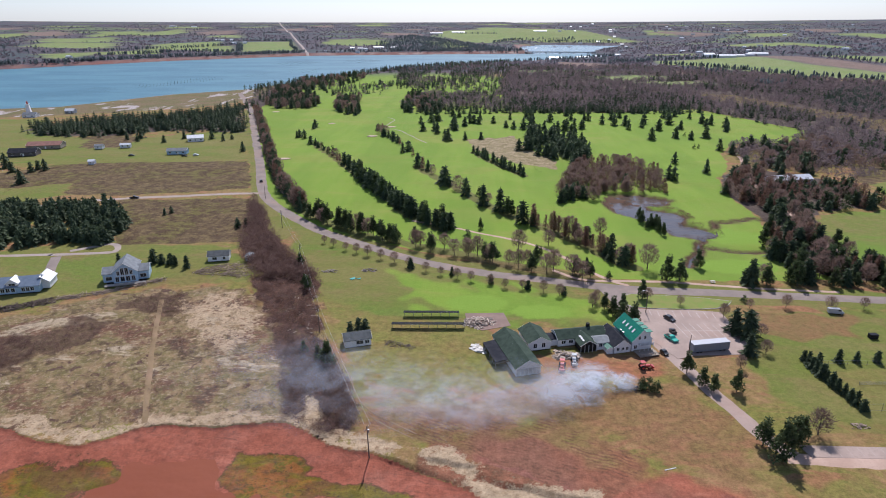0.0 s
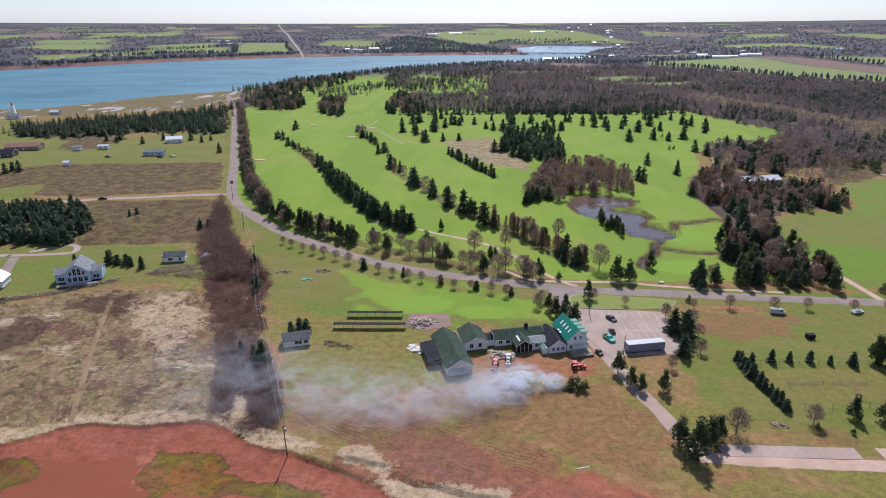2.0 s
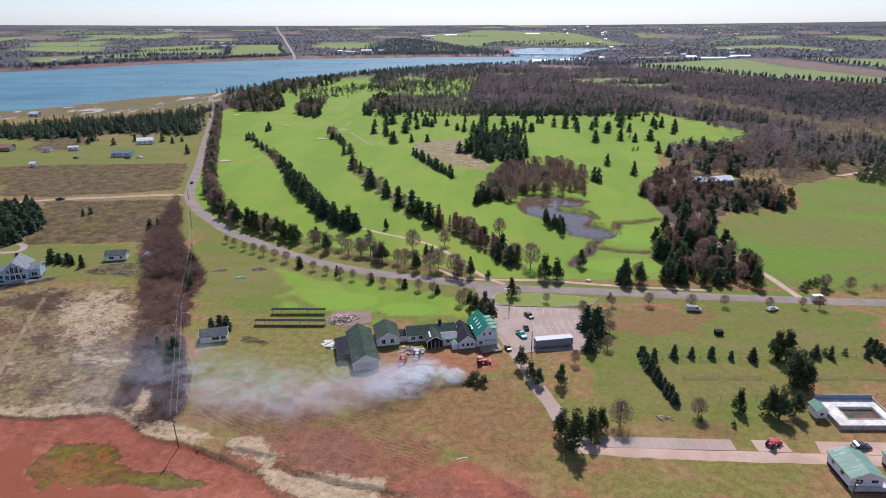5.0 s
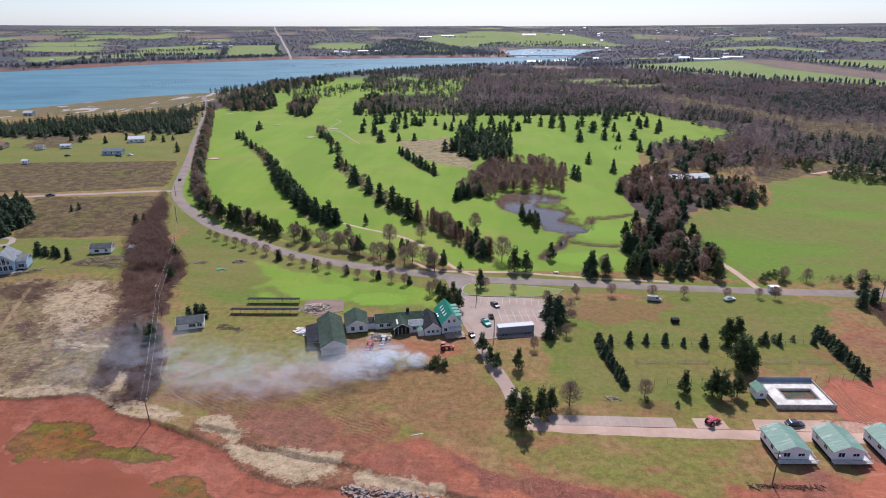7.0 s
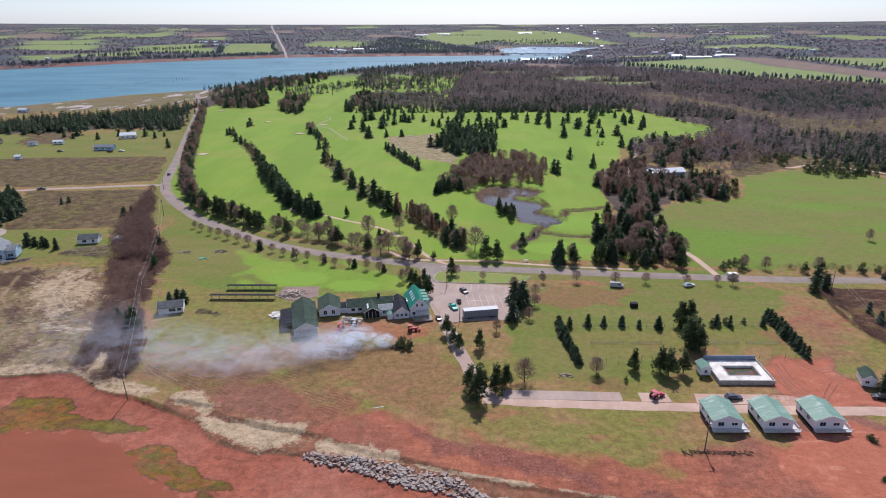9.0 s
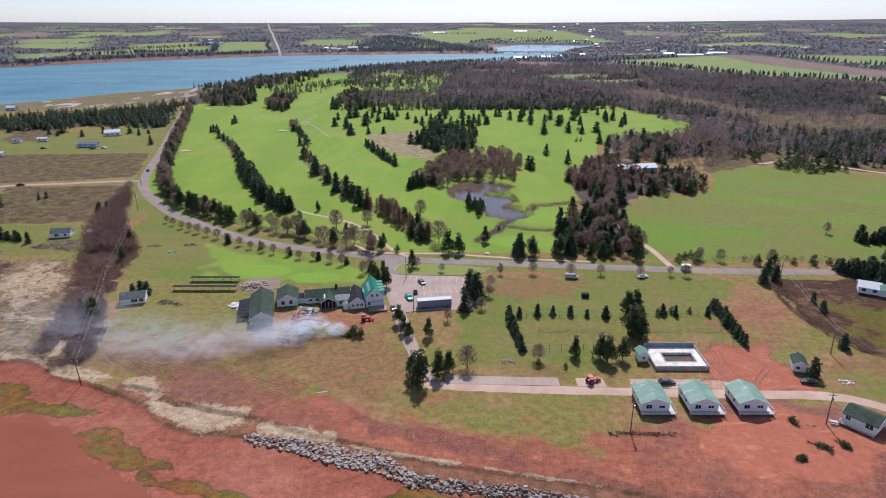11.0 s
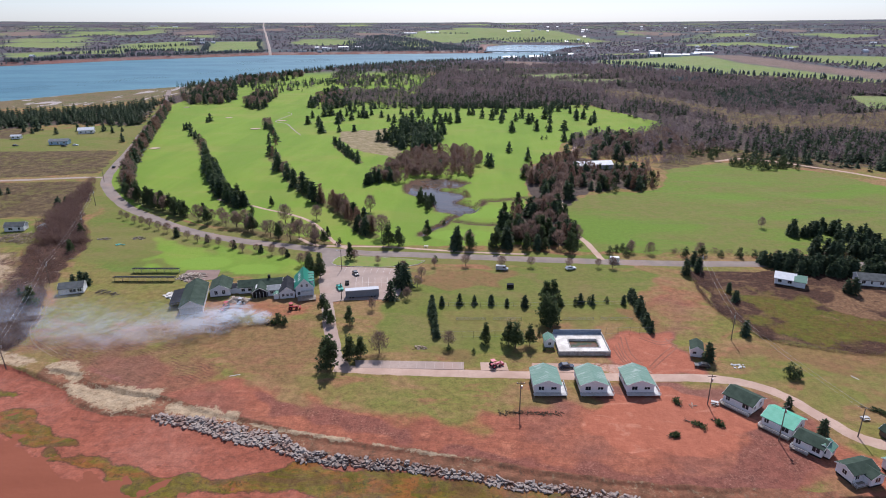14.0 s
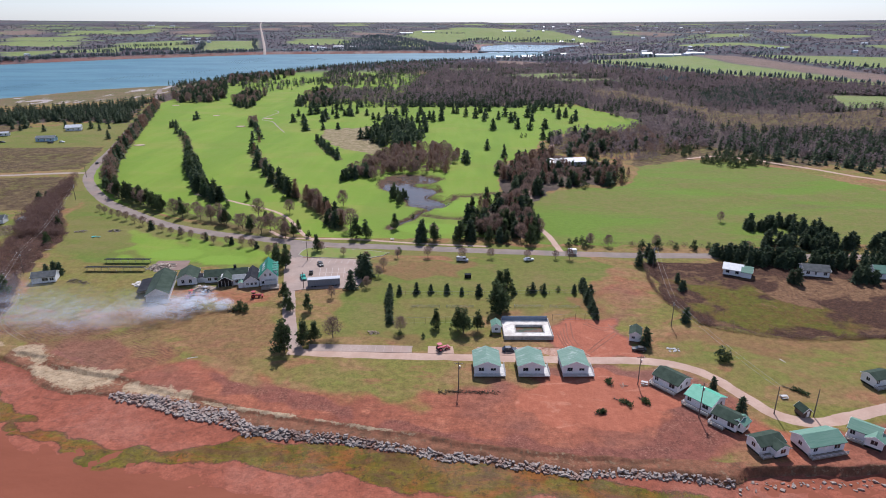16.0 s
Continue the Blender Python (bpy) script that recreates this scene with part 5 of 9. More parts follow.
def bare_crown(h, r, seed, twigs=420, wid=0.022, low=0.3):
    """A haze of fine upward twigs without leaves."""
    rng = np.random.default_rng(seed)
    k = rng.uniform(0, 1, twigs) ** 0.8
    a = rng.uniform(0, 6.28, twigs)
    prof = np.sin(np.pi * (0.15 + 0.8 * k)) ** 0.7
    rad = r * prof * rng.uniform(0.1, 0.95, twigs) ** 0.6
    p = np.stack([rad * np.cos(a), rad * np.sin(a), h * (low + (0.93 - low) * k)], -1)
    w = np.stack([0.7 * np.cos(a), 0.7 * np.sin(a), np.full(twigs, 0.9)], -1) + rng.normal(size=(twigs, 3)) * 0.35
    w /= np.linalg.norm(w, axis=1, keepdims=True)
    return shards(p - w * h * 0.06, w, h * rng.uniform(0.1, 0.2, twigs), h * wid * rng.uniform(0.3, 0.8, twigs), rng)


def tree_kind(name, label, crown, trunk_bm, mat):
    top = thing(name, label, "tree", 0, -400, z=-50)
    part("trunk", trunk_bm, BARK, top)
    ob = new("crown", mesh_of("crown", *crown, mat))
    ob.parent = top
    return top


def stem(h, t):
    bm = bmesh.new()
    add_tube(bm, (0, 0, -0.3), (0, 0, h), t, t * 0.25, 7)
    return bm


def larch_crown(h, r, seed, twigs=520, wid=0.02):
    """A narrow spire of short bare side twigs."""
    rng = np.random.default_rng(seed)
    k, a = rng.uniform(0, 1, twigs) ** 1.2, rng.uniform(0, 6.28, twigs)
    rad = r * (1 - 0.82 * k) * rng.uniform(0.0, 0.75, twigs)
    p = np.stack([rad * np.cos(a), rad * np.sin(a), h * (0.08 + 0.86 * k)], -1)
    w = np.stack([np.cos(a), np.sin(a), rng.uniform(0.2, 1.4, twigs)], -1)
    w /= np.linalg.norm(w, axis=1, keepdims=True)
    return shards(p, w, h * rng.uniform(0.06, 0.14, twigs), h * wid * rng.uniform(0.3, 0.8, twigs), rng)


KINDS = {"larch": [], "spruce": [], "pine": [], "bare": [], "shrub": [], "sapling": []}
for s in range(3):
    KINDS["spruce"].append(tree_kind("spruce", "dark green spruce with ragged drooping boughs", spruce_crown(10, 2.9 + 0.35 * s, 10 + s), stem(9, 0.2), SPRUCE))
for s in range(4):
    bm, _ = limbs(10, 2.5, 30 + s, 8, 0.25)
    KINDS["pine"].append(tree_kind("pine", "dark green pine with a clumpy open crown", pine_crown(10, 2.9, 20 + s, 28, 50, 0.3 if s == 0 else 0.16), bm, PINE))
for s in range(3):
    bm, _ = limbs(10, 4, 40 + s, 14, 0.2)
    KINDS["bare"].append(tree_kind("bare_tree", "leafless brown deciduous tree with fine twigs", bare_crown(10, 3.8, 50 + s, 620, 0.017, 0.22), bm, TWIG))
for s in range(2):
    bm, _ = limbs(10, 4.5, 60 + s, 12, 0.15)
    KINDS["sapling"].append(tree_kind("young_tree", "small leafless roadside tree with reddish twigs", bare_crown(10, 4.2, 70 + s, 520, 0.02, 0.26), bm, TWIG))
for s in range(2):
    bm, _ = limbs(4, 2.2, 80 + s, 6, 0.1)
    KINDS["shrub"].append(tree_kind("shrub", "dark rounded evergreen shrub", pine_crown(4, 2.2, 85 + s, 12, 40), bm, PINE))
for s in range(3):
    KINDS["larch"].append(tree_kind("larch", "bare reddish brown larch with a narrow spire", larch_crown(10, 2.4, 90 + s), stem(9.2, 0.17), LARCH))
USED = []


LATER = {}


def plant(kind, x, y, h, group=""):
    if math.hypot(x - 65, y) > 352 or (x < -160 and kind == "spruce"):
        LATER.setdefault(kind, []).append((x, y, h))
        return
    rng = random.Random(int(x * 131 + y * 17))
    src = KINDS[kind][rng.randrange(len(KINDS[kind]))]
    base = 4 if kind == "shrub" else 10
    s = h / base
    m = pose(x, y, gz(x, y), 0, 0, rng.uniform(0, 360))
    ob = copy_thing(src, m)
    ob.scale = (s * rng.uniform(0.9, 1.15), s * rng.uniform(0.9, 1.15), s)
    if group:
        tagged(ob, group=group)
    USED.append((x, y))
    return ob


def row(kinds, pts, gap, h0, h1, jitter, group, skip=0.0, seed=1):
    rng = random.Random(seed)
    for p in smooth_line(pts, gap):
        if rng.random() < skip:
            continue
        plant(rng.choice(kinds), p.x + rng.uniform(-jitter, jitter), p.y + rng.uniform(-jitter, jitter), rng.uniform(h0, h1), group)


def inside(p, poly):
    return float(sdist(np.array([p[0]]), np.array([p[1]]), poly)[0]) < 0


def fill(poly, count, seed, clear=0.0):
    rng = np.random.default_rng(seed)
    lo, hi = np.min(poly, 0), np.max(poly, 0)
    p = rng.uniform(lo, hi, (count * 6, 2))
    p = p[sdist(p[:, 0], p[:, 1], poly) < -clear]
    return p[:count]


def woods(name, label, pts, hs, protos, mat, seed, category="woods"):
    """Many trees in one object of kind stuff: copies of a few small crowns, each with its own turn and size."""
    rng = np.random.default_rng(seed)
    if len(pts) == 0:
        return
    z = ground_z(pts[:, 0], pts[:, 1])
    vs, fs, o = [], [], 0
    which = rng.integers(0, len(protos), len(pts))
    for k, (v, f) in enumerate(protos):
        i = np.where(which == k)[0]
        if not len(i):
            continue
        a, s = rng.uniform(0, 6.28, len(i)), hs[i] / 10
        c, d, wd = np.cos(a), np.sin(a), s * rng.uniform(0.85, 1.25, len(i))
        X = (v[None, :, 0] * c[:, None] - v[None, :, 1] * d[:, None]) * wd[:, None] + pts[i, 0][:, None]
        Y = (v[None, :, 0] * d[:, None] + v[None, :, 1] * c[:, None]) * wd[:, None] + pts[i, 1][:, None]
        Z = v[None, :, 2] * s[:, None] + z[i][:, None] - 0.15
        vs.append(np.stack([X, Y, Z], -1).reshape(-1, 3))
        fs.append((np.asarray(f)[None] + (np.arange(len(i)) * len(v))[:, None, None]).reshape(-1, 3) + o)
        o += len(i) * len(v)
    vs, fs = np.concatenate(vs), np.concatenate(fs)
    me = bpy.data.meshes.new(name)
    me.vertices.add(len(vs))
    me.vertices.foreach_set("co", vs.ravel())
    me.loops.add(fs.size)
    me.loops.foreach_set("vertex_index", fs.ravel())
    me.polygons.add(len(fs))
    me.polygons.foreach_set("loop_start", np.arange(0, fs.size, 3))
    me.update(calc_edges=True)
    me.materials.append(mat)
    return tagged(new(name, me), label, category, kind="stuff")


def with_stem(crown, t=0.09, top=6.0):
    v = np.array([(-t, 0, -0.2), (t, 0, -0.2), (0, 0, top), (0, -t, -0.2), (0, t, -0.2), (0, 0, top)])
    return join(crown, (v, np.array([(0, 1, 2), (3, 4, 5)])))


MID = {"larch": [with_stem(larch_crown(10, 2.9, 185 + s, 420, 0.03)) for s in range(4)], "spruce": [spruce_crown(10, 2.9 + 0.3 * s, 160 + s, 9, 11, 60) for s in range(4)], "pine": [with_stem(pine_crown(10, 3.1, 170 + s, 20, 30)) for s in range(3)],
       "bare": [with_stem(bare_crown(10, 4.2, 180 + s, 420, 0.026, 0.1)) for s in range(4)], "sapling": [with_stem(bare_crown(10, 4, 190 + s, 150)) for s in range(2)], "shrub": [pine_crown(10, 5.0, 195, 9, 30)]}
LO_SPRUCE = [spruce_crown(10, 3.0, 100 + s, 5, 6, 8) for s in range(4)]
LO_BARE = [bare_crown(10, 4.4, 110 + s, 38, 0.122, 0.05) for s in range(4)]


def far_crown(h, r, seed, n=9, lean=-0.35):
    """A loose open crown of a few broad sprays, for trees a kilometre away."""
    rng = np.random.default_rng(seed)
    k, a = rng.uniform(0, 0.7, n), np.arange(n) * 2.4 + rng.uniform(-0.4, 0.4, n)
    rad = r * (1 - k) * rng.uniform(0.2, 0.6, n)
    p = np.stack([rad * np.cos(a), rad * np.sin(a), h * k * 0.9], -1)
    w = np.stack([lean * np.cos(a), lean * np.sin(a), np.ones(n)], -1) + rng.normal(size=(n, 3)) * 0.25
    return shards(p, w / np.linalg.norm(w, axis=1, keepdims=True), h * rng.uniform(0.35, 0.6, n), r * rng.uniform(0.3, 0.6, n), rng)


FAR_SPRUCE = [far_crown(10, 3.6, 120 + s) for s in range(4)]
# Bare sprays splay flat to catch sun, a shape that imitates haze-pale crowns.
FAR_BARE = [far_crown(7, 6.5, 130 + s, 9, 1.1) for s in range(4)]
BRUSH = [bare_crown(10, 6.4, 140 + s, 64, 0.057, 0.0) for s in range(4)]
TUFT = [bare_crown(10, 9, 150 + s, 26, 0.09, 0.0) for s in range(4)]


# ---------------------------------------------------------------- buildings
def face_pose(face, w, d, u, z):
    """The pose of a fitting on a wall: its own y points out of the wall."""
    if face == "f":
        return pose(u, -d / 2, z, 0, 0, 180)
    if face == "b":
        return pose(-u, d / 2, z, 0, 0, 0)
    if face == "l":
        return pose(-w / 2, -u, z, 0, 0, 90)
    return pose(w / 2, u, z, 0, 0, -90)


def add_window(parent, m, w, h, mat=None, name="window"):
    bm = bmesh.new()
    t = 0.1
    for b in ((-w / 2 - t, 0, -t, w / 2 + t, 0.07, 0), (-w / 2 - t, 0, h, w / 2 + t, 0.07, h + t), (-w / 2 - t, 0, 0, -w / 2, 0.07, h), (w / 2, 0, 0, w / 2 + t, 0.07, h), (-0.03, 0, 0, 0.03, 0.055, h)):
        add_box(bm, *b)
    bm.transform(m)
    win = part(name, bm, mat or TRIM, parent)
    bm = bmesh.new()
    add_box(bm, -w / 2, -0.02, 0, w / 2, 0.03, h, None)
    bm.transform(m)
    part("pane", bm, GLASS, win, "dark reflecting glass")


def add_door(parent, m, w, h, mat):
    bm = bmesh.new()
    add_box(bm, -w / 2, -0.02, 0, w / 2, 0.06, h)
    soften(bm, 0.02)
    bm.transform(m)
    door = part("door", bm, mat, parent)
    bm = bmesh.new()
    add_tube(bm, (w * 0.36, 0.05, h * 0.48), (w * 0.36, 0.13, h * 0.48), 0.035, 0.035, 8)
    bm.transform(m)
    part("handle", bm, STEEL, door)


def gable(parent, w, d, h, rise, wall, roof, ridge="y", over=0.4, base=0.0, at=(0, 0), turn=0.0, hip=False, wall_label="", roof_label=""):
    """Walls with gable ends and a thick overhanging roof; local front is -y. Returns the frame of its own pose."""
    M = pose(at[0], at[1], 0, 0, 0, turn)
    S = M @ (pose(0, 0, 0, 0, 0, 90) if ridge == "x" else Matrix.Identity(4))
    a, b = (w, d) if ridge == "y" else (d, w)
    bm = bmesh.new()
    prof = [(-a / 2, base), (a / 2, base), (a / 2, base + h), (0, base + h + rise), (-a / 2, base + h)]
    ends = [[bm.verts.new((x, y, z)) for x, z in prof] for y in (-b / 2, b / 2)]
    bm.faces.new(ends[0])
    bm.faces.new(ends[1][::-1])
    for i in range(5):
        j = (i + 1) % 5
        bm.faces.new((ends[0][j], ends[0][i], ends[1][i], ends[1][j]))
    bm.transform(S)
    part("wall", bm, wall, parent, wall_label)
    k = rise / (a / 2)
    bm = bmesh.new()
    top = base + h + rise + 0.16
    ez = base + h - over * k + 0.16
    x = a / 2 + over
    prof = [(-x, ez), (0, top), (x, ez), (x, ez - 0.18), (0, top - 0.2), (-x, ez - 0.18)]
    ends = [[bm.verts.new((px, y, z)) for px, z in prof] for y in (-b / 2 - over, b / 2 + over)]
    for e, flip in ((ends[0], 1), (ends[1], -1)):
        bm.faces.new([e[i] for i in (0, 5, 4, 1)][::flip])
        bm.faces.new([e[i] for i in (1, 4, 3, 2)][::flip])
    for i in range(6):
        j = (i + 1) % 6
        bm.faces.new((ends[0][i], ends[0][j], ends[1][j], ends[1][i]))
    bm.transform(S)
    bmesh.ops.recalc_face_normals(bm, faces=bm.faces)
    rf = part("roof", bm, roof, parent, roof_label)
    for sgn in (-1, 1):
        bm = bmesh.new()
        y0 = sgn * (b / 2 + over)
        for sx in (-1, 1):
            q = [bm.verts.new((sx * px, y0 + dy, z)) for dy in (0, sgn * 0.05) for px, z in ((x, ez - 0.22), (0, top - 0.24), (0, top - 0.03), (x, ez - 0.01))]
            for f in ((0, 1, 2, 3), (4, 5, 6, 7), (0, 1, 5, 4), (1, 2, 6, 5), (2, 3, 7, 6), (3, 0, 4, 7)):
                bm.faces.new([q[i] for i in f])
        bmesh.ops.recalc_face_normals(bm, faces=bm.faces)
        bm.transform(S)
        part("fascia", bm, TRIM, rf)
    return M


def fit(parent, M, w, d, base, windows=(), doors=(), door_mat=None):
    for face, u, z, ww, wh in windows:
        add_window(parent, M @ face_pose(face, w, d, u, base + z), ww, wh)
    for face, u, ww, wh in doors:
        add_door(parent, M @ face_pose(face, w, d, u, base), ww, wh, door_mat or TRIM)


def deck(parent, x0, y0, x1, y1, z, rails=("f",), mat=PALE_WOOD, rail_h=0.75):
    bm = bmesh.new()
    add_box(bm, x0, y0, z - 0.22, x1, y1, z)
    d = part("deck", bm, mat, parent, "weathered grey board deck" if mat == WOOD else "pale painted board deck")
    runs = {"f": ((x0, y0), (x1, y0)), "b": ((x0, y1), (x1, y1)), "l": ((x0, y0), (x0, y1)), "r": ((x1, y0), (x1, y1))}
    for r in rails:
        a, b = Vector((*runs[r][0], z)), Vector((*runs[r][1], z))
        n = max(2, int((b - a).length / 1.6))
        for i in range(n + 1):
            p = a.lerp(b, i / n)
            box_part("post", d, PALE_WOOD, p.x - 0.05, p.y - 0.05, z - 0.05, p.x + 0.05, p.y + 0.05, z + rail_h)
        q = b - a
        bm = bmesh.new()
        for zz in (rail_h, rail_h * 0.5):
            add_box(bm, min(a.x, b.x) - 0.06, min(a.y, b.y) - 0.06, z + zz - 0.06, max(a.x, b.x) + 0.06, max(a.y, b.y) + 0.06, z + zz + 0.06)
        part("rail", bm, PALE_WOOD, d)
    for px in (x0 + 0.2, x1 - 0.2):
        for py in (y0 + 0.2, y1 - 0.2):
            box_part("leg", d, WOOD, px - 0.07, py - 0.07, -0.3, px + 0.07, py + 0.07, z - 0.2)
    return d


# Base box whose near black paints the shade under raised floors.
def shade_footing(parent, w, d, base, M=None, mat=DARK):
    bm = bmesh.new()
    add_box(bm, -w / 2 + 0.15, -d / 2 + 0.15, -0.3, w / 2 - 0.15, d / 2 - 0.15, base + 0.02)
    if M:
        bm.transform(M)
    part("shade_footing", bm, mat, parent)


# three alike cottages with a deck along the front and one side
def small_cottage(x, y, rz):
    top = thing("cottage", "white cottage with faded green gable roof and pale deck", "cottage", x, y, rz, group="cottages in a row")
    w, d, base = 7.6, 9.0, 0.85
    shade_footing(top, w, d, base)
    M = gable(top, w, d, 2.5, 1.5, WHITE_WALL, WORN_GLINT_ROOF, "y", 0.35, base)
    fit(top, M, w, d, base, [("f", -1.7, 0.85, 1.5, 1.15), ("f", 1.8, 1.0, 1.5, 0.8), ("l", 1.5, 1.0, 1.2, 1.0), ("l", -2.2, 1.0, 1.0, 0.9), ("r", -2.0, 1.0, 1.2, 1.0), ("b", 1.8, 1.0, 1.2, 1.0)], [("r", 2.2, 0.95, 2.0)])
    deck(top, -w / 2 - 0.1, -d / 2 - 1.3, w / 2 + 1.6, -d / 2 - 0.05, base - 0.05, ("f",))
    deck(top, w / 2 + 0.05, -d / 2 - 0.05, w / 2 + 1.6, d / 2 - 3.5, base - 0.05, ("r",))
    return top


for cx, cy in ((140.5, 119.4), (153.6, 119.8), (166.7, 120.3)):
    small_cottage(cx, cy, 2.0)


def long_cottage(x, y, rz, roof, label, w=10.5, d=7.2, extra=None):
    top = thing("cottage", label, "cottage", x, y, rz, group="cottages along the lane")
    base = 0.6
    shade_footing(top, w, d, base)
    M = gable(top, w, d, 2.35, d * 0.21, WHITE_WALL, roof, "x", 0.35, base)
    fit(top, M, w, d, base, [("f", -w * 0.34, 0.9, 1.1, 1.2), ("f", w * 0.28, 0.8, 1.7, 1.3), ("r", d * 0.18, 0.9, 0.9, 1.1), ("r", -d * 0.25, 0.9, 0.8, 1.1), ("l", 0, 0.9, 1.1, 1.1), ("b", -w * 0.2, 0.9, 1.1, 1.1), ("b", w * 0.26, 0.9, 1.1, 1.1)], [("f", -w * 0.04, 0.95, 2.05)])
    deck(top, -w / 2 - 0.1, -d / 2 - 1.5, w * (0.5 if not extra else 0.1), -d / 2 - 0.05, base - 0.05, ("f", "l"), WOOD)
    if extra:
        ew, ed, ex, ey, emat = extra
        shade_footing(top, ew, ed, base, pose(ex, ey, 0))
        E = gable(top, ew, ed, 2.1, 1.0, WHITE_WALL, emat, "y", 0.3, base, (ex, ey))
        fit(top, E, ew, ed, base, [("f", 0, 0.8, 1.4, 1.2), ("r", 0, 0.9, 1.0, 1.0)])
    return top


long_cottage(193.8, 112.0, -50, DARK_ROOF, "white cottage with dark green shingle roof and front deck", 8.0, 6.6)
long_cottage(200.0, 102.4, -50, TEAL_ROOF, "white cottage with bright teal painted roof and front deck", 7.6, 7.2)
long_cottage(203.0, 93.8, -48, DARK_ROOF, "white cottage with dark roof and a green-roofed porch wing", 6.6, 5.2, (3.4, 3.4, 3.0, 0.2, GREEN_ROOF))
long_cottage(208.2, 84.2, 18, DARK_ROOF, "white cottage with dark roof and a front gable wing", 7.0, 4.6, (3.8, 3.2, 1.4, -2.6, DARK_ROOF))
long_cottage(221.4, 85.4, 15, GREEN_ROOF, "white cottage with green roof and wide front windows", 10.0, 6.2)
long_cottage(235.2, 89.4, -40, GREEN_ROOF, "white cottage with green roof and cross gable", 6.6, 5.4, (3.8, 3.6, 2.6, -2.2, GREEN_ROOF))
long_cottage(253.6, 115.2, 18, DARK_ROOF, "small white cottage with dark roof on the lawn", 6.4, 4.6)


def shed(name, label, x, y, rz, w, d, h, rise, roof, ridge="y", windows=(), doors=(), wall=None):
    top = thing(name, label, "shed", x, y, rz)
    shade_footing(top, w, d, 0.25)
    M = gable(top, w, d, h, rise, wall or WHITE_WALL, roof, ridge, 0.3, 0.25)
    fit(top, M, w, d, 0.25, windows, doors)
    return top


shed("pump_house", "small white pool house with green gable roof", 144.4, 143.6, 3, 3.0, 3.8, 2.4, 1.0, GREEN_ROOF, "y", [("f", 0, 0.9, 0.8, 0.9)], [("f", 0.9, 0.8, 1.9)])
shed("garden_shed", "white shed with dark green gable roof beside a spruce", 190.4, 139.9, -16, 3.6, 5.6, 2.5, 1.1, DARK_ROOF, "y", [("f", -0.6, 1.0, 1.0, 0.8)])
shed("playhouse", "little brown board hut with a dark shingle roof", 224.6, 98.8, 15, 2.5, 3.0, 1.7, 1.0, DARK_ROOF, "y", [], [("f", 0.3, 0.8, 1.7)], plain("brown_stained_boards", (0.1, 0.07, 0.055), (0.16, 0.115, 0.09), 1.5, 0.85, stretch=(8, 8, 1)))
shed("garden_cabin", "white cabin with grey-green roof beside three spruces", -36.4, 180.0, 18, 8.6, 5.6, 2.5, 1.4, SLATE_ROOF, "x", [("f", 0.6, 0.8, 2.2, 1.2), ("f", 3.0, 0.8, 1.4, 1.2), ("l", 1.0, 0.8, 0.9, 1.0)], [("f", -2.8, 0.9, 2.0)])
shed("small_hut", "small white hut with grey roof and side porch", -110.6, 253.2, 12, 9.0, 5.4, 2.5, 1.5, SLATE_ROOF, "x", [("f", -1.6, 0.7, 1.8, 1.2), ("f", 2.4, 0.7, 1.0, 1.2)], [("f", 0.8, 0.9, 2.0)])
shed("tool_shed", "small pale grey shed beside the thicket", -96.5, 252.5, 8, 3.4, 3.4, 2.3, 0.9, GREY_ROOF, "y", [], [("f", 0, 1.2, 1.9)], GREY_WALL)


# club buildings
def club_barn():
    top = thing("barn", "long white barn with dark green roof and open lean-to", "barn", 15.3, 172.4, 16.5)
    w, d = 7.9, 21.4
    shade_footing(top, w, d, 0.2)
    M = gable(top, w, d, 2.75, 2.3, WHITE_WALL, DARK_ROOF, "y", 0.4, 0.2)
    for i in range(6):
        bm = bmesh.new()
        add_box(bm, -0.58, -0.02, 0.15, 0.58, 0.05, 2.3)
        bm.transform(M @ face_pose("f", w, d, -3.15 + 1.26 * i, 0.2))
        part("door_panel", bm, PALE_WOOD, top, "grey-white sliding door panel")
    # lean-to on the west side
    bm = bmesh.new()
    q = [(-w / 2 - 4.4, 2.2), (-w / 2 - 0.1, 2.75), (-w / 2 - 0.1, 2.6), (-w / 2 - 4.4, 2.05)]
    e = [[bm.verts.new((x, y, z)) for x, z in q] for y in (-4.6, 8.2)]
    bm.faces.new(e[0][::-1])
    bm.faces.new(e[1])
    for i in range(4):
        j = (i + 1) % 4
        bm.faces.new((e[0][i], e[0][j], e[1][j], e[1][i]))
    bmesh.ops.recalc_face_normals(bm, faces=bm.faces)
    lean = part("lean_to_roof", bm, BLACK_ROOF, top, "flat black lean-to roof")
    for i in range(5):
        y = -4.4 + 3.1 * i
        box_part("post", lean, WOOD, -w / 2 - 4.3, y, -0.2, -w / 2 - 4.15, y + 0.15, 2.1)
    box_part("beam", lean, WOOD, -w / 2 - 4.4, -4.66, 1.8, -w / 2 - 0.1, -4.52, 2.1)
    box_part("back_wall", top, WOOD, -w / 2 - 4.3, 7.9, -0.2, -w / 2 - 0.02, 8.05, 2.05)


club_barn()


def club_gable():
    top = thing("club_annex", "white gabled annex with dark green roof and two windows", "building", 22.0, 182.0, 14)
    w, d = 7.4, 10.0
    shade_footing(top, w, d, 0.3)
    M = gable(top, w, d, 2.7, 1.9, WHITE_WALL, DARK_ROOF, "y", 0.4, 0.3)
    fit(top, M, w, d, 0.3, [("f", -1.5, 0.8, 1.1, 1.5), ("f", 1.3, 0.8, 1.1, 1.5), ("r", -3, 0.9, 1.2, 1.2)])


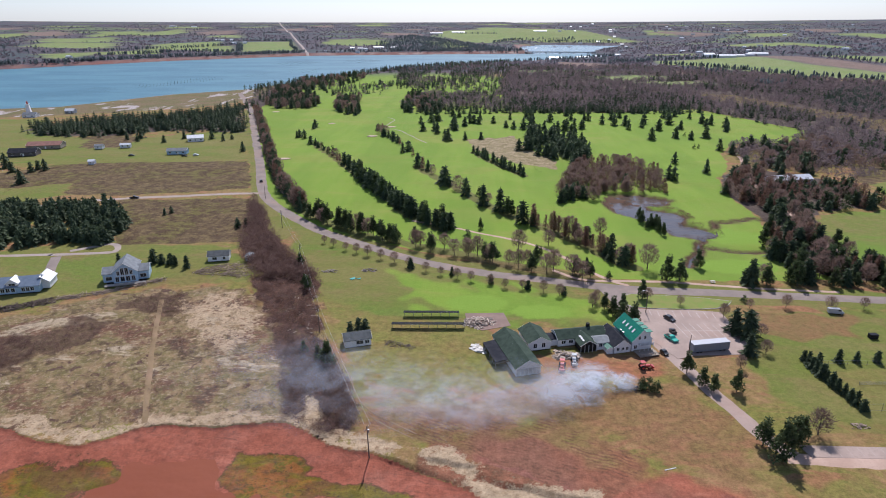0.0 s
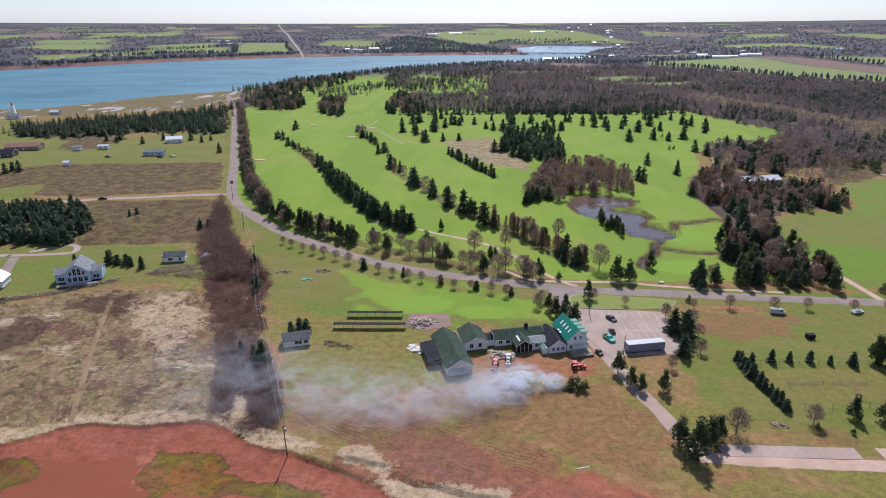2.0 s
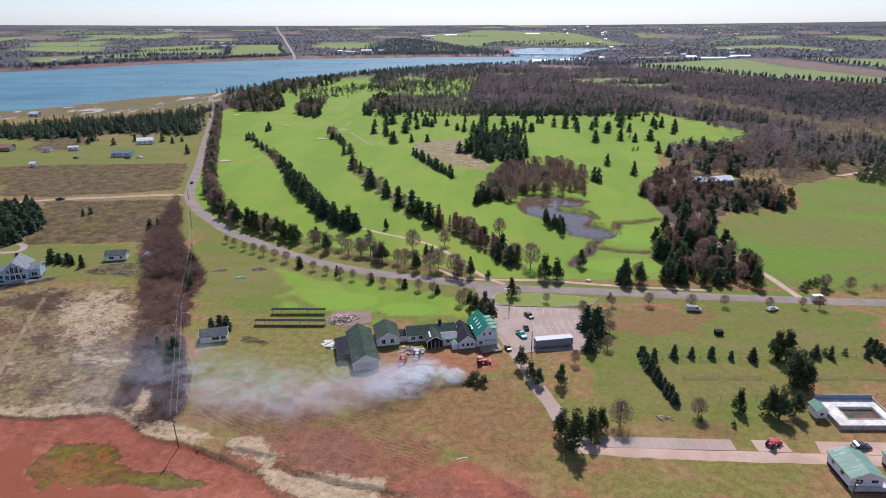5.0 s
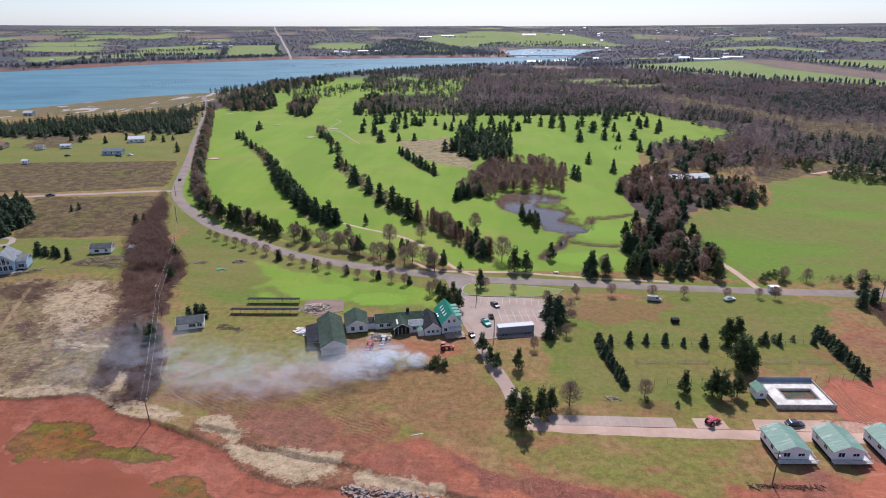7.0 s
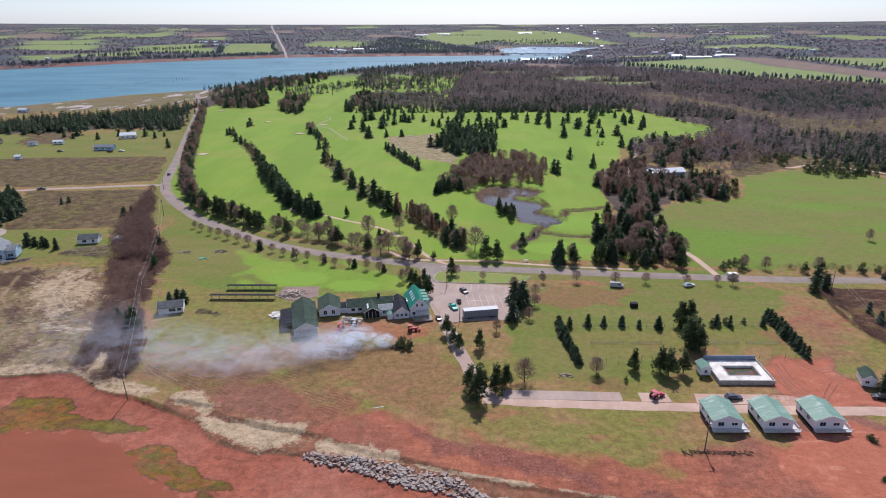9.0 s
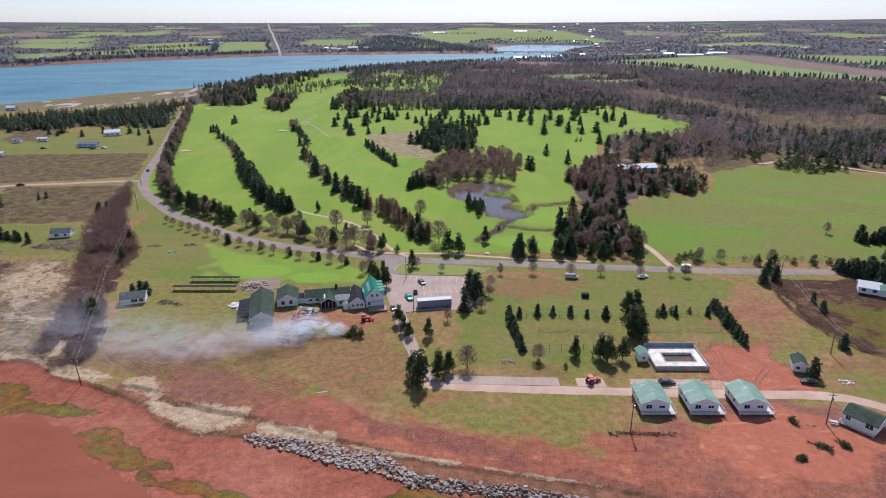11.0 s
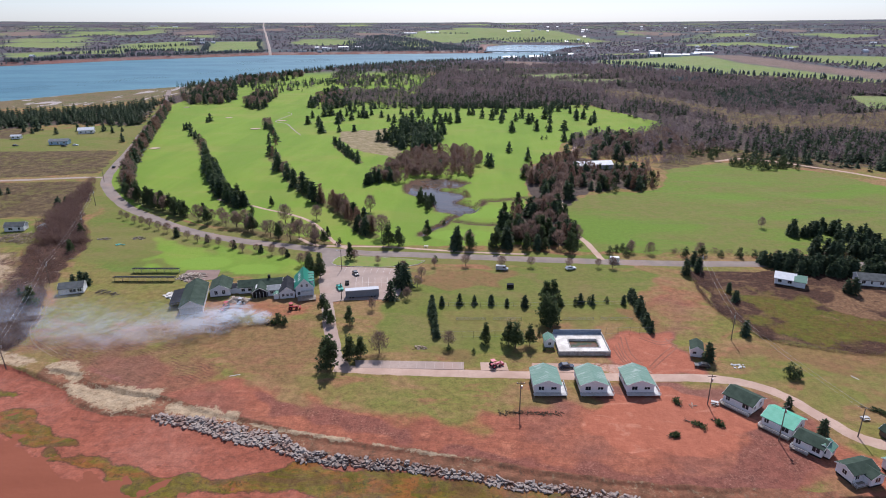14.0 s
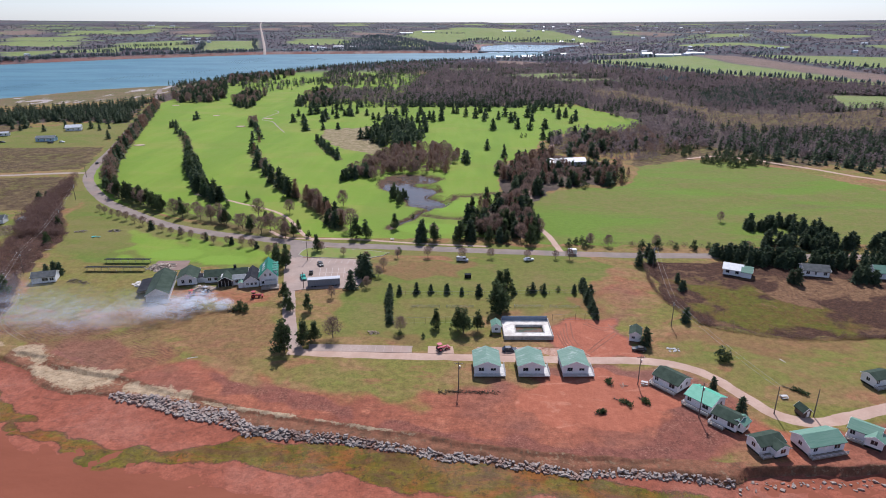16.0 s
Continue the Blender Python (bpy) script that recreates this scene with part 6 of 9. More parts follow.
club_gable()


def clubhouse():
    top = thing("clubhouse", "white clubhouse with dark and emerald green roofs, dormers and deck", "building", 45.0, 182.0, 13)
    inv = top.matrix_basis.inverted()

    def spot(x, y):
        p = inv @ Vector((x, y, 0))
        return p.x, p.y

    # long low wing and link
    W = gable(top, 16.5, 6.6, 2.6, 1.6, WHITE_WALL, DARK_ROOF, "x", 0.35, 0.2, spot(36.7, 184.6))
    shade_footing(top, 16.5, 6.6, 0.2, W)
    fit(top, W, 16.5, 6.6, 0.2, [("f", -6.4, 0.9, 1.3, 1.1), ("f", -3.9, 0.9, 1.3, 1.1), ("b", 2, 0.9, 1.4, 1.1)])
    gable(top, 3.6, 4.4, 2.4, 0.4, WHITE_WALL, BLACK_ROOF, "x", 0.2, -0.1, spot(27.5, 182.6))
    # covered porch pavilion; its near-black walls paint the shade behind the posts
    px, py = spot(38.0, 180.0)
    gable(top, 5.2, 6.4, 2.6, 1.5, DARK, DARK_ROOF, "y", 0.5, 0.0, (px, py), 0, wall_label="near-black wall painting the shade behind the porch posts")
    for i in range(5):
        box_part("porch_post", top, PALE_WOOD, px - 2.7 + 1.3 * i, py - 3.55, -0.2, px - 2.55 + 1.3 * i, py - 3.4, 2.55)
    for i in range(3):
        bm = bmesh.new()
        add_box(bm, -0.3, -0.55, 0.0, 0.3, 0.55, 0.08)
        bm.transform(pose(px - 1.35, py - 1.9 + 1.3 * i, 3.62, 0, -30, 0))
        part("skylight", bm, TRIM, top, "pale skylight in the dark roof")
    # small grey-roofed middle wing
    W = gable(top, 4.6, 5.4, 2.5, 0.7, WHITE_WALL, GREY_ROOF, "x", 0.3, 0.0, spot(43.0, 181.2))
    fit(top, W, 4.6, 5.4, 0.2, [("f", -0.8, 0.9, 1.0, 1.1)], [("f", 1.0, 0.9, 2.0)])
    # black-roofed gable wing
    W = gable(top, 5.6, 11.4, 2.5, 2.1, WHITE_WALL, BLACK_ROOF, "y", 0.35, 0.1, spot(48.0, 182.0), 1)
    fit(top, W, 5.6, 11.4, 0.1, [("f", -1.5, 0.9, 0.8, 1.0), ("f", 0.1, 0.9, 0.8, 1.0), ("f", 1.6, 0.9, 0.8, 1.0)])
    gable(top, 1.9, 3.4, 1.8, 0.6, WHITE_WALL, GREEN_ROOF, "y", 0.2, 0.0, spot(45.0, 177.4))
    # end house with emerald roof
    w, d = 6.8, 12.2
    H = gable(top, w, d, 3.9, 3.5, WHITE_WALL, EMERALD, "y", 0.45, 0.2, spot(54.2, 184.0), 2, roof_label="bright emerald green metal roof")
    shade_footing(top, w, d, 0.25, H)
    fit(top, H, w, d, 0.2, [("f", -1.0, 4.0, 0.7, 1.1), ("f", 0.9, 4.0, 0.7, 1.1), ("f", -2.2, 0.9, 1.0, 1.2), ("r", 3, 0.9, 1.1, 1.2), ("r", -3, 0.9, 1.1, 1.2), ("r", 0, 0.9, 1.1, 1.2)], [("f", -0.4, 0.9, 2.0), ("f", 1.3, 1.4, 2.0)])
    k = math.degrees(math.atan2(3.5, w / 2))
    for i in range(4):
        bm = bmesh.new()
        add_box(bm, -0.7, -0.32, 0.0, 0.7, 0.32, 0.1)
        bm.transform(H @ pose(-1.75, -3.3 + 2.1 * i, 6.03, 0, -k, 0))
        part("skylight", bm, TRIM, top, "white-framed roof window")
    for i in range(4):
        y = -4.2 + 2.6 * i
        bm = bmesh.new()
        add_box(bm, 1.2, y - 0.7, 4.4, 3.5, y + 0.7, 5.9)
        bm.transform(H)
        dm = part("dormer", bm, WHITE_WALL, top)
        bm = bmesh.new()
        add_box(bm, 1.0, y - 0.95, 5.9, 3.9, y + 0.95, 6.05)
        bm.transform(H)
        part("dormer_roof", bm, EMERALD, dm)
    # balcony and ground deck in front
    bal = box_part("balcony", top, PALE_WOOD, -1.4, -d / 2 - 1.5, 2.7, 3.3, -d / 2 - 0.03, 2.84, m=H)
    for i in range(4):
        box_part("post", bal, TRIM, -1.35 + 1.5 * i, -d / 2 - 1.45, -0.2, -1.25 + 1.5 * i, -d / 2 - 1.35, 3.6, m=H)
    box_part("rail", bal, TRIM, -1.4, -d / 2 - 1.5, 3.5, 3.3, -d / 2 - 1.42, 3.6, m=H)
    dk = box_part("deck", top, WOOD, -2.8, -d / 2 - 4.4, 0.35, 4.0, -d / 2 - 0.04, 0.6, m=H)
    for i in range(6):
        box_part("post", dk, WOOD, -2.75 + 1.3 * i, -d / 2 - 4.35, -0.2, -2.63 + 1.3 * i, -d / 2 - 4.23, 1.4, m=H)
    for z in (0.95, 1.35):
        box_part("rail", dk, WOOD, -2.8, -d / 2 - 4.4, z, 4.0, -d / 2 - 4.32, z + 0.1, m=H)
    cx, cy = spot(39.8, 186.0)
    box_part("chimney", top, DARK, cx - 0.5, cy - 0.5, 3.4, cx + 0.5, cy + 0.5, 5.6)
    for vx, vy in ((50.6, 184.5), (50.9, 182.8)):
        vx, vy = spot(vx, vy)
        box_part("vent", top, STEEL, vx - 0.4, vy - 0.4, 2.5, vx + 0.4, vy + 0.4, 4.3)


clubhouse()


# The sides' shade is put into this grey; the roof is paler.
TRAILER_SHADED = plain("trailer_cladding_shaded", (0.2, 0.22, 0.26), (0.27, 0.29, 0.33), 0.8, 0.5, stretch=(8, 8, 1))


def trailer():
    top = thing("storage_trailer", "long grey box trailer parked at the car park's edge", "trailer", 77.6, 179.4, 12)
    bm = bmesh.new()
    add_box(bm, -6.3, -1.4, 0.45, 6.3, 1.4, 3.1)
    soften(bm, 0.06)
    body = part("body", bm, TRAILER_SHADED, top, "ribbed metal body, grey with its shaded side's tone")
    for i in range(20):
        box_part("rib", body, TRAILER_SHADED, -6.1 + 0.63 * i, -1.44, 0.6, -6.02 + 0.63 * i, -1.39, 3.0)
    box_part("roof", top, GREY_WALL, -6.35, -1.45, 3.1, 6.35, 1.45, 3.2, bevel=0.03, label="pale grey roof")
    for x in (-4.6, -3.5, 3.5, 4.6):
        for y in (-1.25, 1.25):
            bm = bmesh.new()
            add_tube(bm, (x, y - 0.13, 0.45), (x, y + 0.13, 0.45), 0.45, 0.45, 14)
            part("wheel", bm, RUBBER, top)


trailer()


# pool
def pool():
    top = thing("swimming_pool", "raised concrete pool with white deck and dark water", "pool", 154.8, 143.8, 2)
    W, D, H = 16.4, 13.0, 1.5
    bm = bmesh.new()
    for b in ((-W / 2, -D / 2, -0.3, W / 2, -D / 2 + 0.25, H), (-W / 2, -D / 2 + 0.25, -0.3, -W / 2 + 0.25, D / 2, H), (W / 2 - 0.25, -D / 2 + 0.25, -0.3, W / 2, D / 2, H)):
        add_box(bm, *b)
    part("wall", bm, CONCRETE, top, "stained grey concrete surround")
    box_part("back_wall", top, plain("blue_grey_boards", (0.16, 0.2, 0.27), (0.24, 0.28, 0.34), 1, 0.8), -W / 2 + 0.25, D / 2 - 0.25, -0.3, W / 2 - 0.25, D / 2, H + 0.9, label="blue-grey board wall")
    a, b = 4.6, 2.6
    cx, cy = 0.9, -0.2
    bm = bmesh.new()
    x0, y0, x1, y1 = -W / 2 + 0.25, -D / 2 + 0.25, W / 2 - 0.25, D / 2 - 0.25
    for q in ((x0, y0, x1, cy - b), (x0, cy + b, x1, y1), (x0, cy - b, cx - a, cy + b), (cx + a, cy - b, x1, cy + b)):
        add_box(bm, q[0], q[1], -0.3, q[2], q[3], 0.95)
    part("pool_deck", bm, WHITE_DECK, top, "sun-bleached white deck")
    for q in ((cx - a - 0.4, cy - b - 0.4, cx + a + 0.4, cy - b), (cx - a - 0.4, cy + b, cx + a + 0.4, cy + b + 0.4), (cx - a - 0.4, cy - b, cx - a, cy + b), (cx + a, cy - b, cx + a + 0.4, cy + b)):
        box_part("coping", top, CONCRETE, q[0], q[1], 0.93, q[2], q[3], 1.03)
    n = Nodes("stale_pool_water", 0.1, 0.5)
    n.colour(n.mix(n.ramp(n.noise(n.where("Object"), 0.35, 3.0), 0.4, 0.6), (0.05, 0.07, 0.03), (0.14, 0.075, 0.04)))
    box_part("water", top, n.mat, cx - a, cy - b, -0.25, cx + a, cy + b, 0.25, label="stale brown-green water")


pool()


# solar rows
def solar_row(x, y, rz, length):
    top = thing("solar_array", "long low row of dark solar panels on posts", "solar array", x, y, rz, group="two solar rows on the lawn")
    n = int(length / 1.05)
    for i in range(n):
        bm = bmesh.new()
        add_box(bm, -0.51, -1.15, 0, 0.51, 1.15, 0.06)
        bm.transform(pose(-length / 2 + 0.53 + i * 1.05, 0, 1.75, -9, 0, 0))
        part("panel", bm, PANEL, top)
    for i in range(int(length / 3) + 1):
        xx = -length / 2 + 0.3 + i * (length - 0.6) / int(length / 3)
        box_part("post", top, STEEL, xx - 0.06, -0.06, -0.2, xx + 0.06, 0.06, 1.5)
    box_part("beam", top, STEEL, -length / 2, -0.95, 1.72, length / 2, -0.87, 1.8)
    box_part("beam", top, STEEL, -length / 2, 0.75, 1.48, length / 2, 0.83, 1.56)


solar_row(-13.5, 191.5, 1.5, 25.5)
solar_row(-13.0, 200.5, 1.5, 20.0)


# houses on the west side
def blue_house():
    top = thing("house", "pale blue two-storey house with tall gable windows", "house", -140.2, 230.5, 20)
    w, d = 9.0, 11.0
    shade_footing(top, w + 6, d - 2, 0.6)
    M = gable(top, w, d, 4.8, 3.4, BLUE_WALL, GREY_ROOF, "y", 0.5, 0.6)
    fit(top, M, w, d, 0.6, [("f", -3.0, 0.6, 1.3, 2.0), ("f", -1.0, 0.6, 1.5, 2.0), ("f", 1.0, 0.6, 1.5, 2.0), ("f", 3.0, 0.6, 1.3, 2.0), ("f", -2.4, 3.3, 1.0, 1.7), ("f", -0.8, 3.3, 1.2, 2.9), ("f", 0.8, 3.3, 1.2, 2.9), ("f", 2.4, 3.3, 1.0, 1.7)])
    for s in (-1, 1):
        G = gable(top, 4.2, 8.0, 3.6, 1.6, BLUE_WALL, GREY_ROOF, "x", 0.35, 0.6, (s * 6.4, 0.5))
        fit(top, G, 4.2, 8.0, 0.6, [("f", 0, 0.8, 2.2, 1.5)])
    deck(top, -7.5, -8.2, 7.5, -5.6, 0.6, ("f",), WOOD)


blue_house()


def bungalow():
    top = thing("house", "pale blue bungalow with blue-grey metal roof and porch windows", "house", -177.0, 218.0, 15)
    shade_footing(top, 16, 9, 0.4)
    M = gable(top, 16.5, 9.0, 2.9, 2.4, BLUE_WALL, BLUE_ROOF, "x", 0.5, 0.4)
    fit(top, M, 16.5, 9, 0.4, [("f", -6.5 + 1.85 * i, 0.7, 1.3, 1.5) for i in range(4)] + [("f", 2.6 + 1.6 * i, 0.7, 1.2, 1.5) for i in range(3)])
    D = gable(top, 4.2, 4.5, 4.2, 1.6, WHITE_WALL, TIN_ROOF, "y", 0.35, 0.4, (-1.0, -2.0))
    fit(top, D, 4.2, 4.5, 0.4, [("f", 0, 3.2, 2.2, 0.9)])
    E = gable(top, 6, 8, 2.9, 2.2, WHITE_WALL, TIN_ROOF, "y", 0.4, 0.4, (8.0, 2.6))


bungalow()


def plain_house(x, y, rz, w, d, h, rise, wall, roof, label, wins=3):
    top = thing("house", label, "house", x, y, rz)
    M = gable(top, w, d, h, rise, wall, roof, "x", 0.4, 0.3)
    shade_footing(top, w, d, 0.3)
    fit(top, M, w, d, 0.3, [("f", -w / 2 + (i + 0.5) * w / wins, 0.9, 1.3, 1.2) for i in range(wins)], [("f", w * 0.06, 1.0, 2.0)])
    return top


BRICK_WALL = plain("dark_clad_wall", (0.09, 0.08, 0.085), (0.14, 0.12, 0.12), 1, 0.8)
plain_house(-239.5, 533.0, 22, 13, 8, 3.2, 2.0, WHITE_WALL, TIN_ROOF, "white house with pale metal roof on a lawn")
plain_house(-231.0, 479.0, 8, 15, 7, 2.8, 1.6, BLUE_WALL, GREY_ROOF, "pale blue bungalow with grey roof")
plain_house(-350.0, 470.0, 12, 20, 10, 2.8, 2.6, BRICK_WALL, BLACK_ROOF, "dark bungalow with brown roof")
plain_house(-352.0, 500.0, 12, 26, 12, 2.8, 2.4, WOOD, plain("rust_red_roof", (0.2, 0.1, 0.08), (0.28, 0.14, 0.11), 0.4, 0.8), "low barn with rust-red roof", 2)
plain_house(-305.0, 497.0, 10, 6, 5, 2.4, 1.2, WHITE_WALL, GREY_ROOF, "small white outbuilding with grey roof", 1)
plain_house(-286.0, 503.0, 10, 8, 4, 2.4, 1.0, WHITE_WALL, TIN_ROOF, "small white mobile home", 2)
plain_house(-278.0, 440.0, 10, 4, 4, 2.3, 1.0, WHITE_WALL, TIN_ROOF, "tiny white well house", 1)
plain_house(-480.0, 668.0, 5, 14, 8, 3, 2.2, WHITE_WALL, GREY_ROOF, "white house near the bay shore", 2)
plain_house(-455.0, 700.0, 5, 10, 7, 3, 2.0, GREY_WALL, TIN_ROOF, "grey cottage near the bay shore", 2)
annexed = plain_house(244.8, 197.7, -26, 7.0, 6.4, 2.5, 1.6, WHITE_WALL, TIN_ROOF, "white bungalow with half pale, half green roof beside spruces", 2)
gable(annexed, 3.8, 6.8, 2.4, 1.5, WHITE_WALL, GREEN_ROOF, "x", 0.35, 0.3, (5.3, -0.3), wall_label="white annex wall", roof_label="green annex roof")
plain_house(278.0, 198.0, -12, 9.6, 7, 2.5, 1.6, WHITE_WALL, SLATE_ROOF, "white bungalow with grey roof among spruces", 3)
plain_house(306.0, 196.0, -10, 11, 7, 2.6, 2.0, WHITE_WALL, GREEN_ROOF, "white house with green roof among spruces", 3)
plain_house(205.0, 398.0, 12, 27, 9, 3.0, 2.0, GREY_WALL, TIN_ROOF, "long farm shed with pale metal roof in the woods", 4)


def lighthouse():
    top = thing("lighthouse", "white square tapered lighthouse with red lantern", "lighthouse", -497, 690, 15)
    bm = bmesh.new()
    v = [bm.verts.new((sx * r, sy * r, z)) for r, z in ((2.6, -0.3), (1.4, 11.0)) for sx, sy in ((-1, -1), (1, -1), (1, 1), (-1, 1))]
    for f in ((3, 2, 1, 0), (4, 5, 6, 7), (0, 1, 5, 4), (1, 2, 6, 5), (2, 3, 7, 6), (3, 0, 4, 7)):
        bm.faces.new([v[i] for i in f])
    part("tower", bm, WHITE_WALL, top)
    bm = bmesh.new()
    add_box(bm, -1.9, -1.9, 11, 1.9, 1.9, 11.3)
    part("gallery", bm, TRIM, top)
    bm = bmesh.new()
    add_tube(bm, (0, 0, 11.3), (0, 0, 13.2), 1.1, 1.1, 8)
    add_tube(bm, (0, 0, 13.2), (0, 0, 14.4), 1.3, 0.1, 8)
    part("lantern", bm, paint("lantern_red", (0.45, 0.05, 0.04)), top, "red lantern room")


lighthouse()


# ---------------------------------------------------------------- planting
row(["larch", "larch", "spruce", "bare", "spruce"], [(-240, 700), (-198, 590), (-146, 448), (-121, 384), (-101, 345), (-92, 328)], 2.7, 8, 12.5, 1.9, "hedgerow beside the road", seed=1)
row(["pine", "pine", "bare"], [(-86, 318), (-60, 294), (-34, 278)], 3.0, 8.5, 11.5, 2.4, "pines beside the road", seed=2)
row(["pine", "pine", "bare", "sapling"], [(-34, 278), (-4, 262), (22, 249), (50, 236)], 3.3, 6.5, 10.5, 3.6, "trees beside the road", 0.1, seed=3)
row(["sapling"], [(-69, 276), (-57, 266), (-32, 252.5), (-11, 238), (9, 229.5), (36, 220)], 7.0, 3.8, 5.2, 0.8, "young roadside trees", seed=4)
row(["spruce"], [(-24, 246), (10, 230), (38, 221)], 14, 3.5, 5.5, 1.2, "young spruces by the lawn", seed=14)
row(["spruce", "spruce", "pine"], [(-72, 404), (-62, 379), (-48, 352), (-30, 318), (-12, 297)], 4.6, 9, 13.5, 1.8, "dense spruce row between fairways", seed=5)
row(["spruce", "spruce", "pine"], [(-62, 390), (-24, 314), (-8, 300)], 6, 7, 10, 1.5, "dense spruce row between fairways", seed=15)
row(["larch", "bare", "spruce", "shrub"], [(-131, 522), (-118, 498), (-104, 470), (-93, 448)], 5.0, 4, 7.5, 2.0, "low mixed trees between fairways", seed=16)
for x, y, h in ((-155, 552, 7), (-153, 554, 8), (-147, 548, 9), (-135, 521, 8), (-131, 522, 6), (-151, 598, 6), (-151, 606, 9), (-91, 444, 10), (-85, 431, 11), (-79, 417, 11), (-74, 406, 13), (-62, 379, 14), (-52, 359, 13)):
    plant("spruce", x, y, h, "dense spruce row between fairways")
for kind, x, y, h in (("spruce", -53, 488, 9), ("spruce", -49, 494, 9), ("larch", -59, 522, 6), ("larch", -44, 478, 6), ("spruce", -37, 439, 11), ("larch", -33, 433, 9), ("spruce", -29, 428, 9), ("bare", -25, 419, 7), ("spruce", -15, 386, 14), ("spruce", -17, 391, 10), ("bare", -7, 376, 10), ("spruce", -2, 362, 12), ("spruce", 8, 341, 13), ("pine", 6, 351, 9), ("bare", 11, 345, 7), ("spruce", 17, 329, 14), ("pine", 21, 325, 10), ("pine", 23, 322, 9), ("spruce", 28, 309, 13), ("larch", 26, 320, 6), ("larch", 33, 306, 12)):
    plant(kind, x, y, h, "trees between fairways")
row(["spruce", "larch", "bare"], [(-88, 600), (-77, 560), (-62, 530)], 7, 6, 10, 2.5, "trees between fairways", seed=6)
for x, y, h in ((-30, 576, 11), (-19, 540, 12), (-22, 547, 10), (-16, 600, 11), (-15, 644, 9), (-4, 546, 8), (0, 634, 8), (4, 635, 9), (10, 548, 7), (24, 638, 8), (35, 609, 8), (42, 601, 9), (56, 586, 12), (64, 637, 10), (71, 601, 9), (83, 595, 10), (89, 595, 11), (94, 612, 10), (93, 555, 10), (108, 602, 9), (-88, 591, 7), (-77, 559, 8)):
    plant("spruce", x, y, h, "scattered golf course spruces")
row(["larch", "larch", "bare", "larch", "spruce"], [(34, 306), (44, 294), (56, 276), (70, 250)], 2.0, 7, 11.5, 3.0, "bare trees between fairways", seed=7)
row(["spruce"], [(4, 488), (20, 450), (37, 414)], 6.5, 6, 9, 1.2, "spruces beside the rough", seed=8)
for x, y in fill([(38, 500), (56, 580), (98, 535), (92, 458), (76, 442)], 80, 21):
    plant("spruce", x, y, random.uniform(9, 13), "spruce stand on the golf course")
for x, y in fill([(54, 366), (75, 440), (112, 462), (130, 420), (120, 369), (100, 371), (84, 369), (73, 350)], 190, 22):
    plant(random.choice(["bare", "bare", "bare", "larch"]), x, y, random.uniform(6, 9), "bare wood beside the pond")
for x, y in fill([(50, 345), (54, 372), (72, 372), (74, 350)], 10, 23):
    plant("spruce", x, y, random.uniform(7, 10), "spruces beside the pond")
for x, y in fill([(86, 308), (91, 322), (99, 309), (97, 290)], 15, 24):
    plant("pine", x, y, random.uniform(5, 7), "spruces beside the pond")
for x, y in fill([(146, 238), (131, 262), (138, 285), (156, 312), (172, 340), (178, 320), (172, 290), (170, 240)], 62, 25):
    plant(random.choice(["spruce", "spruce", "larch", "bare", "pine"]), x, y, random.uniform(7, 12), "trees along the farm track")
for x, y in fill([(154, 372), (174, 415), (199, 424), (190, 397), (206, 386), (188, 336), (164, 333), (156, 340)], 90, 26):
    plant(random.choice(["bare", "larch", "larch", "spruce"]), x, y, random.uniform(7, 11), "mixed wood by the farm shed")
for x, y in fill([(212, 455), (236, 500), (262, 500), (250, 455), (232, 420), (207, 421)], 60, 27):
    plant(random.choice(["spruce", "spruce", "bare"]), x, y, random.uniform(8, 12), "spruce wood behind the farm shed")
for x, y in fill([(190, 336), (206, 385), (228, 396), (250, 384), (231, 342), (204, 336)], 70, 29):
    plant(random.choice(["spruce", "bare", "larch", "pine"]), x, y, random.uniform(6, 10), "mixed wood by the farm shed")
for x, y in fill([(238, 470), (300, 560), (330, 500), (300, 440), (262, 440)], 46, 30):
    plant(random.choice(["bare", "spruce"]), x, y, random.uniform(5, 9), "trees at the field's far edge")
for x, y in np.concatenate([fill([(295, 477), (319, 465), (305, 431), (287, 436)], 26, 31), fill([(305, 414), (335, 448), (355, 415), (344, 390), (316, 388)], 60, 32)]):
    plant("shrub", x, y, random.uniform(3, 6), "evergreen scrub at the field's far edge")
SCATTER = [(-60, 560), (-40, 690), (120, 690), (240, 690), (250, 560), (190, 540), (90, 600), (40, 580)]
for x, y in fill(SCATTER, 42, 28):
    plant("spruce", x, y, random.uniform(8, 13), "scattered golf course spruces")
for x, y in ((51, 600), (59, 611), (78, 582), (92, 573), (106, 601), (132, 633), (151, 602), (166, 612), (183, 612), (198, 633), (200, 602), (158, 547), (208, 557), (246, 613), (241, 518), (230, 517), (200, 503), (207, 496), (212, 489), (204, 488), (192, 435), (162, 424), (132, 408), (134, 404)):
    plant("spruce", x, y, random.uniform(9, 12.5), "scattered golf course spruces")
for x, y, h in ((192, 565, 4), (197, 566, 3.5), (182, 509, 4), (186, 511, 3.5), (32, 262, 4.5), (-14, 300, 4)):
    plant("shrub", x, y, h, "low bushes on the fairway")
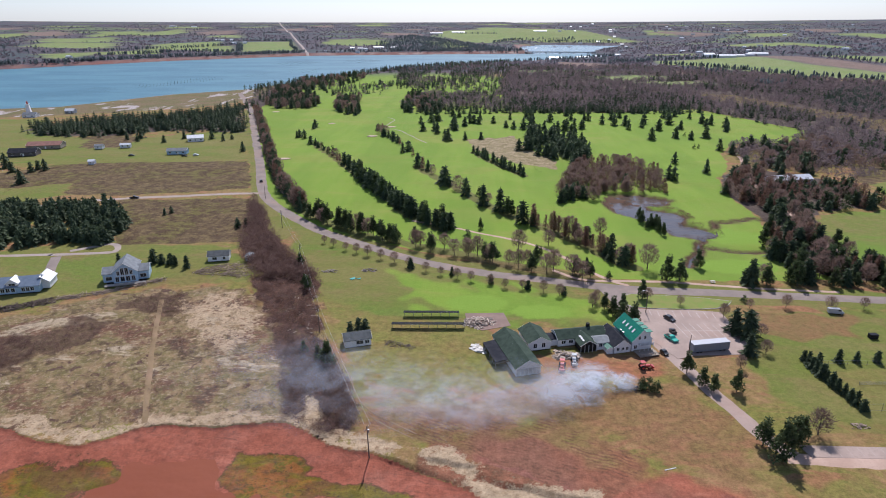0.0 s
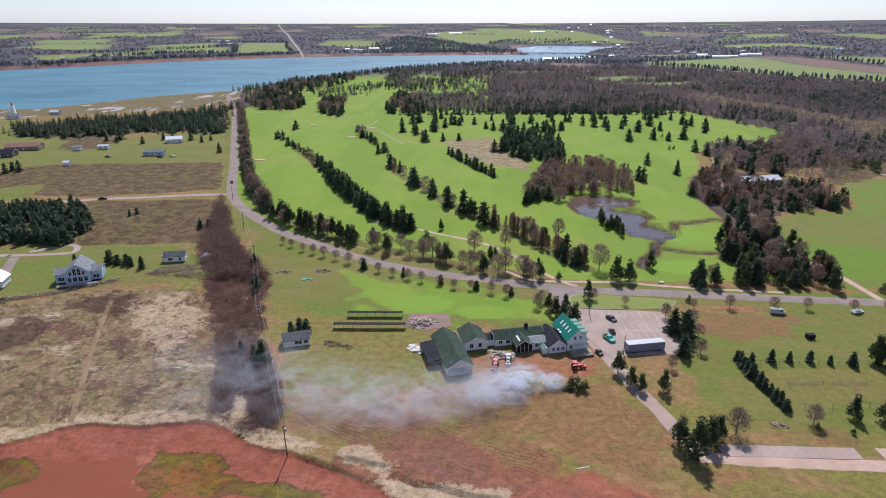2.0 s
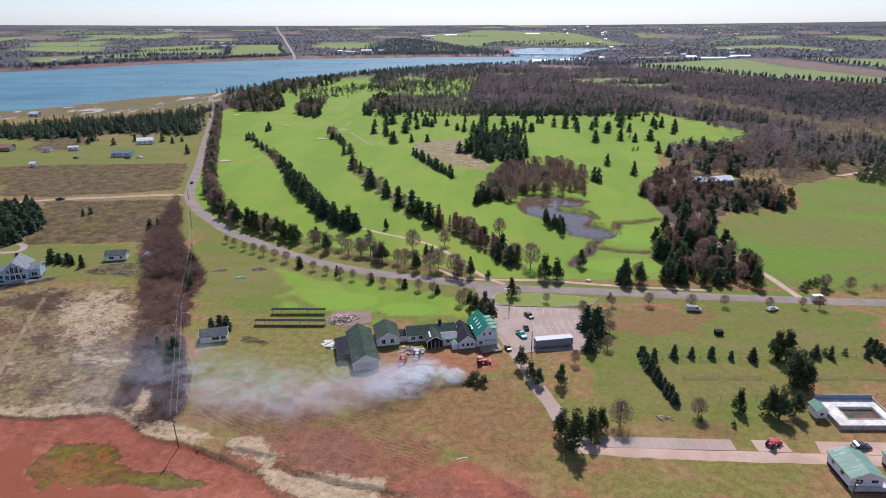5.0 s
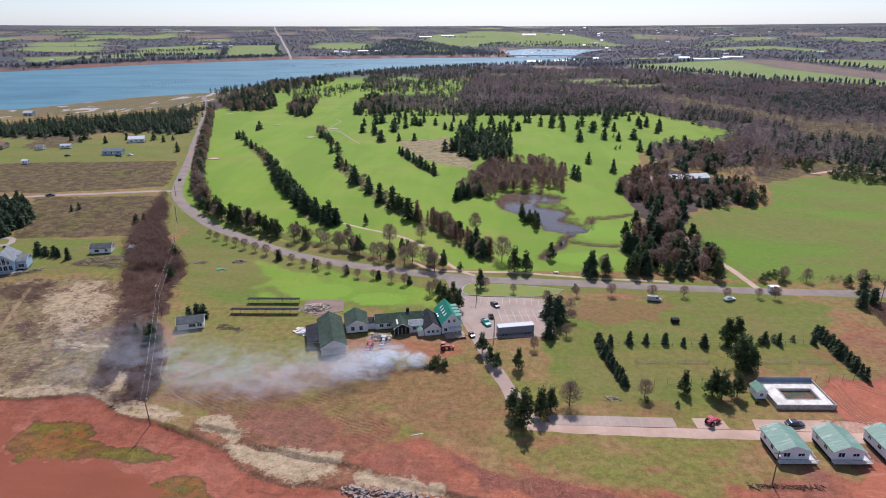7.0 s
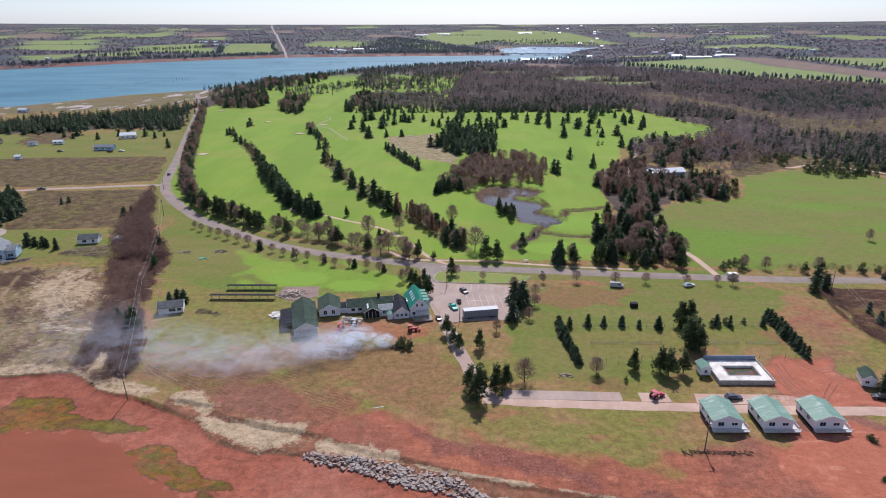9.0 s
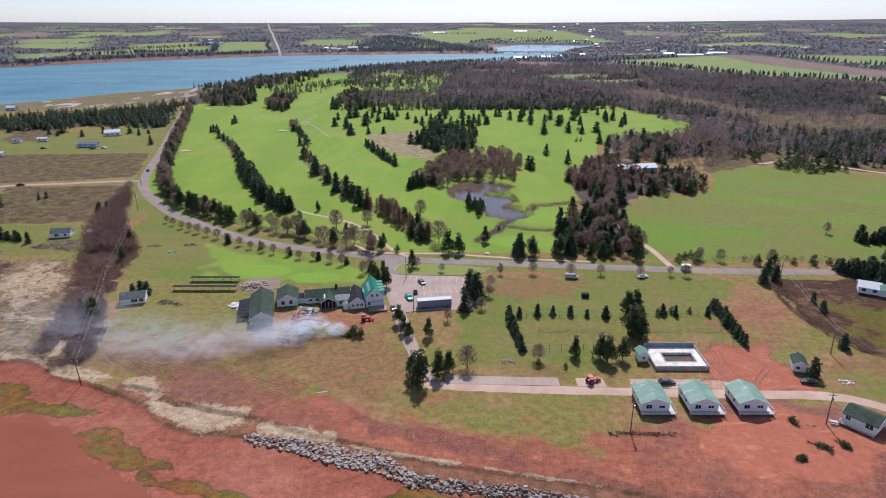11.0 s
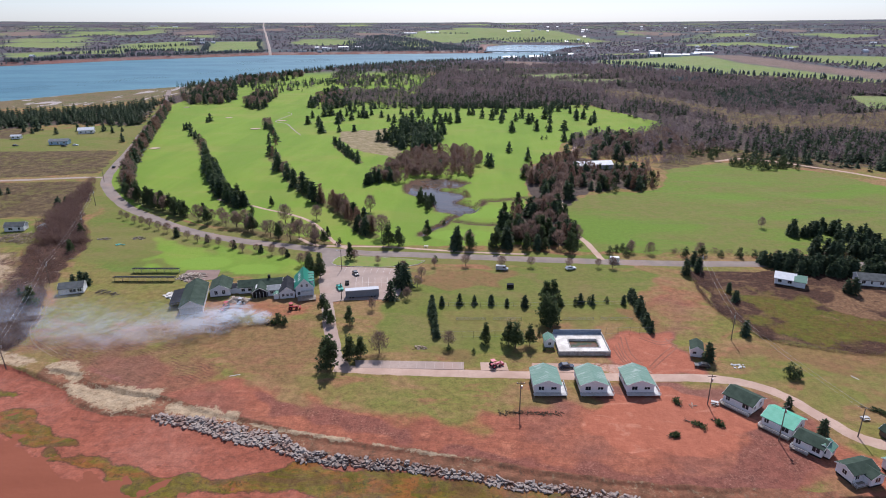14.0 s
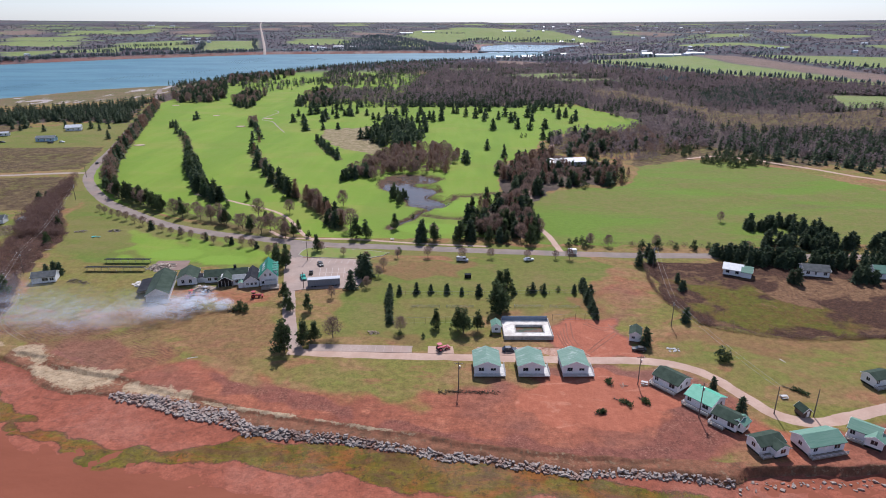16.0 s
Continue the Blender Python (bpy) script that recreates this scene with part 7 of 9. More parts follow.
for cluster, count, seed in (([(-247, 740), (-290, 960), (-262, 990), (-199, 825), (-177, 741), (-207, 742)], 150, 121), ([(-158, 717), (-175, 825), (-145, 827), (-115, 672), (-138, 693)], 60, 122), ([(-80, 696), (-81, 880), (-46, 861), (-32, 720), (-50, 683)], 70, 123), ([(-231, 928), (-300, 1100), (-260, 1113), (-186, 1201), (-190, 1040)], 90, 124)):
    for x, y in fill(cluster, count, seed):
        plant(random.choice(["spruce", "spruce", "spruce", "bare"]), x, y, random.uniform(8, 12.5), "tree clumps beyond the fairways")
for x, y in ((150, 455), (98, 386)):
    plant("spruce", x, y, 9.5, "scattered golf course spruces")
plant("bare", 22.9, 268, 11)
plant("bare", 37.5, 276, 8)
plant("sapling", 76, 248, 12)
for x, y, h in ((-26, 282, 7), (6, 300, 6), (30, 258, 7), (50, 246, 6)):
    plant("pine", x, y, h, "trees beside the road")
for kind, x, y, h in (("pine", 80.8, 236.1, 8), ("pine", 85.7, 235.5, 7), ("pine", 98.0, 250.3, 6), ("pine", 113.0, 233.3, 8), ("pine", 118.7, 232.0, 7), ("pine", 66.0, 217.5, 6), ("bare", 64.2, 290.0, 9), ("shrub", -0.5, 285.0, 4), ("shrub", 57.5, 236.5, 3), ("shrub", 103.6, 216.5, 2.5), ("spruce", 134.4, 262.7, 10), ("shrub", 105.5, 271.1, 2)):
    plant(kind, x, y, h * (1.4 if kind == "pine" else 1.1), "trees between road and fairway")
# by the clubhouse, drive and car park
for x, y, h in ((54, 198, 8), (57.5, 196, 9), (52, 203, 8), (55.5, 204, 8.5), (50, 208, 7)):
    plant("pine", x, y, h, "trees beside the clubhouse")
for x, y, h in ((46, 210, 6), (48, 214, 5.5)):
    plant("bare", x, y, h, "trees beside the clubhouse")
for x, y, h in ((90.5, 192, 9.5), (93, 188, 11), (89, 176.5, 8.5)):
    plant("spruce", x, y, h, "spruces beside the car park")
for x, y, h in ((66, 165, 7), (68.5, 158.5, 6), (70.5, 155.5, 5.5), (77, 155.5, 7), (74, 131.5, 8), (76.5, 126.5, 11), (81.5, 131.5, 8.5), (84.5, 134, 7)):
    plant("pine", x, y, h * 1.08, "pines along the drive")
for x, y, h in ((90, 136.5, 8), (95, 178, 5), (83, 168, 5), (112, 141.5, 6), (91, 203, 6)):
    plant("bare", x, y, h, "leafless trees on the lawn")
for x, y, h in ((124, 144.5, 7.5), (131.5, 143, 9), (133.5, 141.5, 9.5), (138.3, 142.8, 8)):
    plant("pine", x, y, h, "pines near the pool")
for x, y, h in ((145, 158.5, 12), (147.5, 160.5, 10.5), (146.5, 155, 11), (147, 174, 10), (149.5, 172.5, 11)):
    plant("pine", x, y, h, "tall pines behind the pool")
row(["spruce"], [(104.5, 174), (106, 160), (107.5, 147.5)], 2.2, 3.8, 5, 0.3, "clipped spruce hedge", seed=31)
row(["spruce"], [(180, 181), (180.2, 153.5)], 2.2, 4, 5.5, 0.3, "spruce hedge east of the pool", seed=32)
row(["spruce"], [(108, 172.5), (132, 173), (146, 173), (160, 175), (182, 176)], 5.2, 2.5, 5, 0.8, "young spruces along the fence", 0.25, seed=33)
for x, y, h in ((158, 174.5, 2.8), (160.5, 175.5, 3), (163.5, 176.5, 2.5), (170, 177, 2.2), (112, 139.5, 1.6), (120, 137.5, 1.8), (142, 149.6, 1.8), (142.6, 139.8, 1.2), (213.5, 127, 4.3), (215.5, 126, 3.4)):
    plant("shrub", x, y, h, "shrubs on the lawn")
for x, y in ((68, 217.5), (79, 213), (103.5, 211), (117, 212), (132.5, 211), (145, 212), (161, 211), (173.5, 212), (179.5, 211.5), (99, 198), (98, 189)):
    plant("sapling", x, y, random.uniform(4, 5.5), "young roadside trees")
for x, y, h in ((192.6, 135.0, 7), (205.3, 110.5, 4.2), (208.8, 99.6, 5)):
    plant("spruce", x, y, h, "spruces by the cottages")
for x, y, h in ((-39.5, 185.5, 5.5), (-36.8, 186.4, 6.5), (-34.6, 186.6, 6)):
    plant("spruce", x, y, h, "three spruces behind the cabin")
for x, y, h in ((52.2, 155.6, 4.0), (54.4, 155.0, 3.2), (51.0, 157.6, 2.8), (50.0, 155.2, 2.0)):
    plant("shrub", x, y, h, "felled evergreen brush beside the fire")
for x, y, h in ((-63, 221.4, 6.5), (-65, 225, 5.5), (-52, 172, 5), (-46.5, 168, 6)):
    plant("pine", x, y, h, "pines in the thicket")
plant("pine", -43, 165.5, 9)
plant("pine", -72, 245, 7)
for x, y, h in ((-153, 247, 5), (-138, 248, 7), (-134, 247, 5), (-130, 247, 5.5), (-127, 245.5, 5), (-121, 243, 6)):
    plant("spruce", x, y, h, "spruces behind the blue house")
for x, y in fill([(-222, 262), (-172, 270), (-176, 300), (-205, 336), (-262, 322)], 230, 41):
    plant("spruce", x, y, random.uniform(6, 10), "spruce plantation on the west side")
for x, y, h in ((-334, 427, 12), (-321, 415, 8), (-293, 384, 11), (-308, 416, 8), (-308, 424, 7), (-301, 421, 9), (-304, 539, 9), (-265, 527, 7), (-234, 535, 6), (-230, 545, 8), (-216, 535, 7), (-250, 552, 7), (-183, 491, 9), (-211, 543, 5), (-295, 545, 12), (-290, 530, 6), (-255, 545, 7)):
    plant("spruce", x, y, h, "spruces round the western houses")
for x, y in ((-118, 298), (-115, 301), (-120, 302), (-166, 318), (-164, 322)):
    plant("spruce", x, y, 4.5, "spruces on the heath")
row(["spruce"], [(207, 205), (214, 208), (216, 216)], 4, 5, 8.5, 1.2, "spruces beside the road", seed=43)
for x, y in np.concatenate([fill([(268, 258), (276, 250), (294, 237), (308, 237), (310, 258), (290, 266)], 40, 44), fill([(240, 223), (248, 213), (254, 205), (268, 204), (290, 204), (300, 202), (316, 200), (330, 206), (330, 216), (298, 212), (266, 214), (250, 222)], 120, 46), fill([(262, 226), (300, 224), (330, 226), (330, 236), (300, 235), (276, 236)], 60, 47), fill([(288, 190), (296, 186), (300, 192), (292, 196)], 8, 48)]):
    plant("spruce", x, y, random.uniform(5, 8.5), "dark spruces beside the road")
for x, y in ((192, 231), (200, 229), (222, 229), (266, 268)):
    plant("bare", x, y, 6, "bare trees along the field edge")
for x, y, h in ((218, 179.4, 4.8), (219.5, 181, 4), (211, 152.8, 5.8), (219, 187.7, 4.5), (266, 187, 7.5), (264.5, 189, 6)):
    plant("spruce", x, y, h, "spruces on the marsh edge")
row(["shrub"], [(186, 232), (192, 236)], 2.5, 3, 4, 0.8, "thicket beside the field", seed=45)
for x, y in np.concatenate([fill([(138, 231), (172, 229), (172, 252), (134, 255)], 30, 49), fill([(104, 231), (138, 230), (138, 240), (110, 238)], 9, 51)]):
    plant(random.choice(["pine", "pine", "bare", "larch", "spruce"]), x, y, random.uniform(6, 11), "trees along the farm track")
row(["bare", "shrub"], [(182, 227), (215, 226), (262, 226)], 7, 2.0, 4.5, 1.2, "low trees along the field ditch", 0.2, seed=50)

for kind, mat, words in (("spruce", SPRUCE, "dark spruces standing along the far fairways"), ("bare", TWIG, "leafless brown trees along the far fairways"), ("larch", LARCH, "reddish brown bare larches along the far fairways"), ("pine", PINE, "dark pines beyond the fairways"), ("shrub", PINE, "low evergreen scrub beyond the fields")):
    if kind in LATER:
        q = np.array(LATER[kind])
        woods("far_" + kind + "_trees", words, q[:, :2], q[:, 2], MID[kind], mat, 300 + len(kind), "trees")

# woods and thickets
rng = np.random.default_rng(5)


def band(poly, count, seed, h0, h1, clear=0.0):
    p = fill(poly, count, seed, clear)
    return p, np.random.default_rng(seed + 1).uniform(h0, h1, len(p))


PLANTATION = [(443, 834), (536, 936), (589, 923), (600, 808), (513, 709), (417, 716)]


def two(polys_counts, seed, h0, h1, holes=False):
    ps = [band(p, n, seed + i, h0, h1) for i, (p, n) in enumerate(polys_counts)]
    p, hh = np.concatenate([a for a, b in ps]), np.concatenate([b for a, b in ps])
    if holes:
        x, y = p[:, 0], p[:, 1]
        bare = np.minimum.reduce([sdist(x, y, q) for q in GLADES + GOLF_NORTH])
        keep = (bare + 6 * waves(x, y, 33, 5) > 0) & ((sdist(x, y, OPEN) > 0) | (waves(x, y, 31, 2) > 0.55)) & (waves(x, y, 130, 4) + 0.6 * waves(x, y, 55, 1) > -0.85)
        p, hh = p[keep], hh[keep]
    return p, hh


NORTH_WOOD = [(-110, 1014), (-140, 1235), (-60, 1170), (110, 1420), (60, 1150), (60, 860), (130, 709), (47, 699), (-39, 721), (-44, 890)]
SPRUCE_EAST = [(330, 430), (345, 475), (420, 535), (640, 540), (640, 330), (440, 330), (395, 400)]
p, h = two([(WOOD_MAIN, 10500), (WOOD_WEST, 320), (NORTH_WOOD, 420), ([(200, 440), (262, 445), (335, 470), (310, 590), (272, 536), (228, 534), (205, 498)], 420)], 51, 4.5, 8.5, True)
q = np.concatenate([fill(OPEN, 1500, 58), fill([(238, 467), (286, 447), (278, 419), (247, 412), (232, 438)], 260, 59)])
p, h = np.concatenate([p, q]), np.concatenate([h, np.random.default_rng(60).uniform(0.8, 3.6, len(q))])
woods("woods_bare", "brown leafless woodland on rising ground", p, h, LO_BARE, WOOD_TWIG, 61)
p, h = two([(WOOD_MAIN, 1500), (WOOD_WEST, 1150), ([(46, 830), (293, 812), (257, 700), (45, 712)], 420), (SPRUCE_EAST, 500), ([(-60, 700), (240, 705), (240, 730), (-60, 740)], 160), ([(440, 760), (760, 900), (900, 760), (620, 620)], 300), (NORTH_WOOD, 650)], 71, 5.5, 9.5, True)
p2, h2 = two([(SPRUCE_WEST, 1000), ([(46, 800), (293, 790), (257, 705), (45, 712)], 130), ([(300, 470), (330, 560), (400, 560), (360, 440)], 60), (SPRUCE_EAST, 800)], 171, 5.5, 11)
p2 = p2 + np.random.default_rng(17).normal(0, 5.0, p2.shape)
shore_belt = np.array([(q.x + rng.uniform(-14, 14), q.y + rng.uniform(-16, 16)) for q in smooth_line([(-330, 950), (-278, 1080), (-225, 1200), (-160, 1330), (-40, 1450), (100, 1560)], 2.6)])
p, h = np.concatenate([p, p2, shore_belt]), np.concatenate([h, h2, rng.uniform(6, 11, len(shore_belt))])
q = fill(WOOD_MAIN, 9000, 76)
x, y = q[:, 0], q[:, 1]
q = q[(waves(x, y, 210, 9) + 0.7 * waves(x, y, 70, 3) > 0.42) & (sdist(x, y, OPEN) > 0) & (np.minimum.reduce([sdist(x, y, g) for g in GLADES + GOLF_NORTH]) > 4)][:1500]
p, h = np.concatenate([p, q]), np.concatenate([h, rng.uniform(5.5, 9.5, len(q))])
woods("woods_spruce", "dark spruce woodland beyond the golf course", p, h, LO_SPRUCE, SPRUCE, 62)
p, h = band(PLANTATION, 1300, 178, 5, 7.5)
woods("spruce_plantation", "even blue-green stand of young planted spruce", p, h, LO_SPRUCE, PLANTED, 162)
p, h = two([([(207, 172), (211, 210), (218, 210), (213, 172), (220, 155), (244, 145), (273, 146), (273, 142), (242, 140.5), (216, 150)], 170), (SHRUBS[0], 380), (SHRUBS[1], 90), (SHRUBS[2], 120), (SHRUBS[3], 26), (SHRUBS[4], 12), ([(186, 229), (192, 234), (330, 232), (330, 226)], 200), (STRAW, 260)], 81, 0.7, 2.2)
hem = np.array([(q.x, q.y) for q in smooth_line([(211, 208), (208.5, 190), (209, 171), (217, 151), (242, 141.5), (273, 143), (330, 146)], 0.3)])
hem = hem + rng.uniform(-0.5, 0.5, hem.shape)
p, h = np.concatenate([p, hem]), np.concatenate([h, rng.uniform(0.8, 1.7, len(hem))])
woods("thicket_bare", "tangled brown bare hedge and scrub", p, h, BRUSH, TWIG_DARK, 63, "thicket")


def bushes(count, seed, h0, h1, spread, lull, tall=False):
    """Bush spots in the shore thicket, gathered into clumps; the north end stands taller."""
    q, hh = band(THICKET, count, seed, h0, h1)
    q = q + np.random.default_rng(seed + 2).normal(0, spread, q.shape)
    x, y = q[:, 0], q[:, 1]
    keep = (waves(x, y, 13, seed) + 0.7 * waves(x, y, 6, seed + 1) > lull) & (sdist(x, y, THICKET_GAP) > 0)
    keep &= (y > 232) if tall else (y < 262)
    return q[keep], hh[keep]


p, h = bushes(1300, 181, 3.0, 5.2, 1.0, -0.9, True)
woods("thicket_scrub", "grey-brown leafless scrub standing close together", p, h, BRUSH, TWIG_DARK, 163, "thicket")
p, h = bushes(1000, 184, 1.4, 3.2, 1.0, -0.35)
woods("thicket_scrub", "dark brown leafless bushes in clumps", p, h, BRUSH, TWIG_DARK, 164, "thicket")
p, h = bushes(800, 187, 1.0, 2.4, 1.0, -0.25)
woods("thicket_scrub", "reddish brown leafless bushes in clumps", p, h, BRUSH, LARCH, 165, "thicket")
p, h = band([(-60, 174), (-47, 180), (-40, 166), (-30, 142), (-30, 134), (-36, 132), (-50, 140), (-54, 154)], 520, 193, 1.2, 3.0)
p = p[sdist(p[:, 0], p[:, 1], THICKET_GAP) > 0]
woods("thicket_scrub", "dark tangled bushes above the shore", p, h[:len(p)], BRUSH, TWIG_DARK, 167, "thicket")
p, h = bushes(360, 190, 0.6, 1.6, 1.5, 0.1)
woods("thicket_grass", "pale dry grass among the bushes", p, h, TUFT, GREY_TWIG, 166, "grass")
p, h = two([(HEATH_A, 900), (HEATH_B, 1300), (ROUGH, 150)], 91, 0.4, 1.0)
woods("heath_tufts", "dry brown heath and grass tufts", p, h, TUFT, HEATH_STEM, 64, "grass")
p, h = band(STRAW, 1000, 94, 0.4, 1.0)
woods("straw_tufts", "pale dry grass tufts above the shore", p, h, TUFT, GREY_TWIG, 164, "grass")
p, h = two([(MARSH, 1500), (HEATH_A, 700), (STRAW, 700), (HEATH_B, 700)], 95, 0.4, 1.1)
woods("dark_tufts", "dark brown heather and rush tufts", p, h, TUFT, TWIG_DARK, 69, "grass")
rim = [(q.x + rng.uniform(-1, 1), q.y + rng.uniform(-1, 1)) for q in smooth_line(POND + POND[:1], 1.2)] + [(q.x + s, q.y + rng.uniform(-0.5, 0.5)) for c in (CREEK, CREEK_B, CREEK_C) for q in smooth_line(c, 1.0) for s in (-1.8, 1.8)]
rim = np.array(rim)
woods("reeds", "brown reeds round pond and creek", rim, rng.uniform(1.0, 2.0, len(rim)), TUFT, TWIG_DARK, 65, "reeds")

isle = np.concatenate([fill(q, c, 140 + c) for q, c in (([(99, 347), (113, 343), (117, 335), (110, 336), (101, 341)], 90), ([(88, 351), (92, 352), (94, 343), (89, 344)], 40), ([(108, 313), (121, 311), (121, 308.5), (109, 310)], 40), ([(117, 334), (120, 318), (118.5, 318), (115, 332)], 50), ([(92, 366), (112, 362), (116, 356), (98, 366)], 60))])
woods("reed_beds", "reddish brown reed beds standing in the pond", isle, rng.uniform(0.9, 1.9, len(isle)), TUFT, LARCH, 165, "reeds")

FAR_ROAD = [(-472, 1868), (-577, 2200), (-781, 2830), (-1010, 3540), (-1195, 4120), (-1420, 4850)]


# far country: hedges, woods and farm clusters
def far_points(count, seed, lull, power=1.9):
    r = np.random.default_rng(seed)
    d = 1050 + 3700 * r.uniform(0, 1, count) ** power
    a = r.uniform(-0.8, 0.85, count)
    x, y = d * np.sin(a), d * np.cos(a)
    open_land = [FARFIELD, FARSOIL, FAR_HILL] + TAN_FIELDS + FAR_FIELDS + FAR_STRIPS + GLADES + QUILT
    ok = (sdist(x, y, BAY) > 14) & (np.minimum.reduce([sdist(x, y, q) for q in open_land]) > 5) & (waves(x, y, 420, 3) + 0.8 * waves(x, y, 160, 6) > lull) & (sdist(x, y, FAR_ROAD, False) > 14) & ((d > 1300) | (x > 420))
    return np.stack([x[ok], y[ok]], -1)


p = far_points(26000, 201, -0.85)
near = np.hypot(p[:, 0], p[:, 1]) < 1450
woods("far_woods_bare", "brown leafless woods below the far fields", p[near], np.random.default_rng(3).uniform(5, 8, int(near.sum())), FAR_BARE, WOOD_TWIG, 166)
p = p[~near]
woods("far_woods_bare", "distant bare woods on the rising farmland, violet from painted haze", p, np.random.default_rng(1).uniform(5, 8.5, len(p)), FAR_BARE, HAZED_TWIG, 66)
p = far_points(20000, 202, 0.42)
headland = fill([(-240, 1940), (-336, 2309), (-250, 2750), (-17, 2466), (165, 2030), (150, 1975)], 1500, 203)
p = np.concatenate([p, headland])
woods("far_woods_spruce", "distant spruce woods, paled and blued by painted haze", p, np.random.default_rng(2).uniform(6, 10, len(p)), FAR_SPRUCE, HAZED_NEEDLE, 67)


def tree_belt(line, gap, deep):
    """Spots along a line, thrown up to deep metres either way."""
    return np.array([(q.x + rng.uniform(-deep, deep) * 0.5, q.y + rng.uniform(-deep, deep)) for q in smooth_line(line, gap)])


hedge = np.concatenate([tree_belt(*l) for l in (
    ([(-1500, 1110), (-1034, 1425), (-900, 1580), (-784, 1705), (-640, 1805), (-500, 1915)], 2.2, 24), ([(-430, 1925), (-300, 1950), (-150, 1970), (164, 2010)], 4.0, 16), ([(-1010, 1720), (-930, 1800), (-850, 1890), (-700, 1920)], 3.5, 20), ([(-700, 1960), (-760, 2120), (-700, 1930)], 5, 14),
    ([(-540, 2000), (-600, 2160), (-690, 2430), (-800, 2280)], 7, 8), ([(-1110, 1800), (-960, 1970), (-870, 2060), (-780, 2170)], 6, 8), ([(407, 1400), (470, 1290), (529, 1160), (570, 1095), (690, 1005), (735, 890)], 4, 7), ([(400, 1240), (450, 1160)], 4, 9), ([(430, 1540), (520, 1560), (600, 1600)], 6, 6),
    ([(817, 1594), (836, 1330), (900, 1190)], 8, 6), ([(940, 1180), (1080, 1200)], 4, 22), ([(330, 2745), (440, 2830), (300, 2860)], 7, 16), ([(90, 2560), (190, 2790), (330, 2760), (440, 2715), (580, 2705)], 5, 24), ([(-60, 3050), (120, 3020)], 9, 12), ([(-120, 1390), (90, 1600), (260, 1710), (400, 1840)], 5, 7), ([(205, 1560), (350, 1480), (430, 1535)], 6, 10))])
woods("far_hedges", "distant tree lines along fields and shore", hedge, rng.uniform(7, 12, len(hedge)), FAR_SPRUCE, HAZED_NEEDLE, 68)
ribbon("road_distant", FAR_ROAD, 9, GRAVEL, 1.2, 30, "straight pale road climbing the far hills")


def mussel_floats():
    """Rows of dark floats on the bay, in patches."""
    spots = []
    for patch in ([(-640, 900), (-590, 1010), (-560, 1000), (-545, 900), (-610, 850)], [(-560, 1040), (-510, 1100), (-480, 1070), (-520, 990)], [(-525, 1100), (-490, 1190), (-440, 1130), (-500, 1050)], [(-440, 1250), (-405, 1300), (-390, 1210), (-430, 1200)], [(-385, 1340), (-330, 1400), (-310, 1290), (-360, 1270)], [(-480, 1540), (-430, 1680), (-360, 1580), (-410, 1470)], [(-330, 1590), (-290, 1720), (-215, 1640), (-270, 1560)]):
        lo, hi = np.min(patch, 0), np.max(patch, 0)
        gx, gy = np.meshgrid(np.arange(lo[0], hi[0], 5.5), np.arange(lo[1], hi[1], 13.0))
        q = np.stack([gx.ravel(), gy.ravel() + 0.12 * gx.ravel() % 13.0], -1)
        spots.append(q[sdist(q[:, 0], q[:, 1], patch) + 12 * waves(q[:, 0], q[:, 1], 60, 2) < 0])
    verts, faces = [], []
    for x, y in np.concatenate(spots):
        k, w = len(verts), 0.8
        verts += [(x - w, y, -2.6), (x, y - w, -2.6), (x + w, y, -2.6), (x, y + w, -2.6), (x, y, -1.9)]
        faces += [(k, k + 1, k + 4), (k + 1, k + 2, k + 4), (k + 2, k + 3, k + 4), (k + 3, k, k + 4)]
    tagged(new("mussel_floats", mesh_of("mussel_floats", verts, faces, plain("dark_floats", (0.03, 0.04, 0.05), (0.06, 0.07, 0.08), 0.1, 0.7))), "rows of small dark mussel floats on the bay", "floats", kind="stuff")


mussel_floats()
FAR_WALL = plain("far_white_wall", (0.7, 0.7, 0.7), (0.8, 0.8, 0.8), 0.2, 0.7)
farm = random.Random(9)


def far_building(x, y, w, d, h, roof):
    top = thing("farm_building", "distant white farm building with pale roof", "building", x, y, farm.uniform(-15, 15), group="distant farms")
    gable(top, w, d, h, h * 0.4, FAR_WALL, roof, "x", 0.4, -1.0)


for x, y, w, d, h in ((590, 1640, 26, 22, 9), (628, 1625, 44, 20, 6), (668, 1640, 18, 14, 5), (700, 1665, 20, 14, 5), (722, 1668, 46, 16, 6)):
    far_building(x, y, w, d, h, TIN_ROOF)
for i in range(60):
    d, a = farm.uniform(1900, 4300), farm.uniform(0.12, 0.62)
    far_building(d * math.sin(a), d * math.cos(a), farm.uniform(9, 17), 8, farm.uniform(4, 6), TIN_ROOF if i % 2 else GREY_ROOF)
for x, y, w in ((-1040, 1640, 13), (-800, 2180, 16), (-770, 2200, 12), (-905, 2330, 30), (-870, 2350, 16), (-1700, 3700, 40), (-1600, 3750, 30), (-380, 2080, 14), (-350, 2060, 16), (-330, 2040, 12), (-300, 2120, 34), (-250, 2110, 18), (-160, 3050, 60), (-60, 3130, 60), (330, 3150, 60), (230, 1745, 40), (300, 1770, 36), (350, 1800, 18), (400, 1790, 14)):
    far_building(x, y, w, 9, 5, TIN_ROOF)
for i in range(10):
    x = farm.uniform(-440, -230)
    far_building(x, 1945 + 0.09 * x + farm.uniform(5, 60), farm.uniform(9, 14), 8, 4.5, GREY_ROOF)


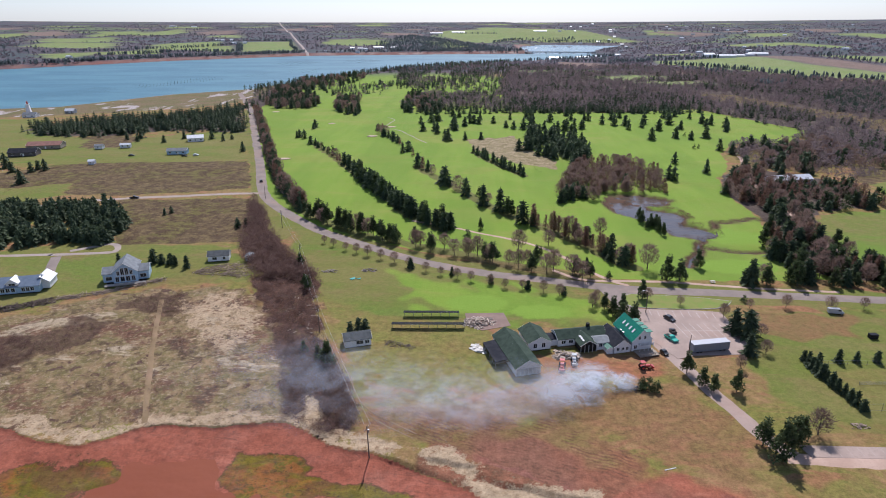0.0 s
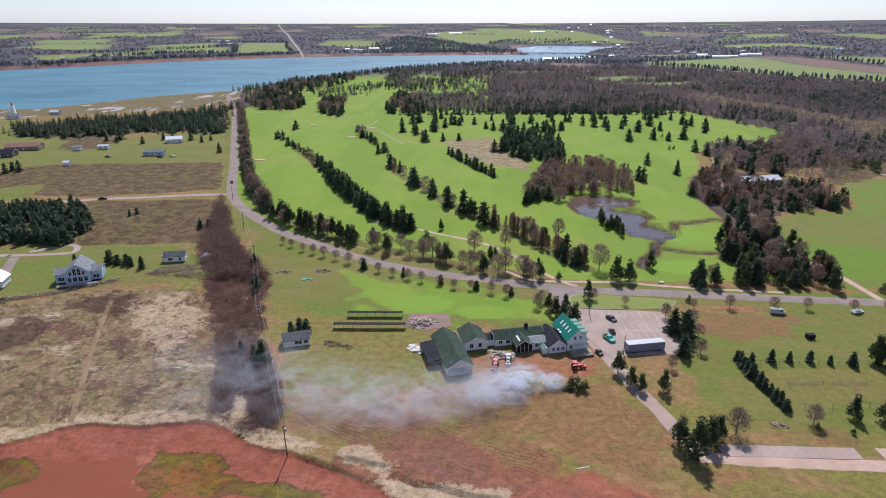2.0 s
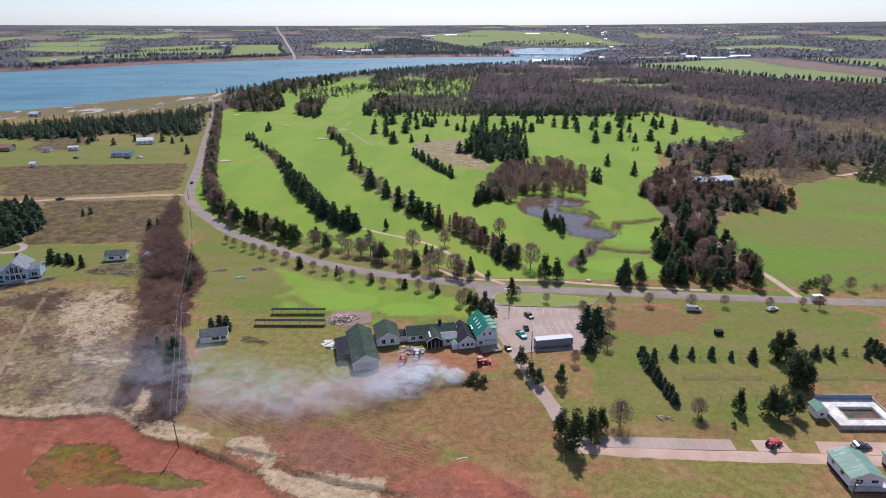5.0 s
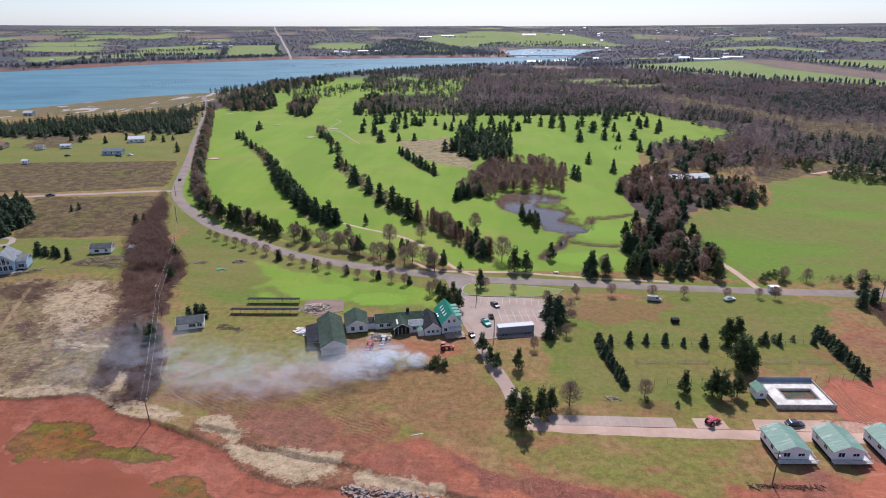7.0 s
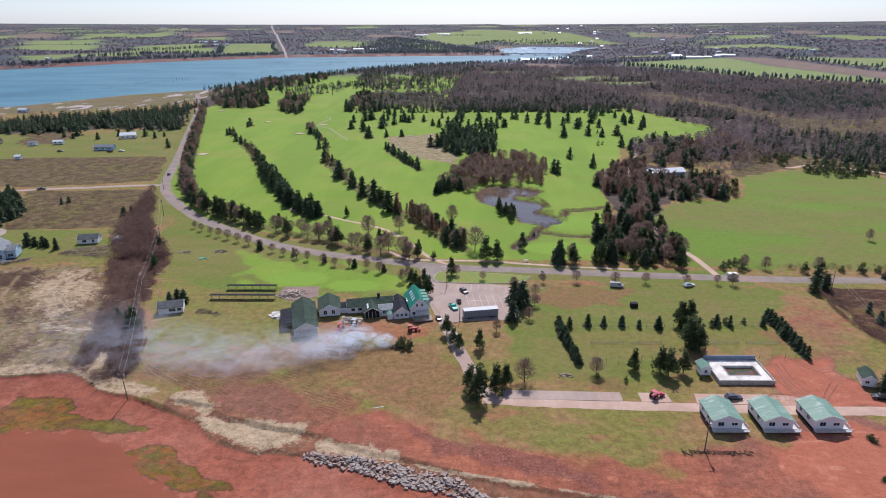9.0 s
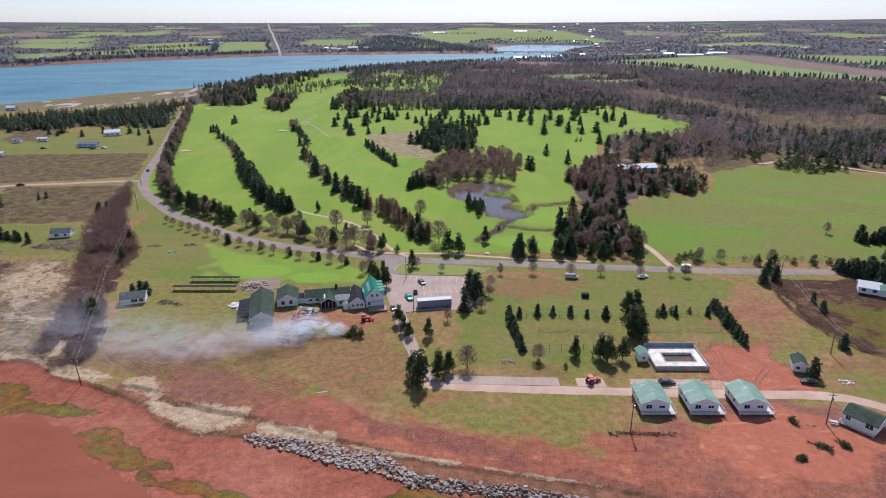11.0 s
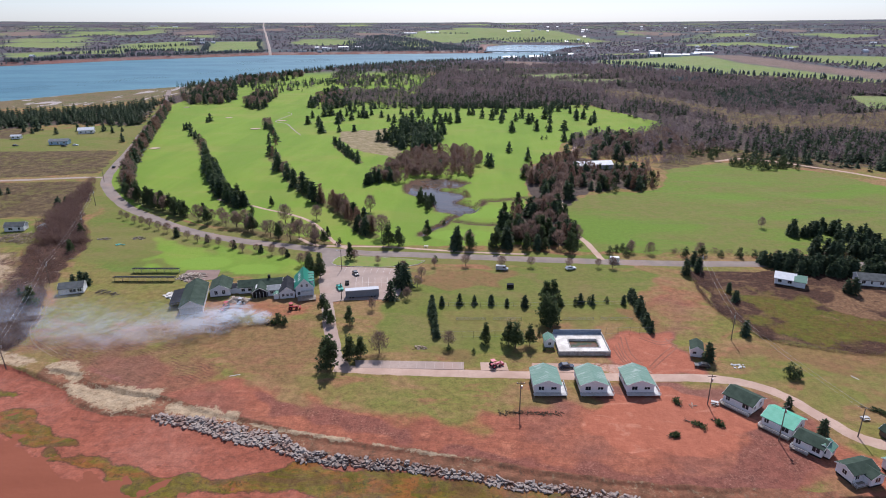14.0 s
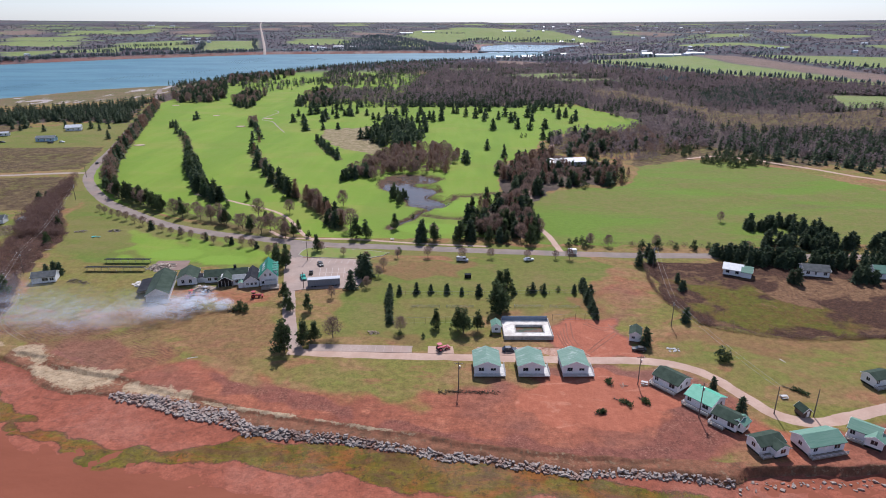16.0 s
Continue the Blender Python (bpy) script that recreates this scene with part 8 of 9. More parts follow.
def bridge():
    top = thing("road_bridge", "low grey road bridge across the inlet", "bridge", 268, 1968, -8, z=-2.5)
    box_part("span", top, CONCRETE, -105, -5, 3.2, 105, 5, 5.0)
    for i in range(5):
        box_part("pier", top, CONCRETE, -84 + 41 * i, -4, -4, -80 + 41 * i, 4, 3.25)
    for y in (-5, 4.7):
        box_part("parapet", top, TRIM, -105, y, 5.0, 105, y + 0.3, 6.1)


bridge()
for _k in KINDS.values():
    for _o in _k:
        for _c in list(_o.children_recursive):
            bpy.data.objects.remove(_c)
        bpy.data.objects.remove(_o)


# ---------------------------------------------------------------- shore stones
def stone_mesh(seed):
    """A blocky quarried stone with chipped corners."""
    rng = np.random.default_rng(seed)
    bm = bmesh.new()
    bmesh.ops.create_cube(bm, size=1.0)
    s = np.array([rng.uniform(0.9, 1.6), rng.uniform(0.6, 1.0), rng.uniform(0.35, 0.6)])
    for v in bm.verts:
        v.co = (np.array(v.co) + rng.uniform(-0.16, 0.16, 3)) * s
    bmesh.ops.bevel(bm, geom=list(bm.edges), offset=0.055, segments=1, affect="EDGES")
    bmesh.ops.triangulate(bm, faces=bm.faces)
    me = bpy.data.meshes.new("stone")
    bm.to_mesh(me)
    bm.free()
    me.materials.append(STONE)
    return me


def shore_edge(x):
    """The y of the bank's edge at x."""
    ys = np.linspace(55, 140, 400)
    s = shore_dist(np.full(400, x), ys)
    return float(ys[np.argmin(np.abs(s))])


def revetment():
    top = thing("stone_revetment", "bank of grey and red armour stones along the shore", "sea wall", 100, 85, z=-1.6)
    inv = top.matrix_basis.inverted()
    kinds = [stone_mesh(400 + i) for i in range(9)]
    rng = random.Random(77)
    spots = []
    x = 33.0
    while x < 262:
        edge = shore_edge(x)
        wide = float(np.interp(x, [33, 38, 56, 74, 78, 98, 122, 153, 180, 200], [1.6, 2.6, 5.6, 5.0, 3.2, 2.7, 2.2, 2.2, 1.8, 1.4]))
        for i in range(int(wide * 1.9 + 1 + rng.random() if x < 197 else 1.0 + rng.random())):
            o = rng.uniform(0, 1)
            far_out = 4.0 if x > 197 else 0.0
            spots.append((x + rng.uniform(-0.5, 0.5), edge - 1.1 - far_out + o * wide * (2.0 if far_out else 1.0), o, rng.uniform(0.32, 1.0) ** 1.15 * (1.2 if x < 96 else 1.0)))
        x += 0.72
    spots.sort(key=lambda q: abs(q[0] - 95))
    rest_v, rest_f, off = [], [], 0
    for i, (px, py, o, size) in enumerate(spots):
        z = gz(px, py) + size * 0.15
        m = pose(px, py, z, rng.uniform(-20, 20), rng.uniform(-20, 20), rng.uniform(0, 360)) @ Matrix.Diagonal((size, size, size, 1))
        me = kinds[rng.randrange(9)]
        if i < 300:
            ob = new("stone", me)
            ob.parent = top
            ob.matrix_basis = inv @ m
        else:
            rest_v += [m @ v.co for v in me.vertices]
            rest_f += [[v + off for v in p.vertices] for p in me.polygons]
            off += len(me.vertices)
    ob = new("stone_rubble", mesh_of("stone_rubble", [inv @ v for v in rest_v], rest_f, STONE))
    ob.parent = top
    tagged(ob, "smaller tumbled armour stones", kind="stuff")


revetment()


# ---------------------------------------------------------------- poles, wires, fences
def utility_pole(x, y, h, rz=0.0, lean=(0, 0), arm=True, lamp=False):
    top = thing("utility_pole", "dark wooden utility pole with a crossarm" if arm else "slim wooden pole standing in the ground", "pole", x, y, rz, group="utility poles")
    bm = bmesh.new()
    tip = Vector((lean[0], lean[1], h))
    add_tube(bm, (0, 0, -0.4), tip, 0.17, 0.1, 10)
    part("mast", bm, POLE, top)
    if arm:
        box_part("crossarm", top, POLE, tip.x - 1.1, tip.y - 0.07, h - 0.75, tip.x + 1.1, tip.y + 0.07, h - 0.6)
        for k in (-0.95, 0.0, 0.95):
            bm = bmesh.new()
            add_tube(bm, (tip.x + k, tip.y, h - 0.6), (tip.x + k, tip.y, h - 0.38), 0.07, 0.04, 8)
            part("insulator", bm, TRIM, top)
        bm = bmesh.new()
        add_tube(bm, (0.28, 0, h - 2.3), (0.28, 0, h - 1.4), 0.22, 0.22, 10)
        part("transformer", bm, STEEL, top)
    if lamp:
        box_part("lamp_arm", top, STEEL, 0, -0.04, h - 0.3, 1.6, 0.04, h - 0.22)
        box_part("lamp_head", top, STEEL, 1.3, -0.16, h - 0.38, 2.0, 0.16, h - 0.22)
    return top


for q in ((-23.8, 124.4, 9.5, 70, (-0.4, 0)), (-50.5, 187, 10, 70), (-72.5, 247.5, 10, 70), (-95, 297, 9.5, 70), (132.3, 106.8, 9.5, 0), (184.3, 112, 9.5, 0), (196.5, 96.6, 10.5, 20), (205, 149, 10, 70), (213.5, 203, 10, 70)):
    utility_pole(*q)
for q in ((217.2, 98.8, 8.5), (227.2, 98.0, 8.5), (70.2, 176.2, 7)):
    utility_pole(*q, arm=False)
utility_pole(64.5, 206, 9, 180, arm=False, lamp=True)
utility_pole(-121, 352, 8, arm=False)


def wire(a, b, sag=0.9):
    a, b = Vector(a), Vector(b)
    n, verts, faces = 10, [], []
    side = (b - a).cross(Vector((0, 0, 1))).normalized() * 0.022
    for i in range(n + 1):
        p = a.lerp(b, i / n) - Vector((0, 0, sag * 4 * (i / n) * (1 - i / n)))
        verts += [p + side, p + Vector((0, 0, 0.03)), p - side]
        if i:
            k = 3 * i
            for m in range(3):
                o = (m + 1) % 3
                faces.append((k - 3 + m, k - 3 + o, k + o, k + m))
    tagged(new("overhead_wire", mesh_of("overhead_wire", verts, faces, WIRE)), "thin overhead cable slung between poles", "wire", "overhead wires")


LINE_W = [(-95, 297, 9), (-72.5, 247.5, 9.4), (-50.5, 187, 9.4), (-23.8, 124.4, 8.9)]
LINE_E = [(213.5, 203, 9.4), (205, 149, 9.4), (217.2, 98.8, 8.4)]
for ln in (LINE_W, LINE_E):
    for p, q in zip(ln, ln[1:]):
        for o in (-0.8, 0.8):
            wire((p[0] + o, p[1], p[2]), (q[0] + o, q[1], q[2]))


def fence(name, label, pts, gap, h, rails=True):
    top = thing(name, label, "fence", *pts[0])
    inv = top.matrix_basis.inverted()
    line = smooth_line(pts, gap)
    for p in line:
        bm = bmesh.new()
        add_tube(bm, (0, 0, -0.3), (0, 0, h), 0.05, 0.05, 6)
        bm.transform(inv @ Matrix.Translation((p.x, p.y, gz(p.x, p.y))))
        part("post", bm, POLE, top)
    if rails:
        for z in (0.4, h * 0.95):
            verts, faces = [], []
            for i, p in enumerate(line):
                q = inv @ Vector((p.x, p.y, gz(p.x, p.y) + z))
                verts += [q + Vector((0, 0.025, 0)), q + Vector((0, 0, 0.035)), q - Vector((0, 0.025, 0))]
                if i:
                    for m in range(3):
                        o = (m + 1) % 3
                        faces.append((3 * i - 3 + m, 3 * i - 3 + o, 3 * i + o, 3 * i + m))
            ob = new("rail_wire", mesh_of("rail_wire", verts, faces, WIRE))
            ob.parent = top


fence("fence_north", "thin wire fence on wooden posts across the lawn", [(108, 171.5), (132, 172), (160, 174), (184, 175.5)], 3.0, 1.6)
fence("fence_court", "tall wire court fence on slim posts", [(108.5, 147), (124, 148), (140, 149.5)], 3.2, 2.6)
fence("fence_court", "tall wire court fence on slim posts behind red soil", [(164.5, 151.5), (176, 152.4), (181, 152.8)], 3.0, 2.6)


def net(x0, y0, x1, y1):
    top = thing("court_net", "low grey court net between two posts", "net", x0, y0)
    L = math.hypot(x1 - x0, y1 - y0)
    M = pose(0, 0, 0, 0, 0, math.degrees(math.atan2(y1 - y0, x1 - x0)))
    for k in (0, L):
        box_part("post", top, STEEL, k - 0.05, -0.05, -0.2, k + 0.05, 0.05, 1.1, m=M)
    bm = bmesh.new()
    for i in range(int(L / 0.4) + 1):
        add_tube(bm, (i * 0.4, 0, 0.08), (i * 0.4, 0, 1.0), 0.018, 0.018, 4)
    for z in (0.1, 0.4, 0.7, 1.0):
        add_tube(bm, (0, 0, z), (L, 0, z), 0.025, 0.025, 4)
    bm.transform(M)
    part("mesh", bm, WIRE, top)


net(114, 160.5, 124.5, 161)
net(127, 161, 137, 161.3)
net(152, 162, 162.5, 162.3)
net(165, 162.3, 176, 162.6)


# ---------------------------------------------------------------- vehicles
def car(x, y, rz, body_mat, label, kind="car", L=4.5, W=1.85, H=1.5, category="car"):
    top = thing("pickup_truck" if kind == "pickup" else "car", label, category, x, y, rz)
    bm = bmesh.new()
    if kind == "pickup":
        prof = [(-L / 2, 0.45), (L / 2, 0.45), (L / 2, 0.95), (L * 0.22, 1.05), (L * 0.1, H), (-L * 0.12, H), (-L * 0.14, 1.05), (-L / 2, 1.05)]
    elif kind == "van":
        prof = [(-L / 2, 0.4), (L / 2, 0.4), (L / 2, 1.0), (L * 0.36, 1.2), (L * 0.26, H), (-L / 2, H)]
    else:
        prof = [(-L / 2, 0.35), (L / 2, 0.35), (L / 2, 0.78), (L * 0.24, 0.92), (L * 0.08, H), (-L * 0.3, H), (-L * 0.46, 0.98), (-L / 2, 0.9)]
    e = [[bm.verts.new((px, s * W / 2 * (0.84 if pz > 1.15 else 1.0), pz)) for px, pz in prof] for s in (-1, 1)]
    bm.faces.new(e[0])
    bm.faces.new(e[1][::-1])
    n = len(prof)
    for i in range(n):
        j = (i + 1) % n
        bm.faces.new((e[0][j], e[0][i], e[1][i], e[1][j]))
    bmesh.ops.recalc_face_normals(bm, faces=bm.faces)
    soften(bm, 0.07)
    body = part("body", bm, body_mat, top)
    cab = {"pickup": (-L * 0.11, L * 0.13), "van": (L * 0.1, L * 0.3)}.get(kind, (-L * 0.36, L * 0.13))
    for s in (-1, 1):
        box_part("side_window", body, GLASS, cab[0], s * W * 0.46 - 0.03, H * 0.68, cab[1] - 0.25, s * W * 0.46 + 0.03, H * 0.93)
    bm = bmesh.new()
    x0 = cab[1] - 0.05
    v = [bm.verts.new(c) for c in ((x0 + 0.3, -W * 0.38, H * 0.68), (x0 + 0.3, W * 0.38, H * 0.68), (x0 - 0.08, W * 0.36, H * 0.97), (x0 - 0.08, -W * 0.36, H * 0.97))]
    bm.faces.new(v)
    bmesh.ops.solidify(bm, geom=list(bm.faces), thickness=-0.06)
    part("windscreen", bm, GLASS, body)
    if kind == "pickup":
        box_part("load_bed", body, DARK, -L / 2 + 0.1, -W * 0.42, 0.98, -L * 0.16, W * 0.42, 1.06)
    for wx in (-L * 0.31, L * 0.31):
        for wy in (-W / 2 + 0.08, W / 2 - 0.08):
            bm = bmesh.new()
            add_tube(bm, (wx, wy - 0.11, 0.33), (wx, wy + 0.11, 0.33), 0.33, 0.33, 14)
            wh = part("wheel", bm, RUBBER, top)
            bm = bmesh.new()
            add_tube(bm, (wx, wy - 0.125, 0.33), (wx, wy + 0.125, 0.33), 0.19, 0.19, 10)
            part("rim", bm, STEEL, wh)
    for s in (-1, 1):
        box_part("headlight", body, TRIM, L / 2 - 0.05, s * W * 0.36 - 0.15, 0.66, L / 2 + 0.02, s * W * 0.36 + 0.15, 0.8)
    return top


BLACK_PAINT, WHITE_PAINT, TEAL_PAINT = paint("black_car_paint", (0.012, 0.013, 0.016)), paint("white_car_paint", (0.75, 0.75, 0.75)), paint("teal_car_paint", (0.01, 0.36, 0.27))
RED_PAINT, NAVY_PAINT, SILVER = paint("red_machine_paint", (0.45, 0.04, 0.035)), paint("navy_car_paint", (0.02, 0.028, 0.05)), paint("silver_car_paint", (0.4, 0.42, 0.44))
car(67.6, 185.8, -65, TEAL_PAINT, "bright teal pickup truck parked by the drive", "pickup", 5.2, 1.95, 1.75, "truck")
car(71.4, 200.6, -62, BLACK_PAINT, "black car parked in the car park")
car(69.6, 190.8, 100, BLACK_PAINT, "dark utility cart in the car park", "pickup", 3.2, 1.5, 1.5, "cart")
car(62.6, 176.4, -70, BLACK_PAINT, "small dark cart beside the clubhouse", "car", 3.0, 1.5, 1.4, "cart")
car(148.2, 129.8, 5, NAVY_PAINT, "dark blue estate car parked behind the cottages", "car", 4.7, 1.9, 1.6)
car(189.6, 131.6, 170, BLACK_PAINT, "black car parked under a spruce", "car", 4.5)
car(161.5, 209.3, 20, WHITE_PAINT, "white car parked on the roadside grass")
car(132.4, 207.6, -8, SILVER, "silver van with dark windows on the grass", "van", 5.2, 2.0, 2.1, "van")
car(-136.4, 392, 108, BLACK_PAINT, "black car driving on the country road")
car(-199.5, 349.9, 12, BLACK_PAINT, "dark pickup truck on the narrow lane", "pickup", 5.2, 1.9, 1.7, "truck")
car(-245.5, 692, 110, BLACK_PAINT, "dark car far along the road")
car(-222, 470, 10, BLACK_PAINT, "dark car beside the blue bungalow")
car(-214, 473, 10, WHITE_PAINT, "white car beside the blue bungalow")
car(-264, 470, 5, BLACK_PAINT, "dark car parked on the lawn")


def skip_box(x, y, rz):
    top = thing("waste_container", "dark metal waste container on the grass", "container", x, y, rz)
    bm = bmesh.new()
    add_box(bm, -1.3, -0.9, 0.12, 1.3, 0.9, 1.5)
    soften(bm, 0.06)
    part("body", bm, DARK, top)
    box_part("lid", top, BLACK_ROOF, -1.34, -0.94, 1.5, 1.34, 0.94, 1.6, bevel=0.03)
    for i in (-1, 1):
        box_part("skid", top, STEEL, i * 0.8 - 0.08, -0.9, -0.1, i * 0.8 + 0.08, 0.9, 0.13)


skip_box(134.8, 189.3, 3)


def van_sign():
    top = thing("box_trailer", "small white box trailer parked at the roadside", "trailer", 181.6, 217.6, 3)
    bm = bmesh.new()
    add_box(bm, -1.9, -1.1, 0.6, 1.9, 1.1, 2.7)
    soften(bm, 0.08)
    part("body", bm, FAR_WALL, top)
    box_part("drawbar", top, STEEL, 1.9, -0.06, 0.6, 3.2, 0.06, 0.7)
    for s in (-1, 1):
        bm = bmesh.new()
        add_tube(bm, (-0.2, s * 1.05 - 0.1, 0.35), (-0.2, s * 1.05 + 0.1, 0.35), 0.36, 0.36, 14)
        part("wheel", bm, RUBBER, top)


van_sign()


def tractor(x, y, rz, mat, label):
    top = thing("tractor", label, "tractor", x, y, rz)
    bm = bmesh.new()
    add_box(bm, -0.1, -0.42, 0.75, 1.7, 0.42, 1.35)
    soften(bm, 0.08)
    part("bonnet", bm, mat, top)
    bm = bmesh.new()
    add_box(bm, -1.3, -0.75, 0.8, -0.1, 0.75, 1.2)
    soften(bm, 0.06)
    part("chassis", bm, mat, top)
    bm = bmesh.new()
    for px in (-1.2, -0.15):
        for py in (-0.65, 0.65):
            add_tube(bm, (px, py, 1.2), (px, py, 2.4), 0.05, 0.05, 6)
    part("cab_frame", bm, BLACK_ROOF, top)
    box_part("cab_roof", top, mat, -1.4, -0.8, 2.4, 0.05, 0.8, 2.52, bevel=0.03)
    for px, r in ((-0.8, 0.75), (1.3, 0.45)):
        for s in (-1, 1):
            bm = bmesh.new()
            add_tube(bm, (px, s * 0.85 - 0.18, r), (px, s * 0.85 + 0.18, r), r, r, 16)
            wh = part("wheel", bm, RUBBER, top)
            bm = bmesh.new()
            add_tube(bm, (px, s * 0.85 - 0.19, r), (px, s * 0.85 + 0.19, r), r * 0.5, r * 0.5, 10)
            part("rim", bm, mat, wh)
    for s in (-0.5, 0.5):
        box_part("loader_arm", top, mat, 0.3, s - 0.06, 1.0, 2.3, s + 0.06, 1.15)
    box_part("bucket", top, mat, 2.2, -0.85, 0.35, 2.8, 0.85, 1.0, bevel=0.05)


tractor(29.0, 166.8, -100, RED_PAINT, "red tractor beside a heap of boards")
tractor(33.2, 170.2, -95, SILVER, "grey tractor with white cab roof by the clubhouse")
tractor(54.0, 167.2, 10, RED_PAINT, "red tractor with loader on bare soil")
tractor(126.5, 129.6, 30, paint("pink_red_paint", (0.5, 0.06, 0.1)), "small pinkish red tractor on the gravel pad")


# ---------------------------------------------------------------- heaps, logs and fallen trees
def heap(name, label, category, outline, count, mat, lmin, lmax, rad, pile, seed, board=True):
    """A heap of loose boards or logs, each a piece of its own."""
    top = thing(name, label, category, *np.mean(outline, 0), z=0.0)
    inv = top.matrix_basis.inverted()
    rng = random.Random(seed)
    pts = fill(outline, count, seed)
    protos = []
    for i in range(4):
        bm = bmesh.new()
        if board:
            add_box(bm, -0.5, -rad * (1 + i * 0.4), -0.05, 0.5, rad * (1 + i * 0.4), 0.05)
        else:
            add_tube(bm, (-0.5, 0, 0), (0.5, rng.uniform(-0.05, 0.05), 0), rad, rad * 0.6, 7)
        me = bpy.data.meshes.new("board" if board else "log")
        bm.to_mesh(me)
        bm.free()
        me.materials.append(mat)
        protos.append(me)
    for x, y in pts:
        d = -float(sdist(np.array([x]), np.array([y]), outline)[0])
        ob = new("board" if board else "log", rng.choice(protos))
        ob.parent = top
        s = rng.uniform(lmin, lmax)
        ob.matrix_basis = inv @ pose(x, y, gz(x, y) + rng.uniform(0.05, 0.15) + min(pile, d * 0.5) * rng.random(), rng.uniform(-25, 25), rng.uniform(-16, 16), rng.uniform(0, 360)) @ Matrix.Diagonal((s, 1, 1, 1))


def strip(pts, w):
    p = smooth_line(pts, 6)
    side = [Vector((-(b - a).y, (b - a).x, 0)).normalized() * w for a, b in zip(p, p[1:] + [p[-1] * 2 - p[-2]])]
    return [(q.x + s.x, q.y + s.y) for q, s in zip(p, side)] + [(q.x - s.x, q.y - s.y) for q, s in list(zip(p, side))[::-1]]


heap("board_heap", "heap of splintered pale boards on the lawn", "debris", [(-2, 194), (0, 199), (8, 200), (10, 195), (4, 191)], 130, JUNK, 1.0, 3.2, 0.12, 1.4, 501)
heap("board_heap", "heap of broken boards beside the annex", "debris", [(27, 172), (28.5, 177), (36, 175.5), (35, 172)], 110, JUNK, 0.8, 2.8, 0.14, 1.2, 502)
heap("brush_heap", "heap of dark branches and boards on the grass", "debris", [(-28, 179), (-26, 182), (-17, 178), (-18, 175.5)], 60, plain("dark_branches", (0.1, 0.075, 0.06), (0.2, 0.16, 0.13), 2, 0.9, vary=0.6), 1.0, 3.0, 0.08, 0.9, 503, False)
heap("driftwood", "long line of weathered drift logs below the houses", "driftwood", strip([(-158, 209.5), (-142, 217), (-124, 231)], 1.6), 210, LOG, 1.5, 5.0, 0.14, 0.5, 504, False)
heap("driftwood", "dark bank of drift logs and wrack on the grass", "driftwood", strip([(-182, 196), (-172, 199.5), (-158, 209)], 2.6), 320, WRACK, 1.2, 4.5, 0.14, 0.7, 505, False)
heap("driftwood", "scattered grey drift logs before the small hut", "driftwood", [(-117, 236), (-112, 246), (-98, 249), (-90, 240), (-94, 233)], 210, LOG, 1.5, 4.5, 0.13, 0.5, 506, False)
DARK_JUNK = plain("rotten_boards", (0.12, 0.09, 0.075), (0.34, 0.3, 0.26), 2, 0.9, vary=0.7)
heap("broken_timber", "small heap of dark broken timber on the lawn", "debris", [(-62, 240.5), (-58.5, 243), (-53.5, 241), (-56.5, 239.5)], 16, DARK_JUNK, 1.2, 3.4, 0.12, 0.4, 507)
heap("broken_timber", "dark heap of broken timber beside the road lawn", "debris", [(-46, 241), (-44, 244), (-38, 244.5), (-40, 241)], 22, DARK_JUNK, 1.0, 3.0, 0.14, 0.5, 517)
heap("tarpaulin_scraps", "torn turquoise tarpaulin scraps on the grass", "debris", [(-49.5, 232.4), (-48, 234), (-44, 233.6), (-45, 232.4)], 7, plain("turquoise_plastic", (0.08, 0.4, 0.36), (0.12, 0.5, 0.44), 1, 0.5), 0.8, 1.8, 0.25, 0.2, 518)
heap("broken_timber", "pale boards scattered in the thicket", "debris", [(-72, 210), (-58, 222), (-52, 188), (-58, 180)], 18, JUNK, 1.0, 3.0, 0.07, 0.3, 508)
heap("branch_pile", "fallen dead branches in a low line", "debris", strip([(126.5, 105.6), (133, 106.2), (139, 106), (144, 106.4)], 0.6), 80, plain("rotting_branches", (0.035, 0.03, 0.02), (0.1, 0.075, 0.05), 2, 0.9, vary=0.6), 0.8, 2.6, 0.07, 0.6, 509, False)
heap("rubbish_pile", "low pile of pale rubbish on the lawn", "debris", [(100.5, 139.5), (101, 141.5), (105, 141.5), (105, 139.5)], 26, LOG, 0.4, 1.2, 0.1, 0.4, 510)
heap("board_pile", "white boards lying on the grass", "debris", [(199, 131.5), (199.5, 133.5), (203, 133.3), (202.5, 131.5)], 16, PALE_WOOD, 0.5, 1.3, 0.16, 0.2, 511)
heap("board_pile", "broken white boards near the cottage", "debris", [(179, 110.5), (180, 112.5), (187, 113.5), (187, 110)], 9, LOG, 0.8, 2.2, 0.08, 0.3, 512)
heap("tarpaulin_scraps", "white plastic sheet crumpled beside the barn", "debris", [(1, 176), (2, 180), (6, 178), (5, 174)], 24, WHITE_DECK, 1.0, 2.2, 0.35, 0.3, 513)


